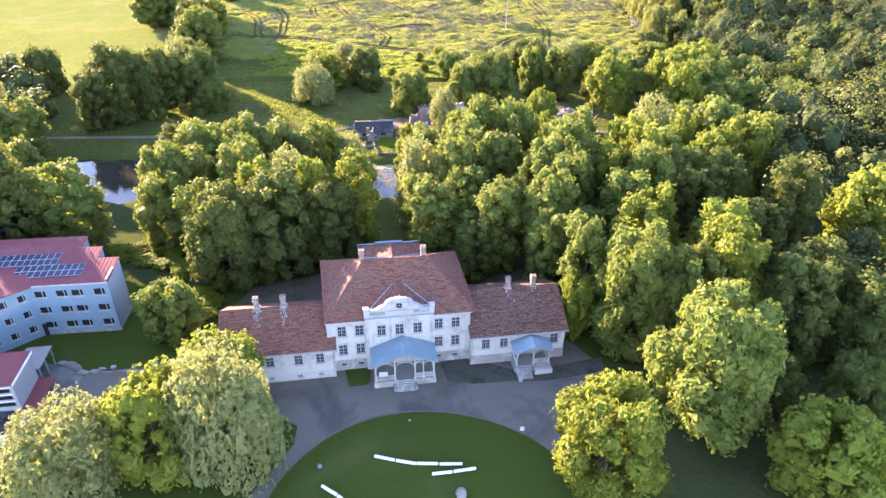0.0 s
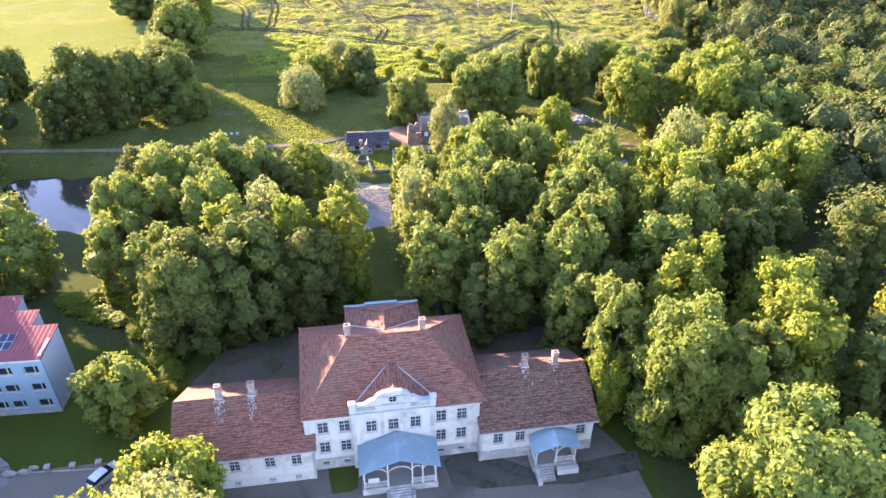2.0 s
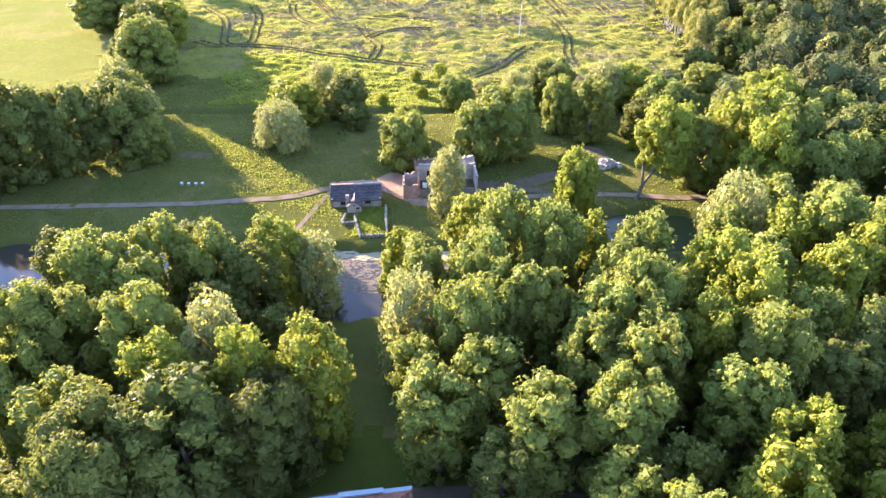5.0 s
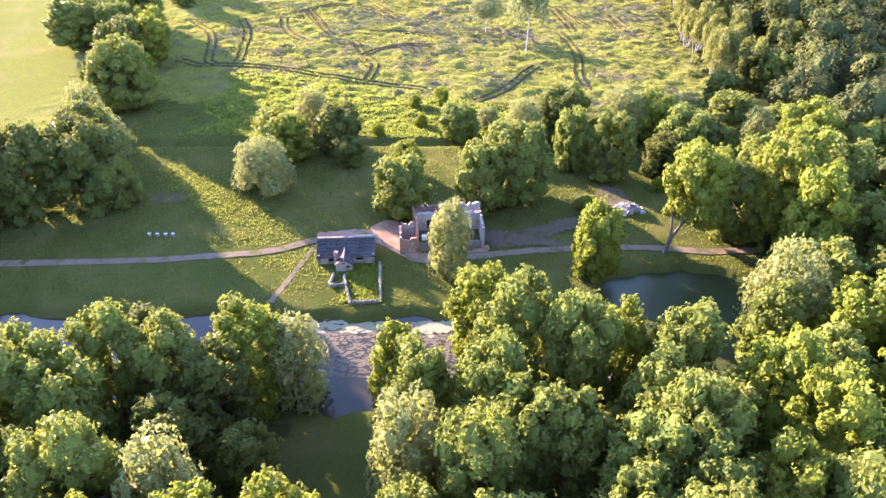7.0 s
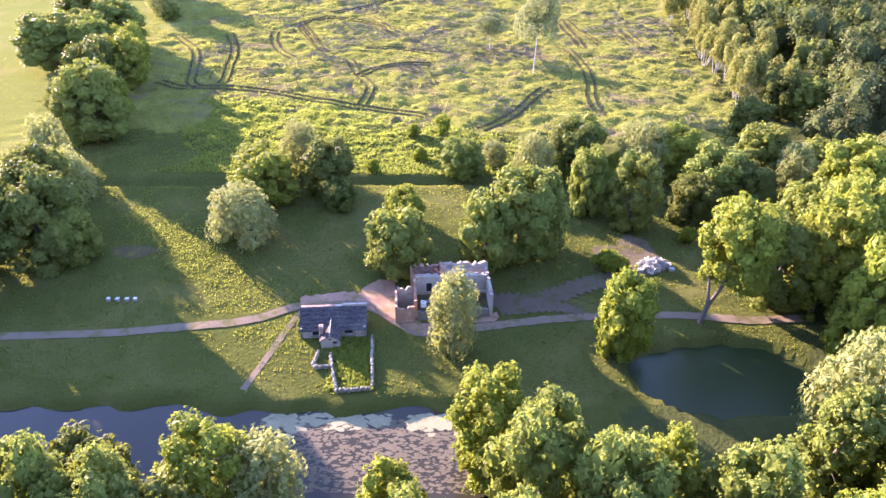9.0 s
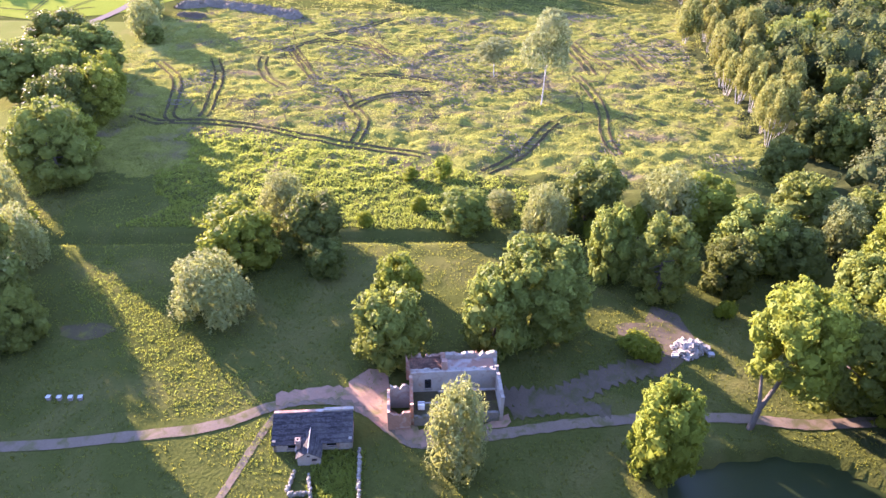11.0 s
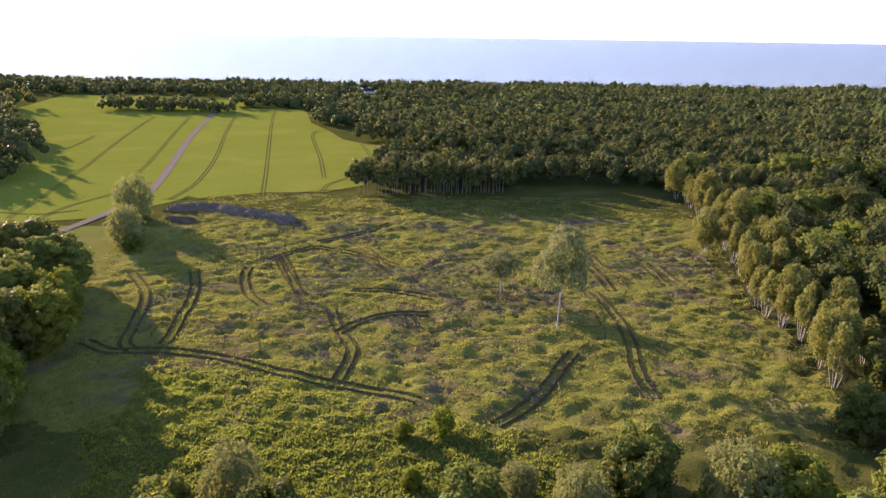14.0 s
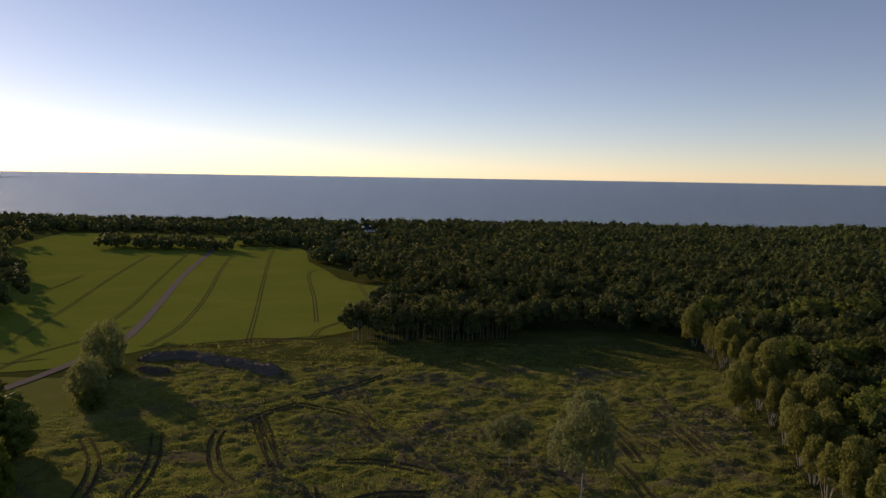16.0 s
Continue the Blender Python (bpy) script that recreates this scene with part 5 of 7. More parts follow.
def lobes_of(kind, rng):
    """Crown lobes (centre, radius) for a tree 1 high with a crown radius of 1."""
    out = []
    if kind in "gyd":
        for i in range(60):
            z = 0.05 + 0.88 * ((i + rng.uniform(0, 1)) / 60)
            reach = math.sqrt(max(0.0, 1 - (abs(z - 0.45) / 0.55) ** 2.3)) * 0.74
            a = i * 2.4 + rng.uniform(-0.4, 0.4)
            q = reach * (rng.uniform(0.72, 1.06) if i % 5 else rng.uniform(1.0, 1.2))
            out.append((q * math.cos(a), q * math.sin(a), z, rng.uniform(0.14, 0.34)))
    elif kind == "w":
        for i in range(38):
            z = 0.06 + 0.88 * ((i + rng.uniform(0, 1)) / 38)
            reach = math.sqrt(max(0.0, 1 - ((z - 0.42) / 0.57) ** 2)) * 0.8
            a = i * 2.4 + rng.uniform(-0.5, 0.5)
            q = reach * rng.uniform(0.4, 1.0) ** 0.6
            out.append((q * math.cos(a), q * math.sin(a), z, rng.uniform(0.25, 0.38)))
    elif kind == "p":
        for i in range(40):
            z = rng.uniform(0.48, 0.93)
            reach = math.sqrt(max(0.0, 1 - ((z - 0.72) / 0.30) ** 2)) * 0.85
            a = i * 2.4
            q = reach * rng.uniform(0.2, 1.0) ** 0.6
            out.append((q * math.cos(a), q * math.sin(a), z - 0.1 * q, rng.uniform(0.22, 0.36)))
    elif kind == "b":
        for i in range(46):
            z = rng.uniform(0.3, 0.95)
            reach = (1.03 - z) ** 0.6 * 0.95 * min(1, (z - 0.2) * 4)
            a = i * 2.4
            q = reach * rng.uniform(0.3, 1.0)
            out.append((q * math.cos(a), q * math.sin(a), z, rng.uniform(0.14, 0.24)))
    else:
        for i in range(16):
            z = rng.uniform(0.15, 0.78)
            reach = math.sqrt(max(0.0, 1 - (z / 0.95) ** 2)) * 0.75
            a = i * 2.4
            q = reach * rng.uniform(0.2, 1.0)
            out.append((q * math.cos(a), q * math.sin(a), z, rng.uniform(0.3, 0.45)))
    return np.array(out)


def crown_mesh(kind, h, r, count, leaf, seed):
    """A crown of many leaf sprays on uneven lobes, with gaps between them and an inner mass that stops the view."""
    rng = np.random.default_rng(seed)
    lobes = lobes_of(kind, rng)
    c = lobes[:, :3] * (r, r, h)
    rad = lobes[:, 3] * r
    flat = min(1.25, max(0.95, 0.34 * h / r)) if kind in "gyds" else 1.5
    area = rad ** 2 / (rad ** 2).sum()
    per = 6
    puffs = count // per
    pick = rng.choice(len(c), size=puffs * 5, p=area)
    d = sphere_points(len(pick), rng)
    d[:, 2] = np.where(d[:, 2] < -0.5, -d[:, 2], d[:, 2])
    p = c[pick] + d * (rad[pick] * rng.uniform(0.84, 1.2, len(pick)))[:, None] * (1, 1, flat)
    inside = np.zeros(len(p), bool)
    for k in range(len(c)):
        q = (p - c[k]) / (1, 1, flat)
        inside |= ((q ** 2).sum(1) < (rad[k] * 0.88) ** 2) & (pick != k)
    inside |= (p[:, 0] ** 2 + p[:, 1] ** 2 < (0.35 * r) ** 2) & (p[:, 2] < 0.6 * h)
    p, d = p[~inside][:puffs], d[~inside][:puffs]
    # each puff is a small dome of leaf sprays turned outwards and upwards
    dome = leaf * rng.uniform(0.5, 1.7, len(p))
    own = np.repeat(np.arange(len(p)), per)
    out = sphere_points(len(own), rng) + 0.8 * d[own] + (0, 0, 0.3)
    out /= np.linalg.norm(out, axis=1)[:, None]
    tall = 0.9 if kind in "gyds" else 2.4
    at = p[own] + out * (dome[own] * rng.uniform(0.6, 1.15, len(own)))[:, None] * (1, 1, tall)
    lv = leaf_sprays(at, out, leaf * (0.84 if kind in "gyds" else 0.66), rng, 1.25 if kind in "gyds" else 2.1, 1.4 if kind in "wbp" else 0.0, 0.42)
    # behind the sprays each lobe is closed by small overlapping leaf clusters that swell and sink in clumps
    skin = []
    shrink = 0.82 if kind in "gyds" else 0.72
    for k in range(len(c)):
        corner = FACETS[3 if rad[k] > 2.2 * leaf / 0.34 else 2]
        middle = corner.mean(axis=1)
        q = c[k] + middle * rad[k] * shrink * (1, 1, flat)
        keep = q[:, 2] > 0.03 * h
        for m in range(len(c)):
            if m != k:
                keep &= (((q - c[m]) / (1, 1, flat)) ** 2).sum(1) > (rad[m] * 0.8) ** 2
        if kind in "wbp":
            keep &= rng.random(len(q)) < (0.22 if kind == "p" else 0.6)
        n = int(keep.sum())
        swell = 1 + 0.13 * clumps(q[keep], 1.25)[:, None, None] * min(1.0, 1.6 / rad[k])
        t = (corner[keep] - middle[keep][:, None]) * rng.uniform(1.05, 1.6, (n, 1, 1)) + middle[keep][:, None] * swell * rng.uniform(0.94, 1.05, (n, 1, 1))
        t = t + rng.normal(0, 0.12, t.shape)
        skin.append((c[k] + t * rad[k] * shrink * (1, 1, flat)).reshape(-1, 3))
    v = np.concatenate([lv] + skin)
    me = bpy.data.meshes.new("crown")
    me.from_pydata(v.tolist(), [], np.arange(len(v)).reshape(-1, 3).tolist())
    me.materials.append(LEAF[kind])
    me.update()
    return me, c, rad


def trunk_mesh(kind, h, r, c, seed, fork=False):
    rng = random.Random(seed)
    bm = bmesh.new()
    k = 0.009 if kind in "bp" else 0.032
    if kind == "s":
        for i in range(5):
            j = i * 3 % len(c)
            rod(bm, (0.1 * i - 0.2, 0, -0.3), Vector(c[j]), 0.06, 0.02, 5)
    else:
        y0 = Vector((0, 0, -0.6))
        knee = Vector((rng.uniform(-0.2, 0.2), rng.uniform(-0.2, 0.2), h * 0.2))
        top = Vector((rng.uniform(-0.4, 0.4), rng.uniform(-0.4, 0.4), h * (0.9 if kind in "bp" else 0.55)))
        if kind == "b":
            for lean_x, lean_y in ((2.6, -0.9), (-2.3, -1.1), (0.4, -2.6), (-3.0, 0.8), (1.2, 2.2)):
                rod(bm, (0.25 * lean_x, 0.25 * lean_y, -0.5), (lean_x, lean_y, h * rng.uniform(0.5, 0.68)), h * 0.0065, h * 0.003, 6)
        rod(bm, y0, knee, h * k, h * k * 0.75, 9)
        rod(bm, knee, top, h * k * 0.75, h * k * 0.25, 8)
        for i in range(7):
            j = (i * 4 + 1) % len(c)
            t = 0.1 + 0.75 * i / 7
            rod(bm, knee.lerp(top, t), knee.lerp(top, t).lerp(Vector(c[j]), 0.7), h * k * 0.38 * (1 - 0.5 * t), h * k * 0.08, 6)
    me = bpy.data.meshes.new("trunk")
    bm.to_mesh(me)
    bm.free()
    me.materials.append(BIRCH_BARK if kind in "bp" else BARK)
    return me


TREE_KINDS = {
    "g": ("broadleaf_tree", "large broadleaf tree with dense dark green crown", "tree", 0.34),
    "y": ("broadleaf_tree", "broadleaf tree with bright yellow-green leafy crown", "tree", 0.34),
    "d": ("broadleaf_tree", "tall broadleaf tree with deep green shaded crown", "tree", 0.34),
    "w": ("willow_tree", "willow with pale grey-green feathery crown", "tree", 0.27),
    "b": ("birch_tree", "slender birch with white trunk and airy crown", "tree", 0.30),
    "p": ("birch_tree", "tall weeping birch with pale drooping crown", "tree", 0.36),
    "s": ("bush", "low rounded green bush in the grass", "bush", 0.26),
}
PROTOTYPES = {}
NEAR, MIDDLE, LOW = 1.0, 0.6, 0.4
SHAPES = {
    "g": ((21.0, 4.6), (22.5, 6.3), (20.5, 8.8), (12.0, 6.2)),
    "w": ((16.0, 4.4), (12.0, 6.4)),
    "b": ((16.0, 4.4), (17.0, 8.6)),
    "p": ((27.0, 6.3),),
    "s": ((5.0, 3.2),),
}


def prototype(kind, variant, share, size):
    """Crown and trunk in one of a few shapes, so that leaves keep their true size; share thins out distant crowns."""
    key = (kind, variant, share, size)
    if key not in PROTOTYPES:
        leaf = TREE_KINDS[kind][3]
        h, r = SHAPES["g" if kind in "gyd" else kind][size]
        seed = 100 * "gydwbsp".index(kind) + variant + 10 * size
        wide = leaf / math.sqrt(share) if share < 1 else leaf
        count = int((4.8 if kind in "gyds" else 9.0 if kind == "p" else 5.2) * r * (h * 0.8 + r) / wide ** 2)
        me, c, rad = crown_mesh(kind, h, r, count, wide, seed)
        PROTOTYPES[key] = (me, trunk_mesh(kind, h, r, c, seed), h, r)
    return PROTOTYPES[key]


def tree(x, y, h, r, kind, rng, share=NEAR, group=""):
    name, label, category, leaf = TREE_KINDS[kind]
    shapes = SHAPES["g" if kind in "gyd" else kind]
    size = min(range(len(shapes)), key=lambda k: abs(math.log(h / shapes[k][0])) + abs(math.log(r / shapes[k][1])))
    crown, trunk, h0, r0 = prototype(kind, rng.randrange(3), share, size)
    m = pose(x, y, on_ground(x, y), rng.uniform(-2, 2), rng.uniform(-2, 2), rng.uniform(0, 360)) @ Matrix.Diagonal((0.92 * r / r0, 0.92 * r / r0, 0.98 * h / h0, 1))
    t = empty(name, m, label, category, group)
    for n, me in (("trunk", trunk), ("crown", crown)):
        o = new(n, me)
        o.parent = t
    return t


FORECOURT_TREES = [
    (-29.5, 67, 12.6, 6.8, "y"),
    (-26, 57.5, 16, 7.2, "w"),
    (-35, 57, 14.5, 6.2, "y"),
    (-43.7, 53, 11.9, 7.1, "w"),
    (-42.3, 83.2, 10.2, 5.3, "g"),
    (20.2, 54.6, 16.4, 7.2, "y"),
    (35.8, 65.2, 21.6, 8.8, "g"),
    (45.9, 52.8, 13.6, 7.1, "y"),
    (30, 81.5, 21.4, 7.6, "g"),
    (36, 79.5, 20.5, 6.0, "g"),
    (43.2, 83.6, 22, 6.8, "y"),
    (57.9, 83.7, 18, 6.2, "d"),
    (52.5, 77.5, 20, 5.4, "d"),
    (62, 76.5, 17, 5.8, "d"),
    (44.5, 65, 11, 4.3, "d"),
    (55, 64.4, 12, 4.6, "d"),
    (23.2, 88.6, 20.4, 4.6, "g"),
    (21, 84.5, 12, 3.3, "y"),
]
POND_TREES = [
    (77.6, 106.8, 20, 8, "y"),
    (-73.5, 113.5, 17.5, 8.2, "g"),
    (-91, 121, 16.3, 7.5, "d"),
    (-101.1, 144.5, 15.4, 7.2, "g"),
    (-111.1, 162.5, 16.5, 8.8, "g"),
    (-132.3, 216.8, 14.6, 7.8, "d"),
]
PARK_WEST = [
    (-16.5, 111, 22, 5.2, "y"),
    (-23.5, 111, 20.8, 4.4, "y"),
    (-32.5, 108.5, 20.5, 5, "y"),
    (-42, 104.5, 18, 6, "g"),
    (-37, 98, 18.8, 7.4, "d"),
    (-28.5, 101.5, 19.8, 7, "d"),
    (-20.5, 105, 17.5, 6, "d"),
    (-53, 113, 15.6, 6, "g"),
    (-50.5, 121, 19.3, 6, "g"),
    (-56, 122.5, 20.3, 6, "g"),
    (-29.5, 118, 19.2, 5, "w"),
    (-38.2, 118, 22, 6, "g"),
    (-46.2, 130.5, 21.5, 6, "g"),
    (-51.5, 134, 22.5, 6.5, "g"),
    (-45.2, 139, 21.5, 5.5, "g"),
    (-37.5, 138.5, 20.8, 5.8, "g"),
    (-41, 143, 20.3, 5.5, "d"),
    (-28.3, 144.5, 20.5, 6.6, "y"),
    (-22.5, 146, 16.5, 5.8, "w"),
    (-30, 136.5, 19, 5.5, "d"),
    (-59, 139, 19, 6, "d"),
    (-33, 127.5, 17.5, 5, "d"),
    (-24, 126, 14, 4.2, "d"),
]
PARK_MIDDLE = [
    (-3.6, 116.5, 16.2, 3.9, "g"),
    (-0.8, 107.5, 17, 5.4, "g"),
    (4.6, 112, 18.8, 5, "g"),
    (10.5, 104, 19.2, 5.2, "g"),
    (19.6, 103, 21.8, 5.6, "g"),
    (17.8, 95.3, 17.2, 4.2, "g"),
    (17.6, 113, 20.3, 4.8, "g"),
    (24, 111.5, 22.3, 5, "g"),
    (20.2, 119.3, 23.2, 5.2, "g"),
    (13.2, 123.2, 22.6, 5, "g"),
    (8, 124.8, 23.4, 4.8, "g"),
    (3.4, 119.5, 22.3, 5.4, "g"),
    (4.8, 130, 23.8, 5.8, "g"),
    (-3.6, 132.5, 22.3, 4.8, "g"),
    (-5.2, 125, 20.5, 4.8, "w"),
    (-6.4, 138, 20.6, 4.2, "y"),
    (9.5, 143, 25.6, 6.2, "g"),
    (15.5, 136.5, 26, 5.8, "g"),
    (5, 153.5, 20, 5.4, "y"),
]
PARK_MIDDLE_B = [
    (22.3, 141.3, 22.2, 4.5, "y"),
    (29.6, 137.5, 24.3, 5.8, "g"),
    (23, 127, 24.8, 5, "g"),
    (26.5, 122, 25, 5.6, "g"),
    (26, 115.5, 22.5, 4.8, "g"),
    (6, 100.5, 14, 4, "d"),
    (24.5, 97.5, 17, 4.4, "d"),
]
PARK_EAST = [
    (32.3, 116.5, 23, 5, "y"),
    (38, 131, 24.6, 6, "y"),
    (40.6, 123.5, 24.4, 5.8, "y"),
    (38.7, 113, 22.6, 5.8, "g"),
    (33.4, 105.3, 20.8, 5.4, "g"),
    (37.2, 99.6, 20.4, 4.6, "y"),
    (31.2, 92.6, 21, 5, "y"),
    (48.2, 101.5, 16.8, 4.2, "y"),
    (45, 92, 20.7, 6, "y"),
    (54.4, 116.5, 20.8, 5.8, "d"),
    (63.5, 106.8, 21.2, 6, "d"),
    (47, 111, 19, 5, "d"),
    (55, 99, 17, 5, "d"),
    (47, 121, 21, 5, "g"),
    (31, 127, 22, 5, "g"),
]
MEADOW_EDGE = [
    (59.5, 135.8, 20.5, 6, "y"),
    (67.2, 138.5, 23.5, 6.8, "y"),
    (64.7, 147.5, 24, 6.2, "g"),
    (57.2, 148, 20.4, 5.8, "y"),
    (52.8, 156.2, 17.4, 6.4, "w"),
    (48.4, 151.6, 18, 4.8, "g"),
    (60.6, 162, 17.4, 6.6, "g"),
    (50, 138, 20, 5.2, "g"),
    (77, 150, 20, 7, "g"),
    (72, 160, 18, 6, "d"),
    (64.8, 188.5, 23.6, 7.2, "y"),
    (71.1, 195.2, 23.6, 6.8, "y"),
    (65.8, 176, 23.8, 6.2, "y"),
    (77.5, 176.8, 19, 6.5, "g"),
    (85.6, 221.2, 18.3, 9, "y"),
    (81, 199, 18.5, 8, "g"),
    (86.7, 182.8, 17, 7.6, "g"),
    (100.3, 186.2, 16, 8, "g"),
    (103.7, 203.4, 16, 8.6, "d"),
    (99.2, 215.7, 15.5, 8.1, "g"),
    (123.4, 225.8, 15, 7.9, "g"),
    (-97.6, 194.5, 21.5, 9.8, "d"),
    (-88, 197, 20.5, 7.4, "d"),
    (-77.5, 202.5, 19.5, 9.4, "d"),
    (-100.5, 184.9, 18, 6.3, "d"),
]
MEADOW_EDGE_B = [
    (-94, 261.9, 20.7, 10, "g"),
    (-96, 242, 11.5, 5.6, "w"),
]
HUT_TREES = [
    (-41, 209.8, 11.1, 7.3, "w"),
    (-9.6, 198.8, 14.1, 6.7, "g"),
    (-9.1, 212.8, 10.5, 4.8, "y"),
    (7.3, 202, 15.8, 6.2, "g"),
    (15.6, 206.3, 18.4, 8.6, "g"),
    (0.9, 176.6, 15.4, 4.3, "w"),
    (28.2, 177.4, 15.2, 5.2, "y"),
    (70, 206, 16, 7, "g"),
    (57.2, 189.5, 17.5, 6.6, "g"),
    (49.1, 210.6, 3.9, 2.2, "s"),
    (31.2, 200.5, 3.8, 4.0, "s"),
]
DITCH_THICKET = [
    (-44.9, 238.4, 10, 5.3, "g"),
    (-40.8, 226.8, 11.8, 8.1, "y"),
    (-35.6, 242.7, 10.9, 5.6, "w"),
    (-27.1, 231.6, 12.2, 6.9, "d"),
    (-23.9, 223.6, 7.1, 4.4, "d"),
    (-1, 267.4, 5.4, 3.3, "s"),
    (-9.4, 266.1, 3.7, 2.4, "s"),
    (-18.3, 242.7, 3.4, 2.1, "s"),
    (-6.6, 250.4, 3.2, 2.2, "s"),
    (3.8, 241.6, 9.7, 6.1, "g"),
    (11.7, 247.6, 6, 3.8, "w"),
    (20.1, 237.3, 10.9, 5.4, "w"),
    (30.2, 244.2, 12.7, 6.9, "d"),
    (30.8, 222.6, 15.2, 5.2, "g"),
    (34.1, 251.1, 11.7, 6.6, "g"),
    (38.4, 216, 18, 6.2, "g"),
    (47.9, 241.9, 12.6, 7.1, "w"),
    (54.5, 241, 13, 7.4, "y"),
]
DITCH_THICKET_B = [
    (59.2, 227.7, 13.1, 7.9, "g"),
    (75.3, 241.3, 13.1, 7.5, "g"),
    (66.8, 224.5, 10.9, 6.2, "d"),
    (80.2, 233.6, 10.6, 6.1, "w"),
    (90, 240.1, 10.8, 5.7, "g"),
    (51.9, 219.2, 10.2, 5.7, "d"),
    (14.6, 232.3, 4.5, 2.7, "w"),
]
WEST_HEDGE = [
    (-99.9, 264.7, 16.6, 7.2, "d"),
    (-96, 274, 17, 8.0, "y"),
    (-102, 301, 16.5, 9.4, "y"),
    (-133.1, 320.5, 17.8, 11.7, "g"),
    (-126.6, 326.5, 18, 11.8, "g"),
    (-134.6, 352.6, 18.9, 13, "d"),
    (-120.9, 346, 17.1, 10.2, "g"),
    (-134, 428, 16, 8.5, "w"),
    (-92.2, 241.7, 4, 4.2, "s"),
    (-83.5, 226, 10.5, 5.8, "w"),
    (-71.6, 202.3, 11.8, 5.5, "g"),
]
CLEARING_BIRCHES = [
    (29.8, 317, 29, 7.2, "p"),
    (16.8, 345, 13, 6.4, "p"),
]
EAST_BIRCHES = [
    (116.2, 478.9, 17.4, 9.5, "b"),
    (120.3, 452.9, 18.1, 10.4, "b"),
    (118.5, 409.8, 18.1, 10.5, "b"),
    (115.4, 375, 17.1, 9.4, "b"),
    (96.4, 348.1, 15.8, 8.4, "b"),
    (96, 325.2, 15.2, 7.7, "b"),
    (91.7, 298.1, 14.4, 6.8, "b"),
    (105, 315.7, 14.9, 7.5, "b"),
    (133.5, 422.8, 17.8, 11.1, "g"),
    (150, 421.2, 18.4, 11.3, "g"),
    (167.7, 422.1, 19.5, 13.1, "d"),
    (174, 403.2, 17.8, 11.2, "g"),
    (125.3, 360.6, 17.6, 10.3, "g"),
    (128.7, 341.3, 17, 9.7, "d"),
    (119.7, 310, 15.3, 7.6, "g"),
    (141.4, 376.2, 17.1, 9.9, "y"),
    (99, 283.1, 13.4, 7.4, "d"),
    (104.7, 278.8, 13.2, 6.6, "g"),
]
EAST_BIRCHES_B = [
    (83.5, 268.1, 10.6, 5.9, "d"),
    (98, 390.8, 15.4, 8.5, "b"),
    (181.6, 500.9, 20, 14.2, "g"),
    (207, 502.5, 20, 14.6, "g"),
    (223.7, 488.5, 19.6, 14.5, "d"),
    (147.2, 483.8, 18.2, 11.5, "g"),
    (136.7, 514, 17.5, 10.5, "g"),
]
tree_rng = random.Random(11)
DITCH_THICKET += [(22 + 4.6 * k, 240 + 3 * math.sin(2.3 * k), 5.5 + 1.5 * math.sin(1.7 * k), 3.4, "s") for k in range(13)]
# most of these stand out of view, added to keep sun off the school
POND_TREES += [(-79.5, 105, 23, 6.5, "d"), (-88, 114, 25, 8, "d"), (-80, 210, 19.5, 8, "d"), (-96, 106, 21, 7, "d"), (-101, 118, 22, 8, "g"), (-110, 131, 22, 8, "d"), (-90, 97, 20, 6.5, "g"), (-106, 106, 22, 8, "d")]
YARD_SHRUBS = [(-62 + 3.4 * k + 1.2 * math.sin(5 * k), 109.5 - 1.9 * k + 2.2 * math.sin(3.1 * k), 1.7 + 0.4 * math.sin(2.0 * k), 2.9, "s") for k in range(5)]
YARD_SHRUBS += [(-57.5 + 3.2 * k, 112 - 1.6 * k, 1.8, 2.6, "s") for k in range(3)] + [(-39.2, 91.8, 1.9, 2.2, "s"), (-38.6, 88.6, 1.7, 1.9, "s"), (-41.2, 94, 2.0, 2.2, "s")]
WEST_HEDGE += [(-122, 392, 13, 7.5, "w"), (-116, 385, 6, 4.5, "g"), (-125, 404, 8, 5, "d"), (-104, 284, 19, 7, "d"), (-106, 296, 18, 7, "d"), (-118, 318, 18, 8, "g"), (-106, 320, 14.5, 6.5, "y")]
for stand, group in ((FORECOURT_TREES, "trees round the forecourt"), (POND_TREES, "trees by the pond"), (PARK_WEST, "park trees behind the manor"), (PARK_MIDDLE, "park trees behind the manor"), (PARK_MIDDLE_B, "park trees behind the manor"), (PARK_EAST, "park trees behind the manor"),
                     (MEADOW_EDGE, "trees at the meadow edge"), (MEADOW_EDGE_B, "trees at the meadow edge"), (HUT_TREES, "trees by the hut"), (DITCH_THICKET, "thicket along the ditch"), (DITCH_THICKET_B, "thicket along the ditch"), (WEST_HEDGE, "western hedge"), (YARD_SHRUBS, "shrubs behind the school"), (CLEARING_BIRCHES, "birches in the clearing")):
    for row in stand:
        tree(*row, tree_rng, NEAR if group.startswith(("park", "trees round", "birches in", "trees by the hut", "thicket")) else MIDDLE, group)
for stand in (EAST_BIRCHES, EAST_BIRCHES_B):
    for row in stand:
        tree(*row, tree_rng, LOW, "trees east of the clearing")


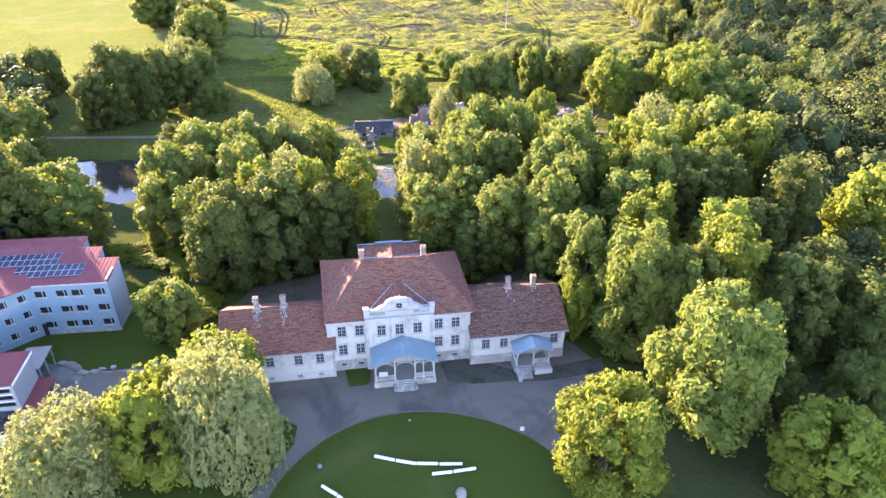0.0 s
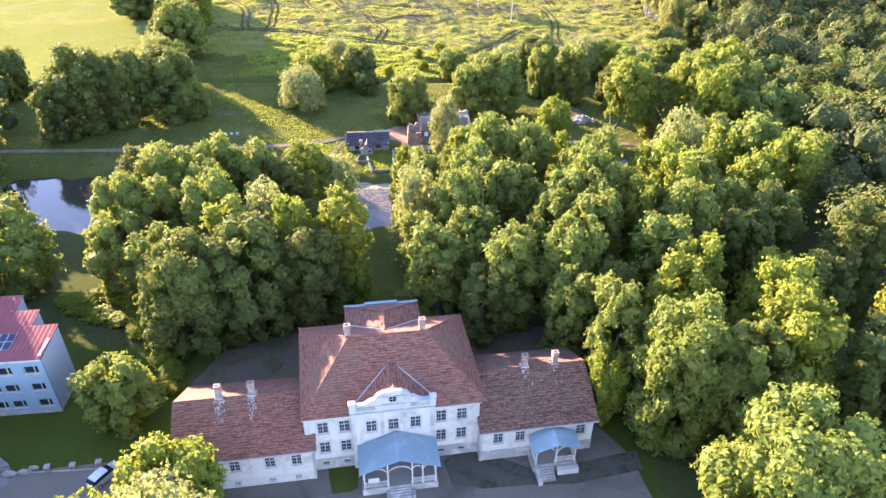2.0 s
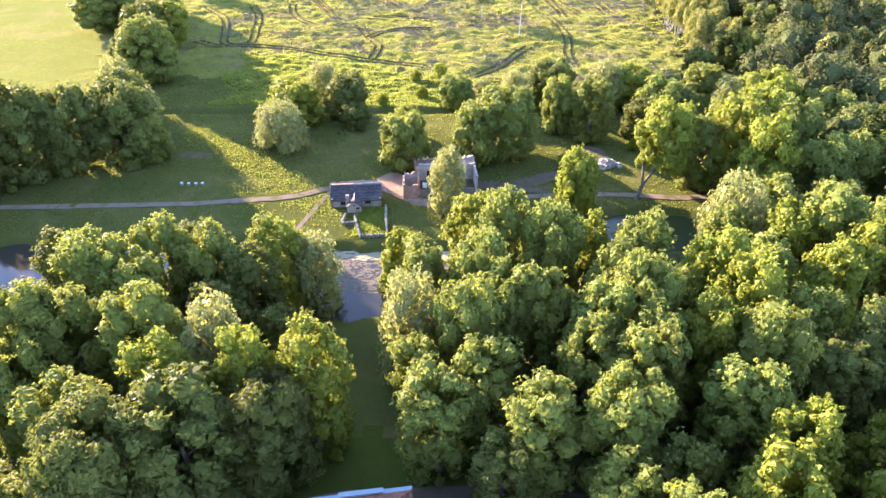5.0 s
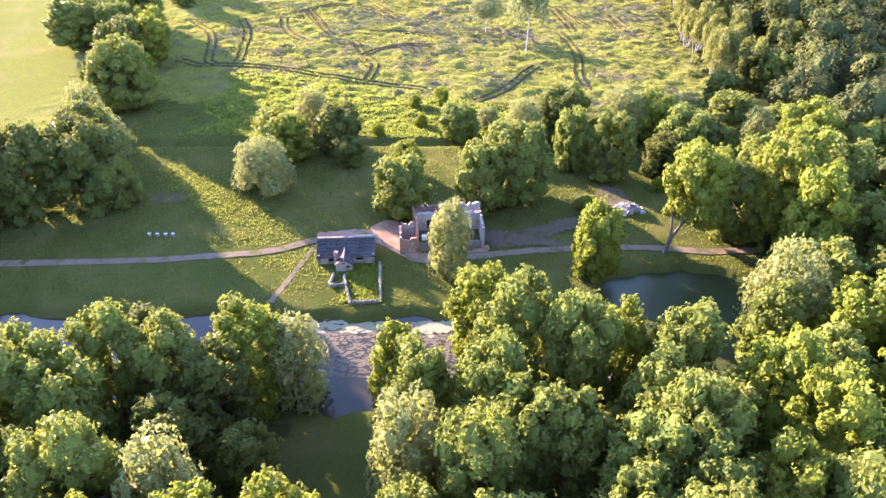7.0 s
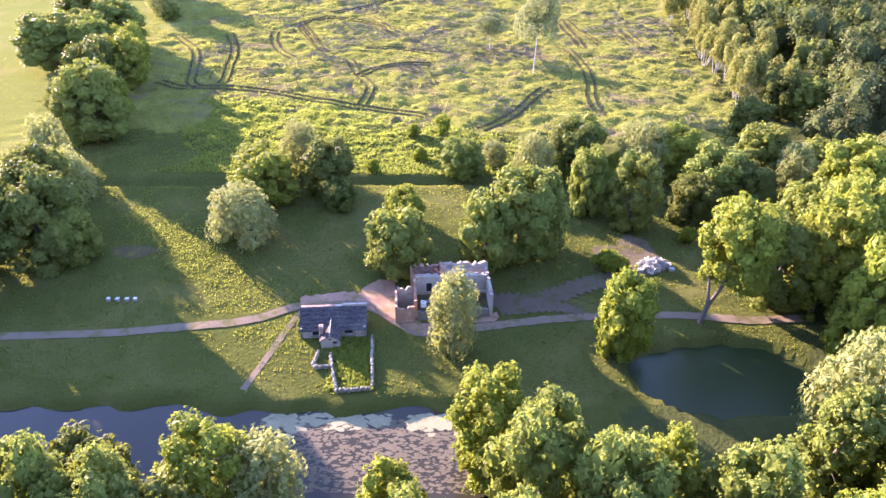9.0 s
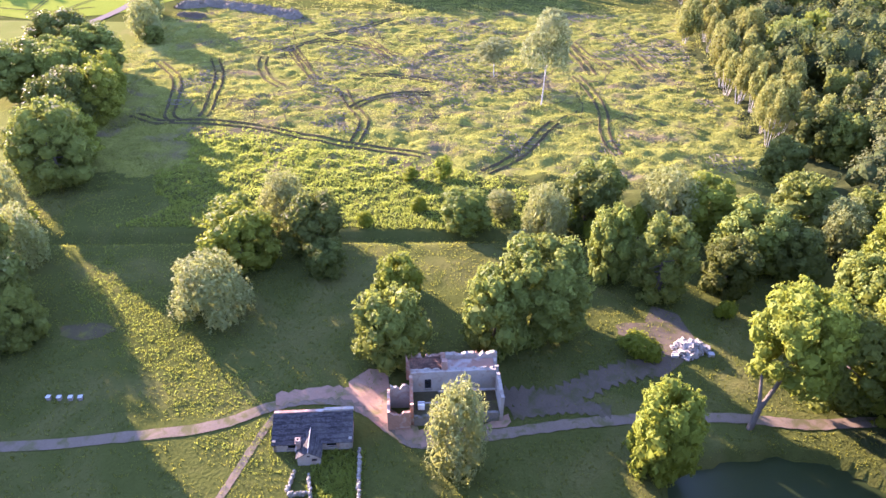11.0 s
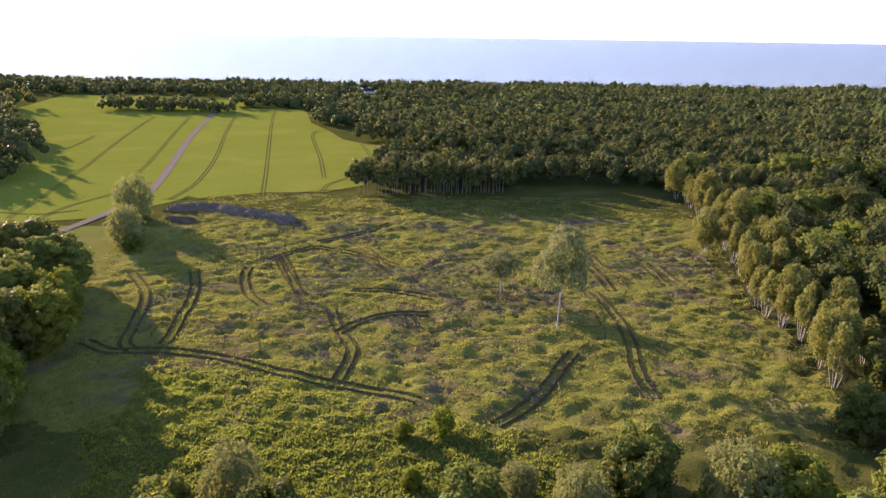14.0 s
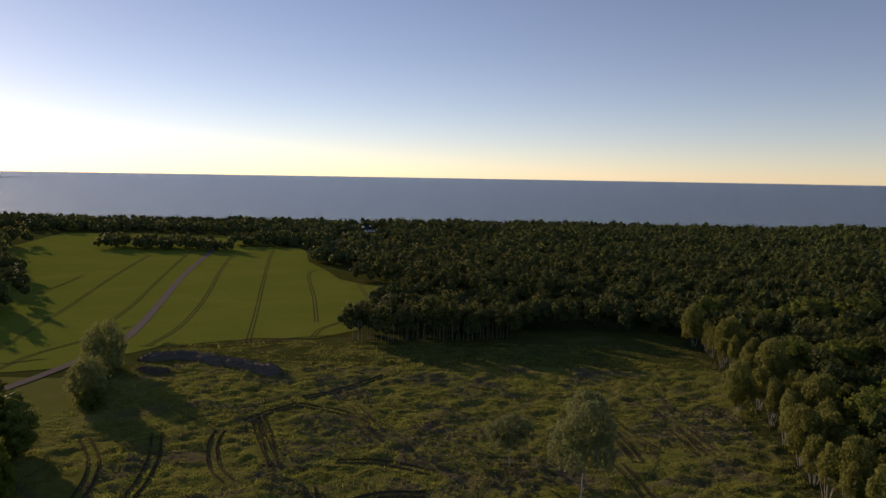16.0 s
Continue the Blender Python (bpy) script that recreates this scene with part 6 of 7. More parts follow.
def forked_tree():
    """A tree leaning over the pool, its pale trunk forked low."""
    crown, _, h0, r0 = prototype("y", 1, NEAR, 3)
    t = empty("broadleaf_tree", pose(51, 192, on_ground(46, 186.5)), "leaning broadleaf tree with a low forked trunk", "tree", "trees by the hut")
    bm = bmesh.new()
    for a, b, r, q in (((-7.5, -7.5, -0.5), (-6.4, -6.4, 3.0), 0.5, 0.42), ((-6.4, -6.4, 3.0), (-2.2, -3.2, 7.5), 0.36, 0.24), ((-6.4, -6.4, 3.0), (-6.2, -3.6, 8.0), 0.32, 0.2), ((-2.2, -3.2, 7.5), (1.5, 0.5, 11), 0.22, 0.08), ((-6.2, -3.6, 8.0), (-2.5, 1.5, 11), 0.2, 0.08)):
        rod(bm, a, b, r, q, 8)
    part("trunk", bm, BARK, t, "forked trunk")
    o = new("crown", crown)
    o.parent, o.matrix_basis = t, Matrix.Translation((-2.2, -3.4, 6.0)) @ Matrix.Diagonal((6.6 / r0, 6.6 / r0, 15.6 / h0, 1))


forked_tree()


for k in range(46):
    y = 284 + 4.1 * k
    x = float(clearing_side(y)) + (5 if k % 2 else 15) + tree_rng.uniform(-2.5, 2.5)
    tree(x, y, tree_rng.uniform(12, 16), tree_rng.uniform(3.6, 5.0), "b", tree_rng, LOW, "trees east of the clearing")


def forest(name, spots, label, quads, leaf, seed, h0=13.0, r0=5.6, even=False):
    """A wood of many trees in one mesh: each an inner mass, coloured as if shaded, and sprays of leaves."""
    rng = np.random.default_rng(seed)
    verts, faces, index, base = [], [], [], 0
    for x, y in spots:
        start = len(faces)
        h = h0 * (0.5 + 1.0 * float(cloud(x, y, 0.02, 2))) * rng.uniform(0.72, 1.2)
        r = r0 * (0.55 + 0.75 * rng.random() ** 1.5)
        if even:
            h, r = h0 * rng.uniform(0.88, 1.1), r0 * rng.uniform(0.85, 1.15)
        z = on_ground(x, y)
        n = 4 if quads > 60 else 3
        u = np.array((0.42, 0.58, 0.72, 0.84))[:n] + rng.uniform(-0.06, 0.06, n)
        a = rng.uniform(0, 2 * math.pi) + np.arange(n) * 2.2 + rng.uniform(-0.5, 0.5, n)
        away = r * np.array((0.45, 0.5, 0.42, 0.12))[:n] * rng.uniform(0.6, 1.3, n)
        cs = np.column_stack((x + away * np.cos(a), y + away * np.sin(a), z + h * u))
        rs = r * np.array((0.66, 0.6, 0.56, 0.46))[:n] * rng.uniform(0.8, 1.2, n)
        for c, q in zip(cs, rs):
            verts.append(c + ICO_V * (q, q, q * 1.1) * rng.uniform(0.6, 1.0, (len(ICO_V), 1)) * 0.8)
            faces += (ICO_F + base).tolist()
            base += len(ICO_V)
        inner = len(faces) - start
        pick = rng.integers(0, n, quads)
        d = sphere_points(quads, rng)
        d[:, 2] = np.where(d[:, 2] < -0.4, -d[:, 2], d[:, 2])
        p = cs[pick] + d * (rs[pick] * rng.uniform(0.72, 1.12, quads))[:, None] * (1, 1, 1.15)
        v = leaf_sprays(p, d + (0, 0, 0.35), leaf, rng, 1.2, 0.0, 0.28)
        verts.append(v)
        faces += (np.arange(len(v)).reshape(-1, 3) + base).tolist()
        base += len(v)
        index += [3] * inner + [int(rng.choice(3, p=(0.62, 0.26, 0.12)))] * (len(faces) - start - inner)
    ob = mesh_object(name, np.concatenate(verts).tolist(), faces, [LEAF["far"], LEAF["d"], LEAF["b"], INNER_SHADE], index=index)
    return tagged(ob, label, "forest", kind="stuff")


def spread(x0, x1, y0, y1, step, keep, seed):
    rng = np.random.default_rng(seed)
    out = []
    for y in np.arange(y0, y1, step):
        for x in np.arange(x0, x1, step):
            p = (x + rng.uniform(-0.6, 0.6) * step, y + rng.uniform(-0.6, 0.6) * step)
            if keep(*p):
                out.append(p)
    return out


def in_view(x, y, margin=40):
    """Within the fan of land that the flight looks over, with a margin for shadows."""
    return abs(x) < 0.72 * max(0, y + 25) + margin


def field_edge(y):
    """Where the crop ends and the eastern wood begins."""
    return float(np.interp(y, [470, 520, 560, 624, 634, 658, 700, 754, 832, 850], [-42, -48, -36, -27, -57, -79, -95, -121, -140, -150]))


def east_wood(x, y):
    if not in_view(x, y):
        return False
    if y < 485:
        return x > clearing_side(y) + 23 and y > 262 or x > 92 and 60 < y <= 262 or (x > 70 and y < 160)
    if y < 520 and 25 < x < 112:
        return y > 496 + 0.05 * x
    if -166 < x < -82 and 895 < y < 1125 and math.sin(12.9 * x + 78.2 * y) < 0.72:
        return False
    return x > field_edge(y) + 3


STANDS = [p for s in (EAST_BIRCHES, EAST_BIRCHES_B, MEADOW_EDGE, MEADOW_EDGE_B, PARK_EAST, DITCH_THICKET_B, DITCH_THICKET, POND_TREES) for p in s]


def free(x, y):
    return all(math.hypot(x - p[0], y - p[1]) > 0.9 * p[3] + 2 for p in STANDS)


forest("wood_east_near", spread(60, 190, 40, 485, 8.6, lambda x, y: east_wood(x, y) and free(x, y), 1), "dense mixed woodland east of the clearing", 400, 0.5, 1, 17, 6.6)
forest("wood_east_middle", spread(-60, 420, 485, 720, 9, lambda x, y: east_wood(x, y) and not (-20 < y - 500 < 0 and 25 < x < 112), 2), "dense dark mixed woodland beyond the clearing", 90, 0.82, 2, 16, 7.2)
forest("wood_east_far", spread(-170, 900, 720, 1190, 13, east_wood, 3), "distant dark woodland running down to the coast", 30, 1.4, 3, 14, 9.4)
forest("wood_coast", spread(-900, -140, 850, 1190, 14, lambda x, y: in_view(x, y) and y > (990 if x < -232 else 862) + 12 * math.sin(x * 0.03), 4), "distant belt of trees along the coast", 24, 1.5, 4, 13, 9.2)
forest("wood_west", spread(-700, -226, 485, 860, 13, lambda x, y: in_view(x, y) and x < -np.interp(y, [480, 553, 612, 660, 760, 860], [232, 239, 285, 318, 400, 425]), 5), "dark woodland west of the crop field", 70, 1.1, 5, 19, 8.5)
forest("wood_belt", spread(-345, -205, 818, 862, 7.5, lambda x, y: y > 822 - 0.1 * (x + 340) and (x < -238 or y < 835), 7), "dark belt of trees across the crop field", 90, 0.9, 7, 12, 5.6)
forest("wood_west_near", spread(-320, -118, 180, 300, 10, lambda x, y: x < -118 - 0.8 * (y - 190) and y < 235, 6), "woodland west of the meadow", 200, 0.65, 6, 14, 6.3)


def stand_trunks():
    """Bare pale trunks along the edge of the tall stand beside the crop field."""
    rng = random.Random(21)
    bm = bmesh.new()
    for i in range(46):
        x = -44 + 75 * i / 46 + rng.uniform(-0.6, 0.6)
        y = 476 + 0.12 * (x + 44) + rng.uniform(0, 7)
        z = on_ground(x, y)
        rod(bm, (x, y, z - 0.3), (x + rng.uniform(-0.5, 0.5), y + rng.uniform(-0.3, 0.3), z + rng.uniform(7, 11)), 0.15, 0.09, 5)
    tagged(part("stand_trunks", bm, WOOD_GREY), "pale bare trunks along the woodland edge", "trunks", kind="stuff")


stand_trunks()
forest("wood_stand", spread(-47, 34, 481, 500, 5.6, lambda x, y: True, 8), "tall narrow stand of trees beside the crop field", 260, 0.5, 8, 16.5, 4.2, True)

# ---- crop field with its road and wheel lines ----
sheet("field_crop", [(-260, 445), (-182, 417), (-150, 428), (-128, 462), (-91, 480), (-62, 482), (-44, 500), (-47, 520), (-34, 560), (-26, 624), (-57, 636), (-79, 660), (-95, 700), (-121, 754), (-140, 832), (-150, 858), (-215, 862), (-232, 985), (-470, 985), (-440, 862), (-425, 760), (-315, 612), (-258, 553), (-246, 500)], CROP, "bright green crop field", 0.16, "field", 9)
ribbon("road_field", [(-166, 372), (-160, 390), (-156.7, 401.9), (-151.7, 428.2), (-149.9, 452.6), (-150.1, 481.2), (-165.8, 547.2), (-198.2, 672.2), (-228.7, 815.6), (-236, 850)], 4.4, ROAD, "pale gravel road through the crop field", 0.26, 10, 0.03, "road")


LINES_WEST = (
    [(-187.7, 424.4), (-195.1, 460.6), (-214.4, 543.2), (-239.9, 639.1), (-260.1, 722.1), (-273.0, 781.5)],
    [(-164.3, 474.2), (-172.3, 506.6), (-182.6, 554.9), (-204.0, 637.4), (-225.1, 719.0), (-247.4, 813.1)],
    [(-133, 462), (-134.2, 502.2), (-148.8, 577.2), (-177.5, 690.2), (-198.9, 782.3)],
    [(-136.9, 463), (-118.2, 464), (-93.7, 471.6), (-70.9, 482.4), (-54.6, 488.2)],
    [(-254.6, 578.2), (-260.8, 623.9), (-268.6, 658.7)],
    [(-174.4, 422), (-173.6, 446.0), (-164.3, 474.2), (-158, 500)],
    [(-240, 447), (-185, 432), (-165, 440)],
)
LINES_EAST = (
    [(-91.0, 470.7), (-103.6, 526.9), (-126.4, 624.4), (-159.1, 765.9), (-174, 840)],
    [(-68.4, 517.2), (-82.6, 583.0), (-103.3, 667.3), (-106.0, 698.1), (-96, 706)],
    [(-63.9, 480.9), (-63.0, 500.4), (-56.1, 515.1), (-48.1, 526.4)],
    [(-62.3, 640), (-46.9, 576.0), (-40, 545)],
    [(-42, 622), (-41.5, 576.4), (-46, 552)],
)


def wheel_lines():
    for pts in LINES_WEST + LINES_EAST:
        for off in (-0.9, 0.9):
            ob = mesh_object("wheel_line", *ribbon_mesh([(x + off, y) for x, y in pts], 0.55, 0.24, 14, 0.0, 2), MUD)
            tagged(ob, "dark wheel line through the green crop", "track", "wheel lines in the crop", "structure")


wheel_lines()


small_rng = random.Random(31)
SMALL_RUTS = []
for _ in range(150):
    x, y, a = small_rng.uniform(-80, 80), small_rng.uniform(296, 420), small_rng.choice((0.1, 0.3, 1.2, 2.2, 2.9)) + small_rng.uniform(-0.3, 0.3)
    if x < clearing_side(y) - 8:
        turn, line = small_rng.uniform(-0.25, 0.25), [(x, y)]
        for _ in range(small_rng.randint(3, 6)):
            a += turn
            line.append((line[-1][0] + 4 * math.cos(a), line[-1][1] + 4 * math.sin(a)))
        SMALL_RUTS.append(line)


def beside(pts, off, n):
    """A smooth line at a constant distance beside another."""
    mid = curve_points(pts, n)
    out = []
    for i, q in enumerate(mid):
        t = mid[min(i + 1, len(mid) - 1)] - mid[max(i - 1, 0)]
        out.append(q + off * np.array((-t[1], t[0])) / (np.linalg.norm(t) + 1e-9))
    return out


RUT_POINTS = np.concatenate([np.array(beside(p, off, 12)) for p in RUT_LINES for off in (-1.3, 1.3)])


def ruts():
    """Deep wheel ruts left by forestry machines: a dark trough between low thrown-up rims."""
    for k, pts in enumerate(RUT_LINES):
        for off in (-1.3, 1.3):
            line = beside(pts, off, 18)
            verts, faces = [], []
            for i, q in enumerate(line):
                t = line[min(i + 1, len(line) - 1)] - line[max(i - 1, 0)]
                s = np.array((-t[1], t[0])) / (np.linalg.norm(t) + 1e-9)
                j = 0.05 * math.sin(3.1 * i + k)
                wide = 0.66 + 0.16 * math.sin(0.37 * i + 2 * k) + 0.12 * math.sin(1.3 * i + off)
                for w, z in ((-0.66, -0.02), (-0.42, 0.36 + j), (-0.24, 0.1), (0.24, 0.1), (0.42, 0.36 - j), (0.66, -0.02)):
                    p = q + s * w * wide
                    verts.append((p[0], p[1], on_ground(p[0], p[1]) + z))
                if i:
                    faces += [((i - 1) * 6 + m, (i - 1) * 6 + m + 1, i * 6 + m + 1, i * 6 + m) for m in range(5)]
            tagged(mesh_object("wheel_rut", verts, faces, MUD, smooth=True), "deep dark wheel rut in the cleared ground", "rut", "wheel ruts in the clearing", "structure")


ruts()
for line in SMALL_RUTS:
    tagged(mesh_object("wheel_rut", *ribbon_mesh(line, 0.34, 0.2, 8, 0.4, 3), MUD, smooth=True), "shallow dark wheel rut in the cleared ground", "rut", "wheel ruts in the clearing", "structure")


# ---- grass, herbs and felling waste ----
def tufts(name, spots, material, label, size, blades, seed, upright=0.75, width=0.8):
    """Many small tufts: upright sprays of leaf blades in one mesh."""
    rng = np.random.default_rng(seed)
    xy = np.repeat(np.array(spots), blades, axis=0) + rng.normal(0, size * 0.35, (len(spots) * blades, 2))
    z = np.array([on_ground(x, y) for x, y in spots]).repeat(blades)
    s = size * rng.uniform(0.5, 1.3, len(xy)) * np.repeat(rng.uniform(0.6, 1.3, len(spots)), blades)
    a = rng.uniform(0, 2 * math.pi, len(xy))
    lean = rng.normal(0, 1 - upright, (len(xy), 2))
    side = np.column_stack((np.cos(a), np.sin(a), np.zeros(len(a)))) * (s * 0.5)[:, None]
    foot = np.column_stack((xy, z - 0.05))
    tip = foot + np.column_stack((lean * s[:, None], s))
    v = np.stack((foot - side * width, foot + side * width, tip), axis=1).reshape(-1, 3)
    f = np.arange(len(v)).reshape(-1, 3).tolist()
    tagged(mesh_object(name, v.tolist(), f, material), label, "grass", kind="stuff")


def scatter(n, x0, x1, y0, y1, keep, seed):
    rng = np.random.default_rng(seed)
    x, y = rng.uniform(x0, x1, n), rng.uniform(y0, y1, n)
    k = keep(x, y) & (in_pond(x, y) < 0.1)
    return np.column_stack((x[k], y[k]))


def off_track(x, y):
    line = np.interp(x, [-150, -63, -48, -35, -26, -19, -13, -8, -4, 6, 27, 64], [176, 180.3, 182, 184.2, 188.3, 189.6, 187.8, 183.4, 181.4, 183, 186.2, 186])
    return np.abs(y - line) > 1.7


def off_ruts(x, y, d=1.5):
    keep = np.ones(len(x), bool)
    for p in RUT_POINTS:
        keep &= np.hypot(x - p[0], y - p[1]) > d
    return keep


def herb_edge(x):
    """The upper edge of the herb slope, along the long curved rut."""
    return np.interp(x, [-125, -93, -54, -25, -5, 10, 25], [290, 300, 300, 289, 279, 272, 262])


def thinning(x, y, near, width):
    """True ever more rarely over the last metres before an edge."""
    return (np.sin(x * 91.7 + y * 57.3) * 43758.5) % 1.0 < np.clip((near - y + 2.5 * waves(x, y, 0.4)) / width, 0, 1)


def patchy(x, y, s, level):
    return waves(x, y, s) + 0.6 * waves(x + 17, y - 5, 2.3 * s) > level


def waste(x, y):
    """Where felled branches cover the ground."""
    return (cloud(x, y, 0.07, 1) > 0.6) & (y > herb_edge(x) + 4)


def clearing_grass(x, y, seed, level):
    """Grass in mounds and strips, with bare gaps between."""
    return (x < clearing_side(y) + 3) & (x > -125) & (cloud(x * 0.55, y, 0.3, seed) > level) & (~waste(x, y) | (cloud(x, y, 0.5, 9) > 0.62)) & (y > herb_edge(x) - 2) & off_ruts(x, y, 0.55)


tufts("grass_clearing", scatter(105000, -125, 115, 262, 478, lambda x, y: clearing_grass(x, y, 5, 0.56), 1), GRASS_DRY, "pale dry grass tufts on the cleared land", 0.34, 3, 1, 0.6, 0.6)
tufts("grass_green", scatter(160000, -125, 112, 262, 478, lambda x, y: clearing_grass(x, y, 6, 0.46), 2), GRASS_BLADE, "fresh green grass tufts on the cleared land", 0.31, 3, 2, 0.55, 0.62)
tufts("grass_tall", scatter(60000, -120, 108, 262, 470, lambda x, y: clearing_grass(x, y, 11, 0.6), 21), GRASS_BLADE, "tall seeding grass in clumps on the cleared land", 0.72, 3, 21, 0.6, 0.3)
tufts("herbs_yard", scatter(2600, -19, -12, 168, 180, lambda x, y: x > -19, 19), HERB, "weeds growing inside the stone yard", 0.4, 3, 19, 0.5)
tufts("herbs_meadow", scatter(42000, -115, 24, 241, 302, lambda x, y: thinning(x, y, herb_edge(x), 14) & (x > -70 + 8 * waves(x, y, 0.2)) & (y > 241 + 0.03 * x) & off_ruts(x, y, 0.5), 3), HERB, "thick leafy herbs on the slope", 0.44, 4, 3, 0.5, 0.75)
tufts("grass_meadow", scatter(75000, -115, 66, 167, 300, lambda x, y: off_track(x, y) & (np.hypot((x + 18) / 7, (y - 181) / 6) > 1) & (np.hypot((x - 1) / 12, (y - 191) / 8) > 1) & patchy(x, y, 0.3, -0.8) & ((y < 239) | (x < -62)), 4), GRASS_MEADOW, "uncut meadow grass", 0.27, 3, 4, 0.6, 0.55)
tufts("grass_west", scatter(24000, -210, -112, 222, 330, lambda x, y: patchy(x, y, 0.3, -0.8), 14), GRASS_BLADE, "pale uncut hay grass", 0.24, 2, 14, 0.6, 0.5)
# brighter weeds only along the sun's streak, so their colour adds to its light
tufts("herbs_rough", scatter(15000, -70, -14, 176, 232, lambda x, y: off_track(x, y) & (np.abs(x + y - 154) < 7 + 3 * waves(x, y, 0.5)), 5), HERB, "taller weeds, brighter than the grass, along the meadow's sunlit streak", 0.25, 4, 5, 0.5, 0.6)


def slash():
    """Heaps of cut branches left from felling."""
    rng = np.random.default_rng(8)
    spots = scatter(30000, -90, 100, 270, 435, lambda x, y: (x < clearing_side(y) - 4) & waste(x, y), 9)
    verts, faces = [], []
    for x, y in spots:
        z = on_ground(x, y)
        a, length = rng.uniform(0, math.pi), rng.uniform(0.5, 1.8)
        d = np.array((math.cos(a), math.sin(a), rng.uniform(-0.1, 0.25)))
        n = np.array((-d[1], d[0], 0))
        c = np.array((x, y, z + rng.uniform(0.1, 0.4)))
        w = rng.uniform(0.04, 0.11)
        b = len(verts)
        for e in (-1, 1):
            verts += [tuple(c + d * e * length / 2 + n * w), tuple(c + d * e * length / 2 - n * w), tuple(c + d * e * length / 2 + np.array((0, 0, 1.6 * w)))]
        faces += [(b, b + 1, b + 4, b + 3), (b + 1, b + 2, b + 5, b + 4), (b + 2, b, b + 3, b + 5)]
    tagged(mesh_object("felling_waste", verts, faces, BRUSH), "grey cut branches scattered over the cleared land", "brushwood", kind="stuff")


slash()


def brush_heap(name, pts, width, top, label, seed):
    """A long heap of cut brushwood: an uneven bank bristling with twigs."""
    rng = np.random.default_rng(seed)
    line = curve_points(pts, 10)
    n, verts, faces = 9, [], []
    for i, q in enumerate(line):
        t = line[min(i + 1, len(line) - 1)] - line[max(i - 1, 0)]
        s = np.array((-t[1], t[0])) / (np.linalg.norm(t) + 1e-9)
        end = min(1.0, 0.25 + min(i, len(line) - 1 - i) * 0.3)
        for k in range(n):
            u = k / (n - 1) * 2 - 1
            p = q + s * u * width / 2 * end
            verts.append((p[0], p[1], on_ground(p[0], p[1]) - 0.1 + top * end * (1 - u * u) ** 0.7 * rng.uniform(0.7, 1.25)))
        if i:
            faces += [((i - 1) * n + k, (i - 1) * n + k + 1, i * n + k + 1, i * n + k) for k in range(n - 1)]
    m = len(verts)
    for _ in range(len(line) * 60):
        b = np.array(verts[rng.integers(0, m)])
        d = rng.normal(size=3)
        d[2] = abs(d[2]) * 0.8
        d /= np.linalg.norm(d)
        w = np.cross(d, rng.normal(size=3))
        w *= 0.12 / np.linalg.norm(w)
        k = len(verts)
        e = b + d * rng.uniform(0.5, 1.5)
        verts += [tuple(b + w), tuple(b - w), tuple(e)]
        faces.append((k, k + 1, k + 2))
    return tagged(mesh_object(name, verts, faces, BRUSH), label, "brushwood", kind="stuff")


brush_heap("brushwood_heap", [(-127, 441), (-112, 447), (-96, 441), (-80, 434), (-64, 424)], 9, 2.6, "long grey-brown heap of cut brushwood", 3)
brush_heap("brushwood_heap", [(-121, 428), (-114, 426), (-108, 424)], 6, 1.2, "low grey-brown heap of cut brushwood", 4)

# ---- loose things ----


def thing(name, bm, material, label, category, group=""):
    return tagged(part(name, bm, material), label, category, group)


for k, (a, b) in enumerate((((-8.3, 58.8), (-5.7, 58.15)), ((-5.5, 58.1), (-2.9, 57.6)), ((-2.8, 57.65), (-0.1, 57.6)), ((0.1, 57.55), (3.0, 57.6)), ((-0.8, 56.0), (1.7, 56.35)), ((1.9, 56.4), (4.7, 56.9)), ((-14.4, 54.1), (-12.4, 52.8)), ((-12.2, 52.6), (-10.4, 51.2)))):
    bm = bmesh.new()
    rod(bm, (*a, -3.86), (*b, -3.86), 0.2, 0.2, 10)
    thing("painted_log", bm, WHITE_PAINT, "white painted log lying on the lawn", "log", "logs on the lawn")
for x, y, r in ((2.8, 53.0, 0.75), (-15.2, 57.2, 0.35), (-4.1, 65.2, 0.18)):
    bm = bmesh.new()
    bmesh.ops.create_icosphere(bm, subdivisions=2, radius=r)
    for v in bm.verts:
        v.co = v.co * (1 + 0.15 * noise.noise(v.co * 2)) * 1.0 + Vector((x, y, -4.15 + r * 0.5))
    thing("boulder", bm, STONE, "pale rounded boulder on the lawn", "stone")
post = empty("signpost", pose(11.1, 62.6, -4.1), "thin signpost with small white plates on the lawn edge", "sign")
bm = bmesh.new()
rod(bm, (0, 0, -0.1), (0, 0, 1.7), 0.04, 0.04, 8)
part("pole", bm, WOOD_GREY, post)
for z in (1.15, 1.55):
    part("plate", boxes((-0.28, 0.28, -0.06, -0.03, z - 0.12, z + 0.12)), WHITE_PAINT, post)
for i, x in enumerate((-60.7, -59.1, -57.4, -55.9)):
    hive = empty("beehive", pose(x, 189.4, on_ground(x, 189.4), 0, 0, 4 * i), "small pale wooden beehive in the grass", "beehive", "beehives in the meadow")
    part("body", boxes((-0.28, 0.28, -0.28, 0.28, 0.0, 0.6), bevel=0.02), WOOD_GREY, hive)
    part("lid", boxes((-0.33, 0.33, -0.33, 0.33, 0.6, 0.7), bevel=0.02), ALU, hive)


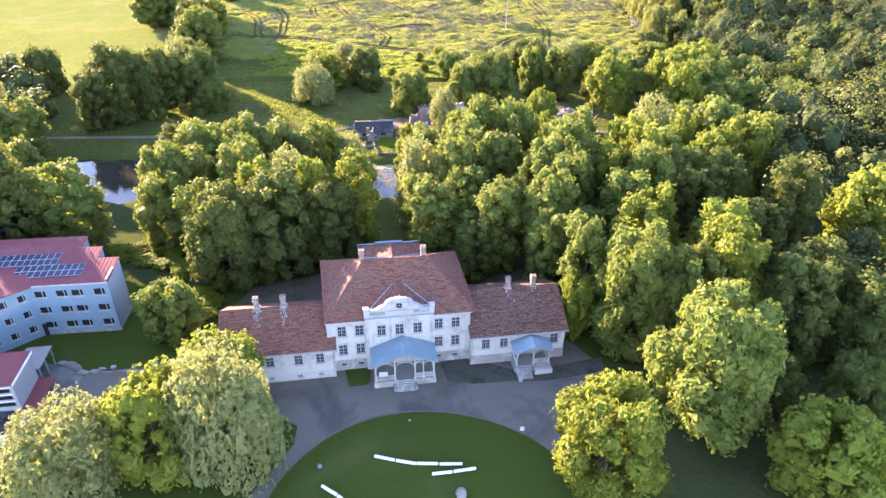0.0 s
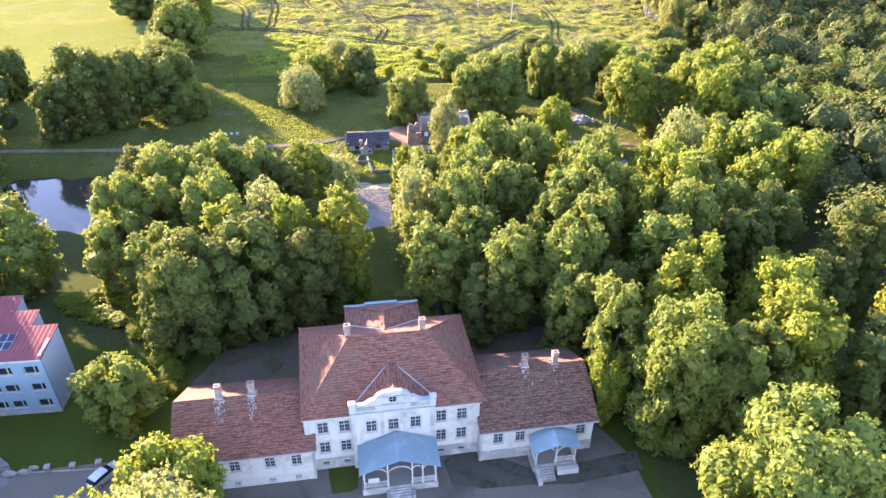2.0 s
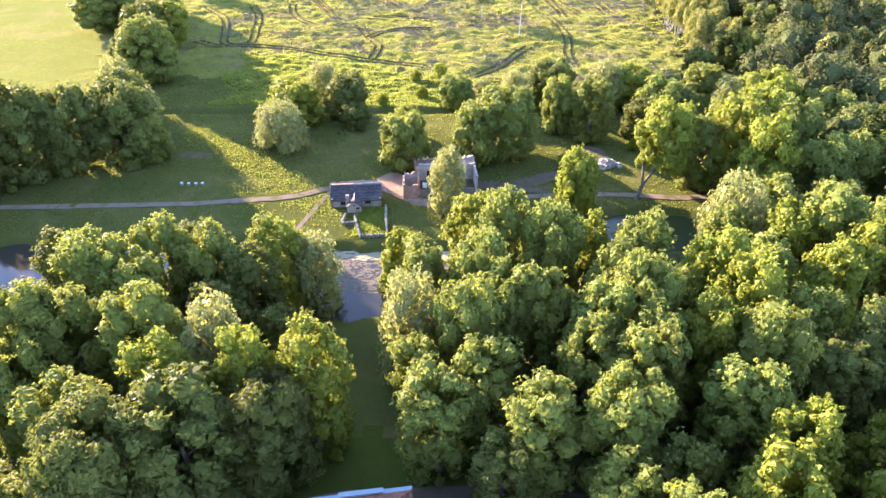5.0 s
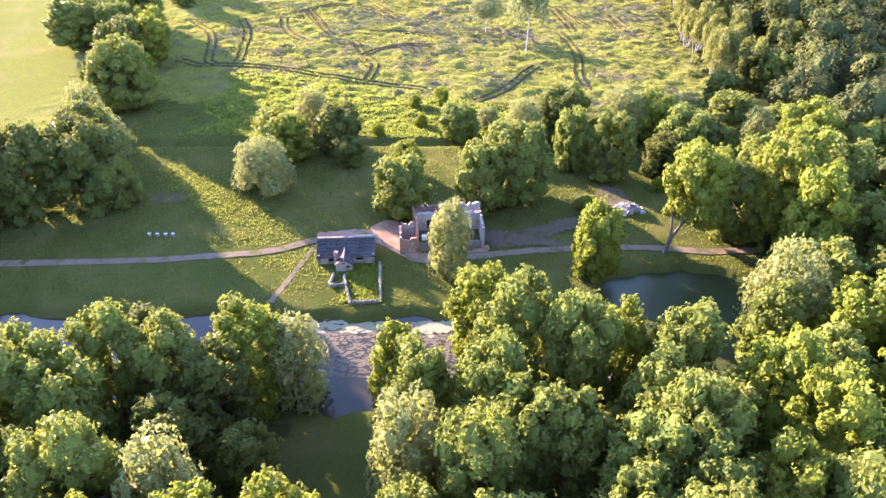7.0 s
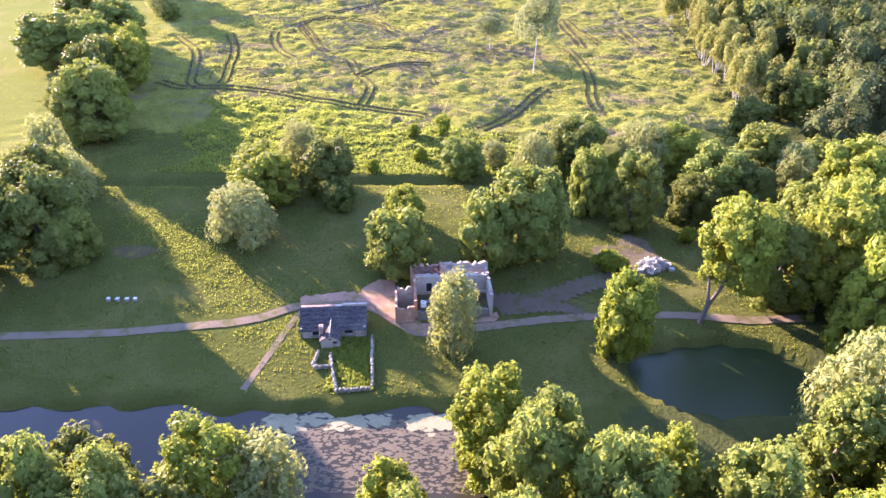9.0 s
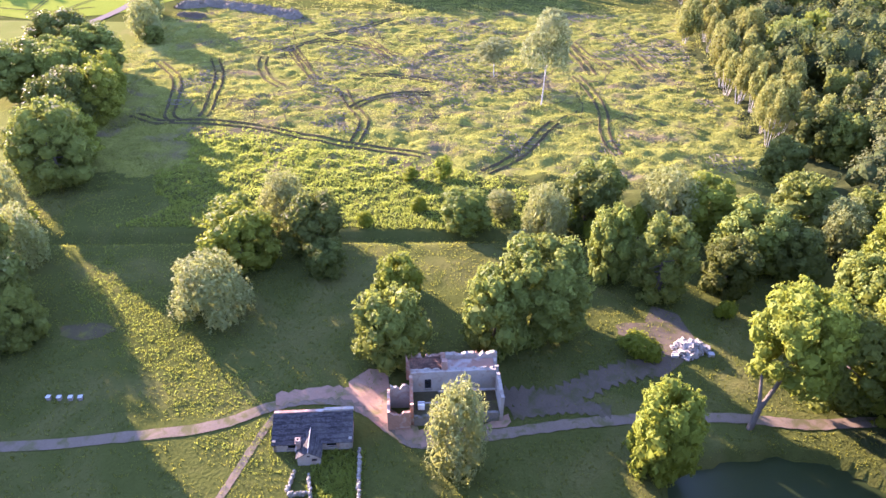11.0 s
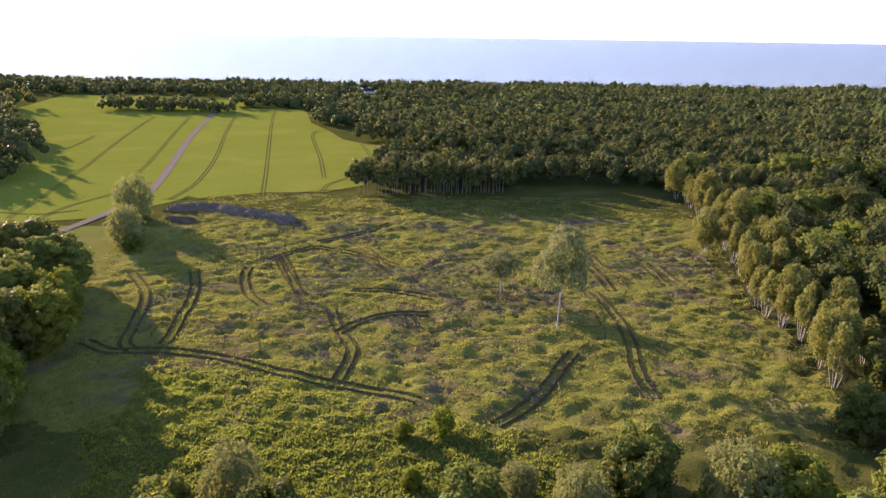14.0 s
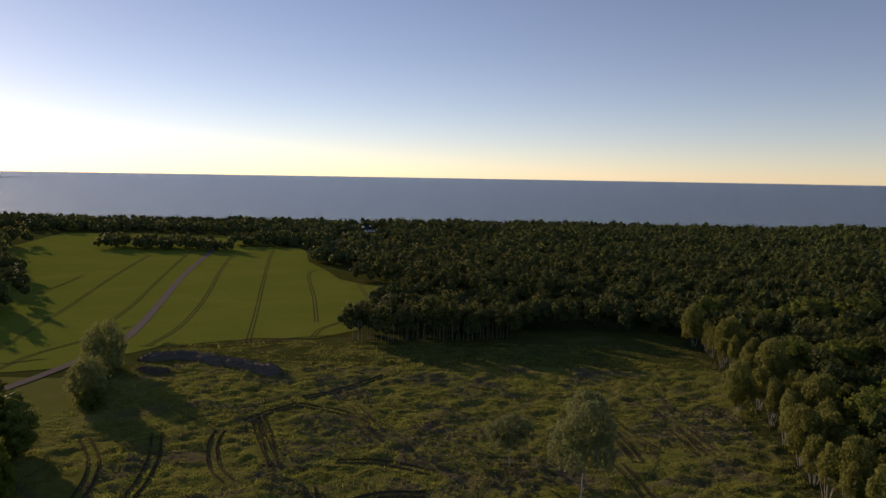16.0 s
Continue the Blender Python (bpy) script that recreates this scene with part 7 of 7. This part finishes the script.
def rubble_heap(x, y, r, top, seed):
    heap = empty("rubble_heap", pose(x, y, on_ground(x, y)), "heap of broken white plaster, boards and stone", "rubble")
    rng = random.Random(seed)
    part("mound", boxes((-r * 0.55, r * 0.55, -r * 0.5, r * 0.5, -0.3, top * 0.5), bevel=0.4), STONE, heap)
    cube = boxes((-0.5, 0.5, -0.35, 0.35, -0.12, 0.12))
    first = part("fragment", cube, RUBBLE, heap)
    for i in range(150):
        a, q = rng.uniform(0, 6.28), rng.random() ** 0.6
        m = pose(r * q * math.cos(a), r * 0.8 * q * math.sin(a), 0.1 + top * (1 - q) * rng.uniform(0.6, 1.1), rng.uniform(-60, 60), rng.uniform(-60, 60), rng.uniform(0, 360)) @ Matrix.Scale(rng.uniform(0.35, 1.1), 4)
        if i == 0:
            first.matrix_basis = m
        else:
            again(first, heap, m)


rubble_heap(40.3, 201.5, 3.2, 1.6, 5)
for k, (x, y) in enumerate(((37.2, 199.9), (43.2, 200.1))):
    thing("foam_block", boxes((x - 0.5, x + 0.5, y - 0.4, y + 0.4, on_ground(x, y) - 0.05, on_ground(x, y) + 0.5), bevel=0.04), GREY_PLASTER, "white block lying beside the rubble", "block")
for i, (x, y, r) in enumerate(((-57.2, 76.4, 0.6), (-56.0, 76.2, 0.7), (-55.0, 75.6, 0.75), (-54.1, 74.9, 0.6), (-53.2, 74.3, 0.7), (-51.6, 74.6, 0.6), (-50.7, 75.2, 0.45))):
    bm = bmesh.new()
    bmesh.ops.create_icosphere(bm, subdivisions=2, radius=r)
    for v in bm.verts:
        v.co = Vector((v.co.x * 1.4, v.co.y * 0.7, v.co.z * 0.6)) * (1 + 0.35 * noise.noise(v.co * 2.2 + Vector((i, 0, 0)))) + Vector((x, y, -4.05))
    thing("boulder", bm, STONE, "grey broken stone along the yard edge", "stone", "stones along the yard edge")
for x, y in ((-48.8, 75.0), (-45.8, 75.3), (-42.8, 75.8)):
    bollard = empty("brick_bollard", pose(x, y, -4.2, 0, 0, 12), "short red brick bollard along the yard edge", "bollard", "bollards along the yard")
    part("shaft", boxes((-0.3, 0.3, -0.3, 0.3, -0.1, 0.7), bevel=0.03), RUIN_BRICK, bollard)
    part("cap", boxes((-0.36, 0.36, -0.36, 0.36, 0.7, 0.82), bevel=0.03), PLINTH, bollard)
part_kerb = part("kerb", boxes((-51, -30, 75.3, 75.45, -4.3, -4.05)), PLINTH)
part_kerb.matrix_basis = Matrix.Translation((-40.5, 75.3, 0)) @ Matrix.Rotation(radians(4.5), 4, "Z") @ Matrix.Translation((40.5, -75.3, 0))
tagged(part_kerb, "low grey kerb between yard and grass", "kerb", kind="structure")


def parked_car(x, y, turn):
    """A small hatchback: rounded body, glass, lamps and four wheels."""
    car = empty("car", pose(x, y, -4.16, 0, 0, turn), "silver hatchback car parked in the yard", "car")

    def hull(name, sections, material, parent, label=""):
        bm = bmesh.new()
        rings = []
        for u, w0, z0, w1, z1 in sections:
            rings.append([bm.verts.new(p) for p in ((u, -w0, z0), (u, w0, z0), (u, w1, z1), (u, -w1, z1))])
        for p, q in zip(rings, rings[1:]):
            for k in range(4):
                bm.faces.new((p[k], p[(k + 1) % 4], q[(k + 1) % 4], q[k]))
        bm.faces.new(rings[0])
        bm.faces.new(rings[-1][::-1])
        bmesh.ops.bevel(bm, geom=bm.edges[:], offset=0.04, segments=2, affect="EDGES")
        return part(name, bm, material, parent, label)

    body = hull("body", [(-2.05, 0.72, 0.35, 0.66, 0.8), (-1.85, 0.84, 0.25, 0.78, 0.93), (0.7, 0.86, 0.22, 0.80, 0.92), (1.7, 0.84, 0.25, 0.74, 0.78), (2.05, 0.70, 0.35, 0.62, 0.62)], CAR_SILVER, car)
    hull("roof", [(-1.6, 0.66, 1.36, 0.6, 1.42), (-0.4, 0.68, 1.42, 0.62, 1.48), (0.35, 0.66, 1.38, 0.58, 1.43)], CAR_SILVER, car)
    hull("windows", [(-1.95, 0.72, 0.9, 0.7, 0.94), (-1.55, 0.76, 0.9, 0.63, 1.37), (0.32, 0.76, 0.9, 0.63, 1.38), (1.05, 0.72, 0.88, 0.7, 0.92)], GLASS, car, "dark car windows")
    for u in (-1.3, 1.3):
        for s in (-1, 1):
            bm = bmesh.new()
            rod(bm, (u, s * 0.68, 0.31), (u, s * 0.86, 0.31), 0.31, 0.31, 18)
            wheel = part("wheel", bm, DARK, car, "black rubber tyre")
            bm = bmesh.new()
            rod(bm, (u, s * 0.86, 0.31), (u, s * 0.875, 0.31), 0.19, 0.17, 14)
            part("rim", bm, ALU, wheel)
    for s in (-1, 1):
        part("headlight", boxes((1.86, 2.02, s * 0.52 - 0.14, s * 0.52 + 0.14, 0.58, 0.7), bevel=0.02), WHITE_PAINT, car)
        part("tail_light", boxes((-2.06, -1.98, s * 0.6 - 0.08, s * 0.6 + 0.08, 0.6, 0.84), bevel=0.02), RED_SHEET, car)
    part("bumper", boxes((1.95, 2.1, -0.62, 0.62, 0.3, 0.48), bevel=0.03), DARK, body)


parked_car(-41.3, 73.9, 62)
pole = empty("power_pole", pose(79.3, 521, on_ground(79.3, 521)), "grey wooden power pole with a crossarm", "pole")
bm = bmesh.new()
rod(bm, (0, 0, -0.5), (0, 0, 11), 0.22, 0.16, 8)
part("post", bm, WOOD_GREY, pole)
part("crossarm", boxes((-4.5, 0.6, -0.1, 0.1, 9.8, 10.1)), WOOD_GREY, pole)


def cottage(x, y, turn, w, d, label):
    """A small distant house with a gable roof."""
    h = empty("cottage", pose(x, y, on_ground(x, y) - 0.3, 0, 0, turn), label, "house", "houses by the coast")
    holes = [(k * w / 4 - 0.6, k * w / 4 + 0.6, 1.3, 2.7) for k in (1, 2, 3)]
    bm = bmesh.new()
    pierced(bm, w, 0, 3.4, 0.3, holes, Matrix.Translation((-w / 2, -d / 2, 0)))
    part("wall", bm, WHITE_PAINT, h)
    part("wall", boxes((-w / 2, w / 2, d / 2 - 0.3, d / 2, 0, 3.4), (-w / 2, -w / 2 + 0.3, -d / 2 + 0.3, d / 2 - 0.3, 0, 3.4), (w / 2 - 0.3, w / 2, -d / 2 + 0.3, d / 2 - 0.3, 0, 3.4)), WHITE_PAINT, h)
    for a, b, z0, z1 in holes:
        part("window", boxes((a - w / 2, b - w / 2, -d / 2 + 0.1, -d / 2 + 0.16, z0, z1)), GLASS, h)
    for s in (1, -1):
        bm = bmesh.new()
        q = [(-w / 2 - 0.4, -s * (d / 2 + 0.4), 3.35), (w / 2 + 0.4, -s * (d / 2 + 0.4), 3.35), (w / 2 + 0.4, 0, 3.4 + d * 0.42), (-w / 2 - 0.4, 0, 3.4 + d * 0.42)]
        slab(bm, q if s > 0 else q[::-1], 0.2)
        part("roof", bm, SLATE, h)


ribbon("road_coast", [(-165, 1128), (-150, 1090), (-130, 1033), (-103, 976), (-70, 940)], 5, ROAD, "pale road between distant houses", 0.15, 6, 0.03, "road")
for x, y, turn, w, d in ((-103, 1073, 8, 14, 9), (-128, 1105, -5, 12, 8), (-91, 1110, 12, 16, 9), (-143, 1112, 3, 10, 8)):
    cottage(x, y, turn, w, d, "small distant white house with a dark roof")
mast = empty("radio_mast", pose(690, 1175, -26), "slender red and white lattice mast", "mast")
bm = bmesh.new()
for a in (0, 2.1, 4.2):
    rod(bm, (2 * math.cos(a), 2 * math.sin(a), 0), (0.6 * math.cos(a), 0.6 * math.sin(a), 62), 0.35, 0.25, 5)
part("lattice", bm, WHITE_PAINT, mast)
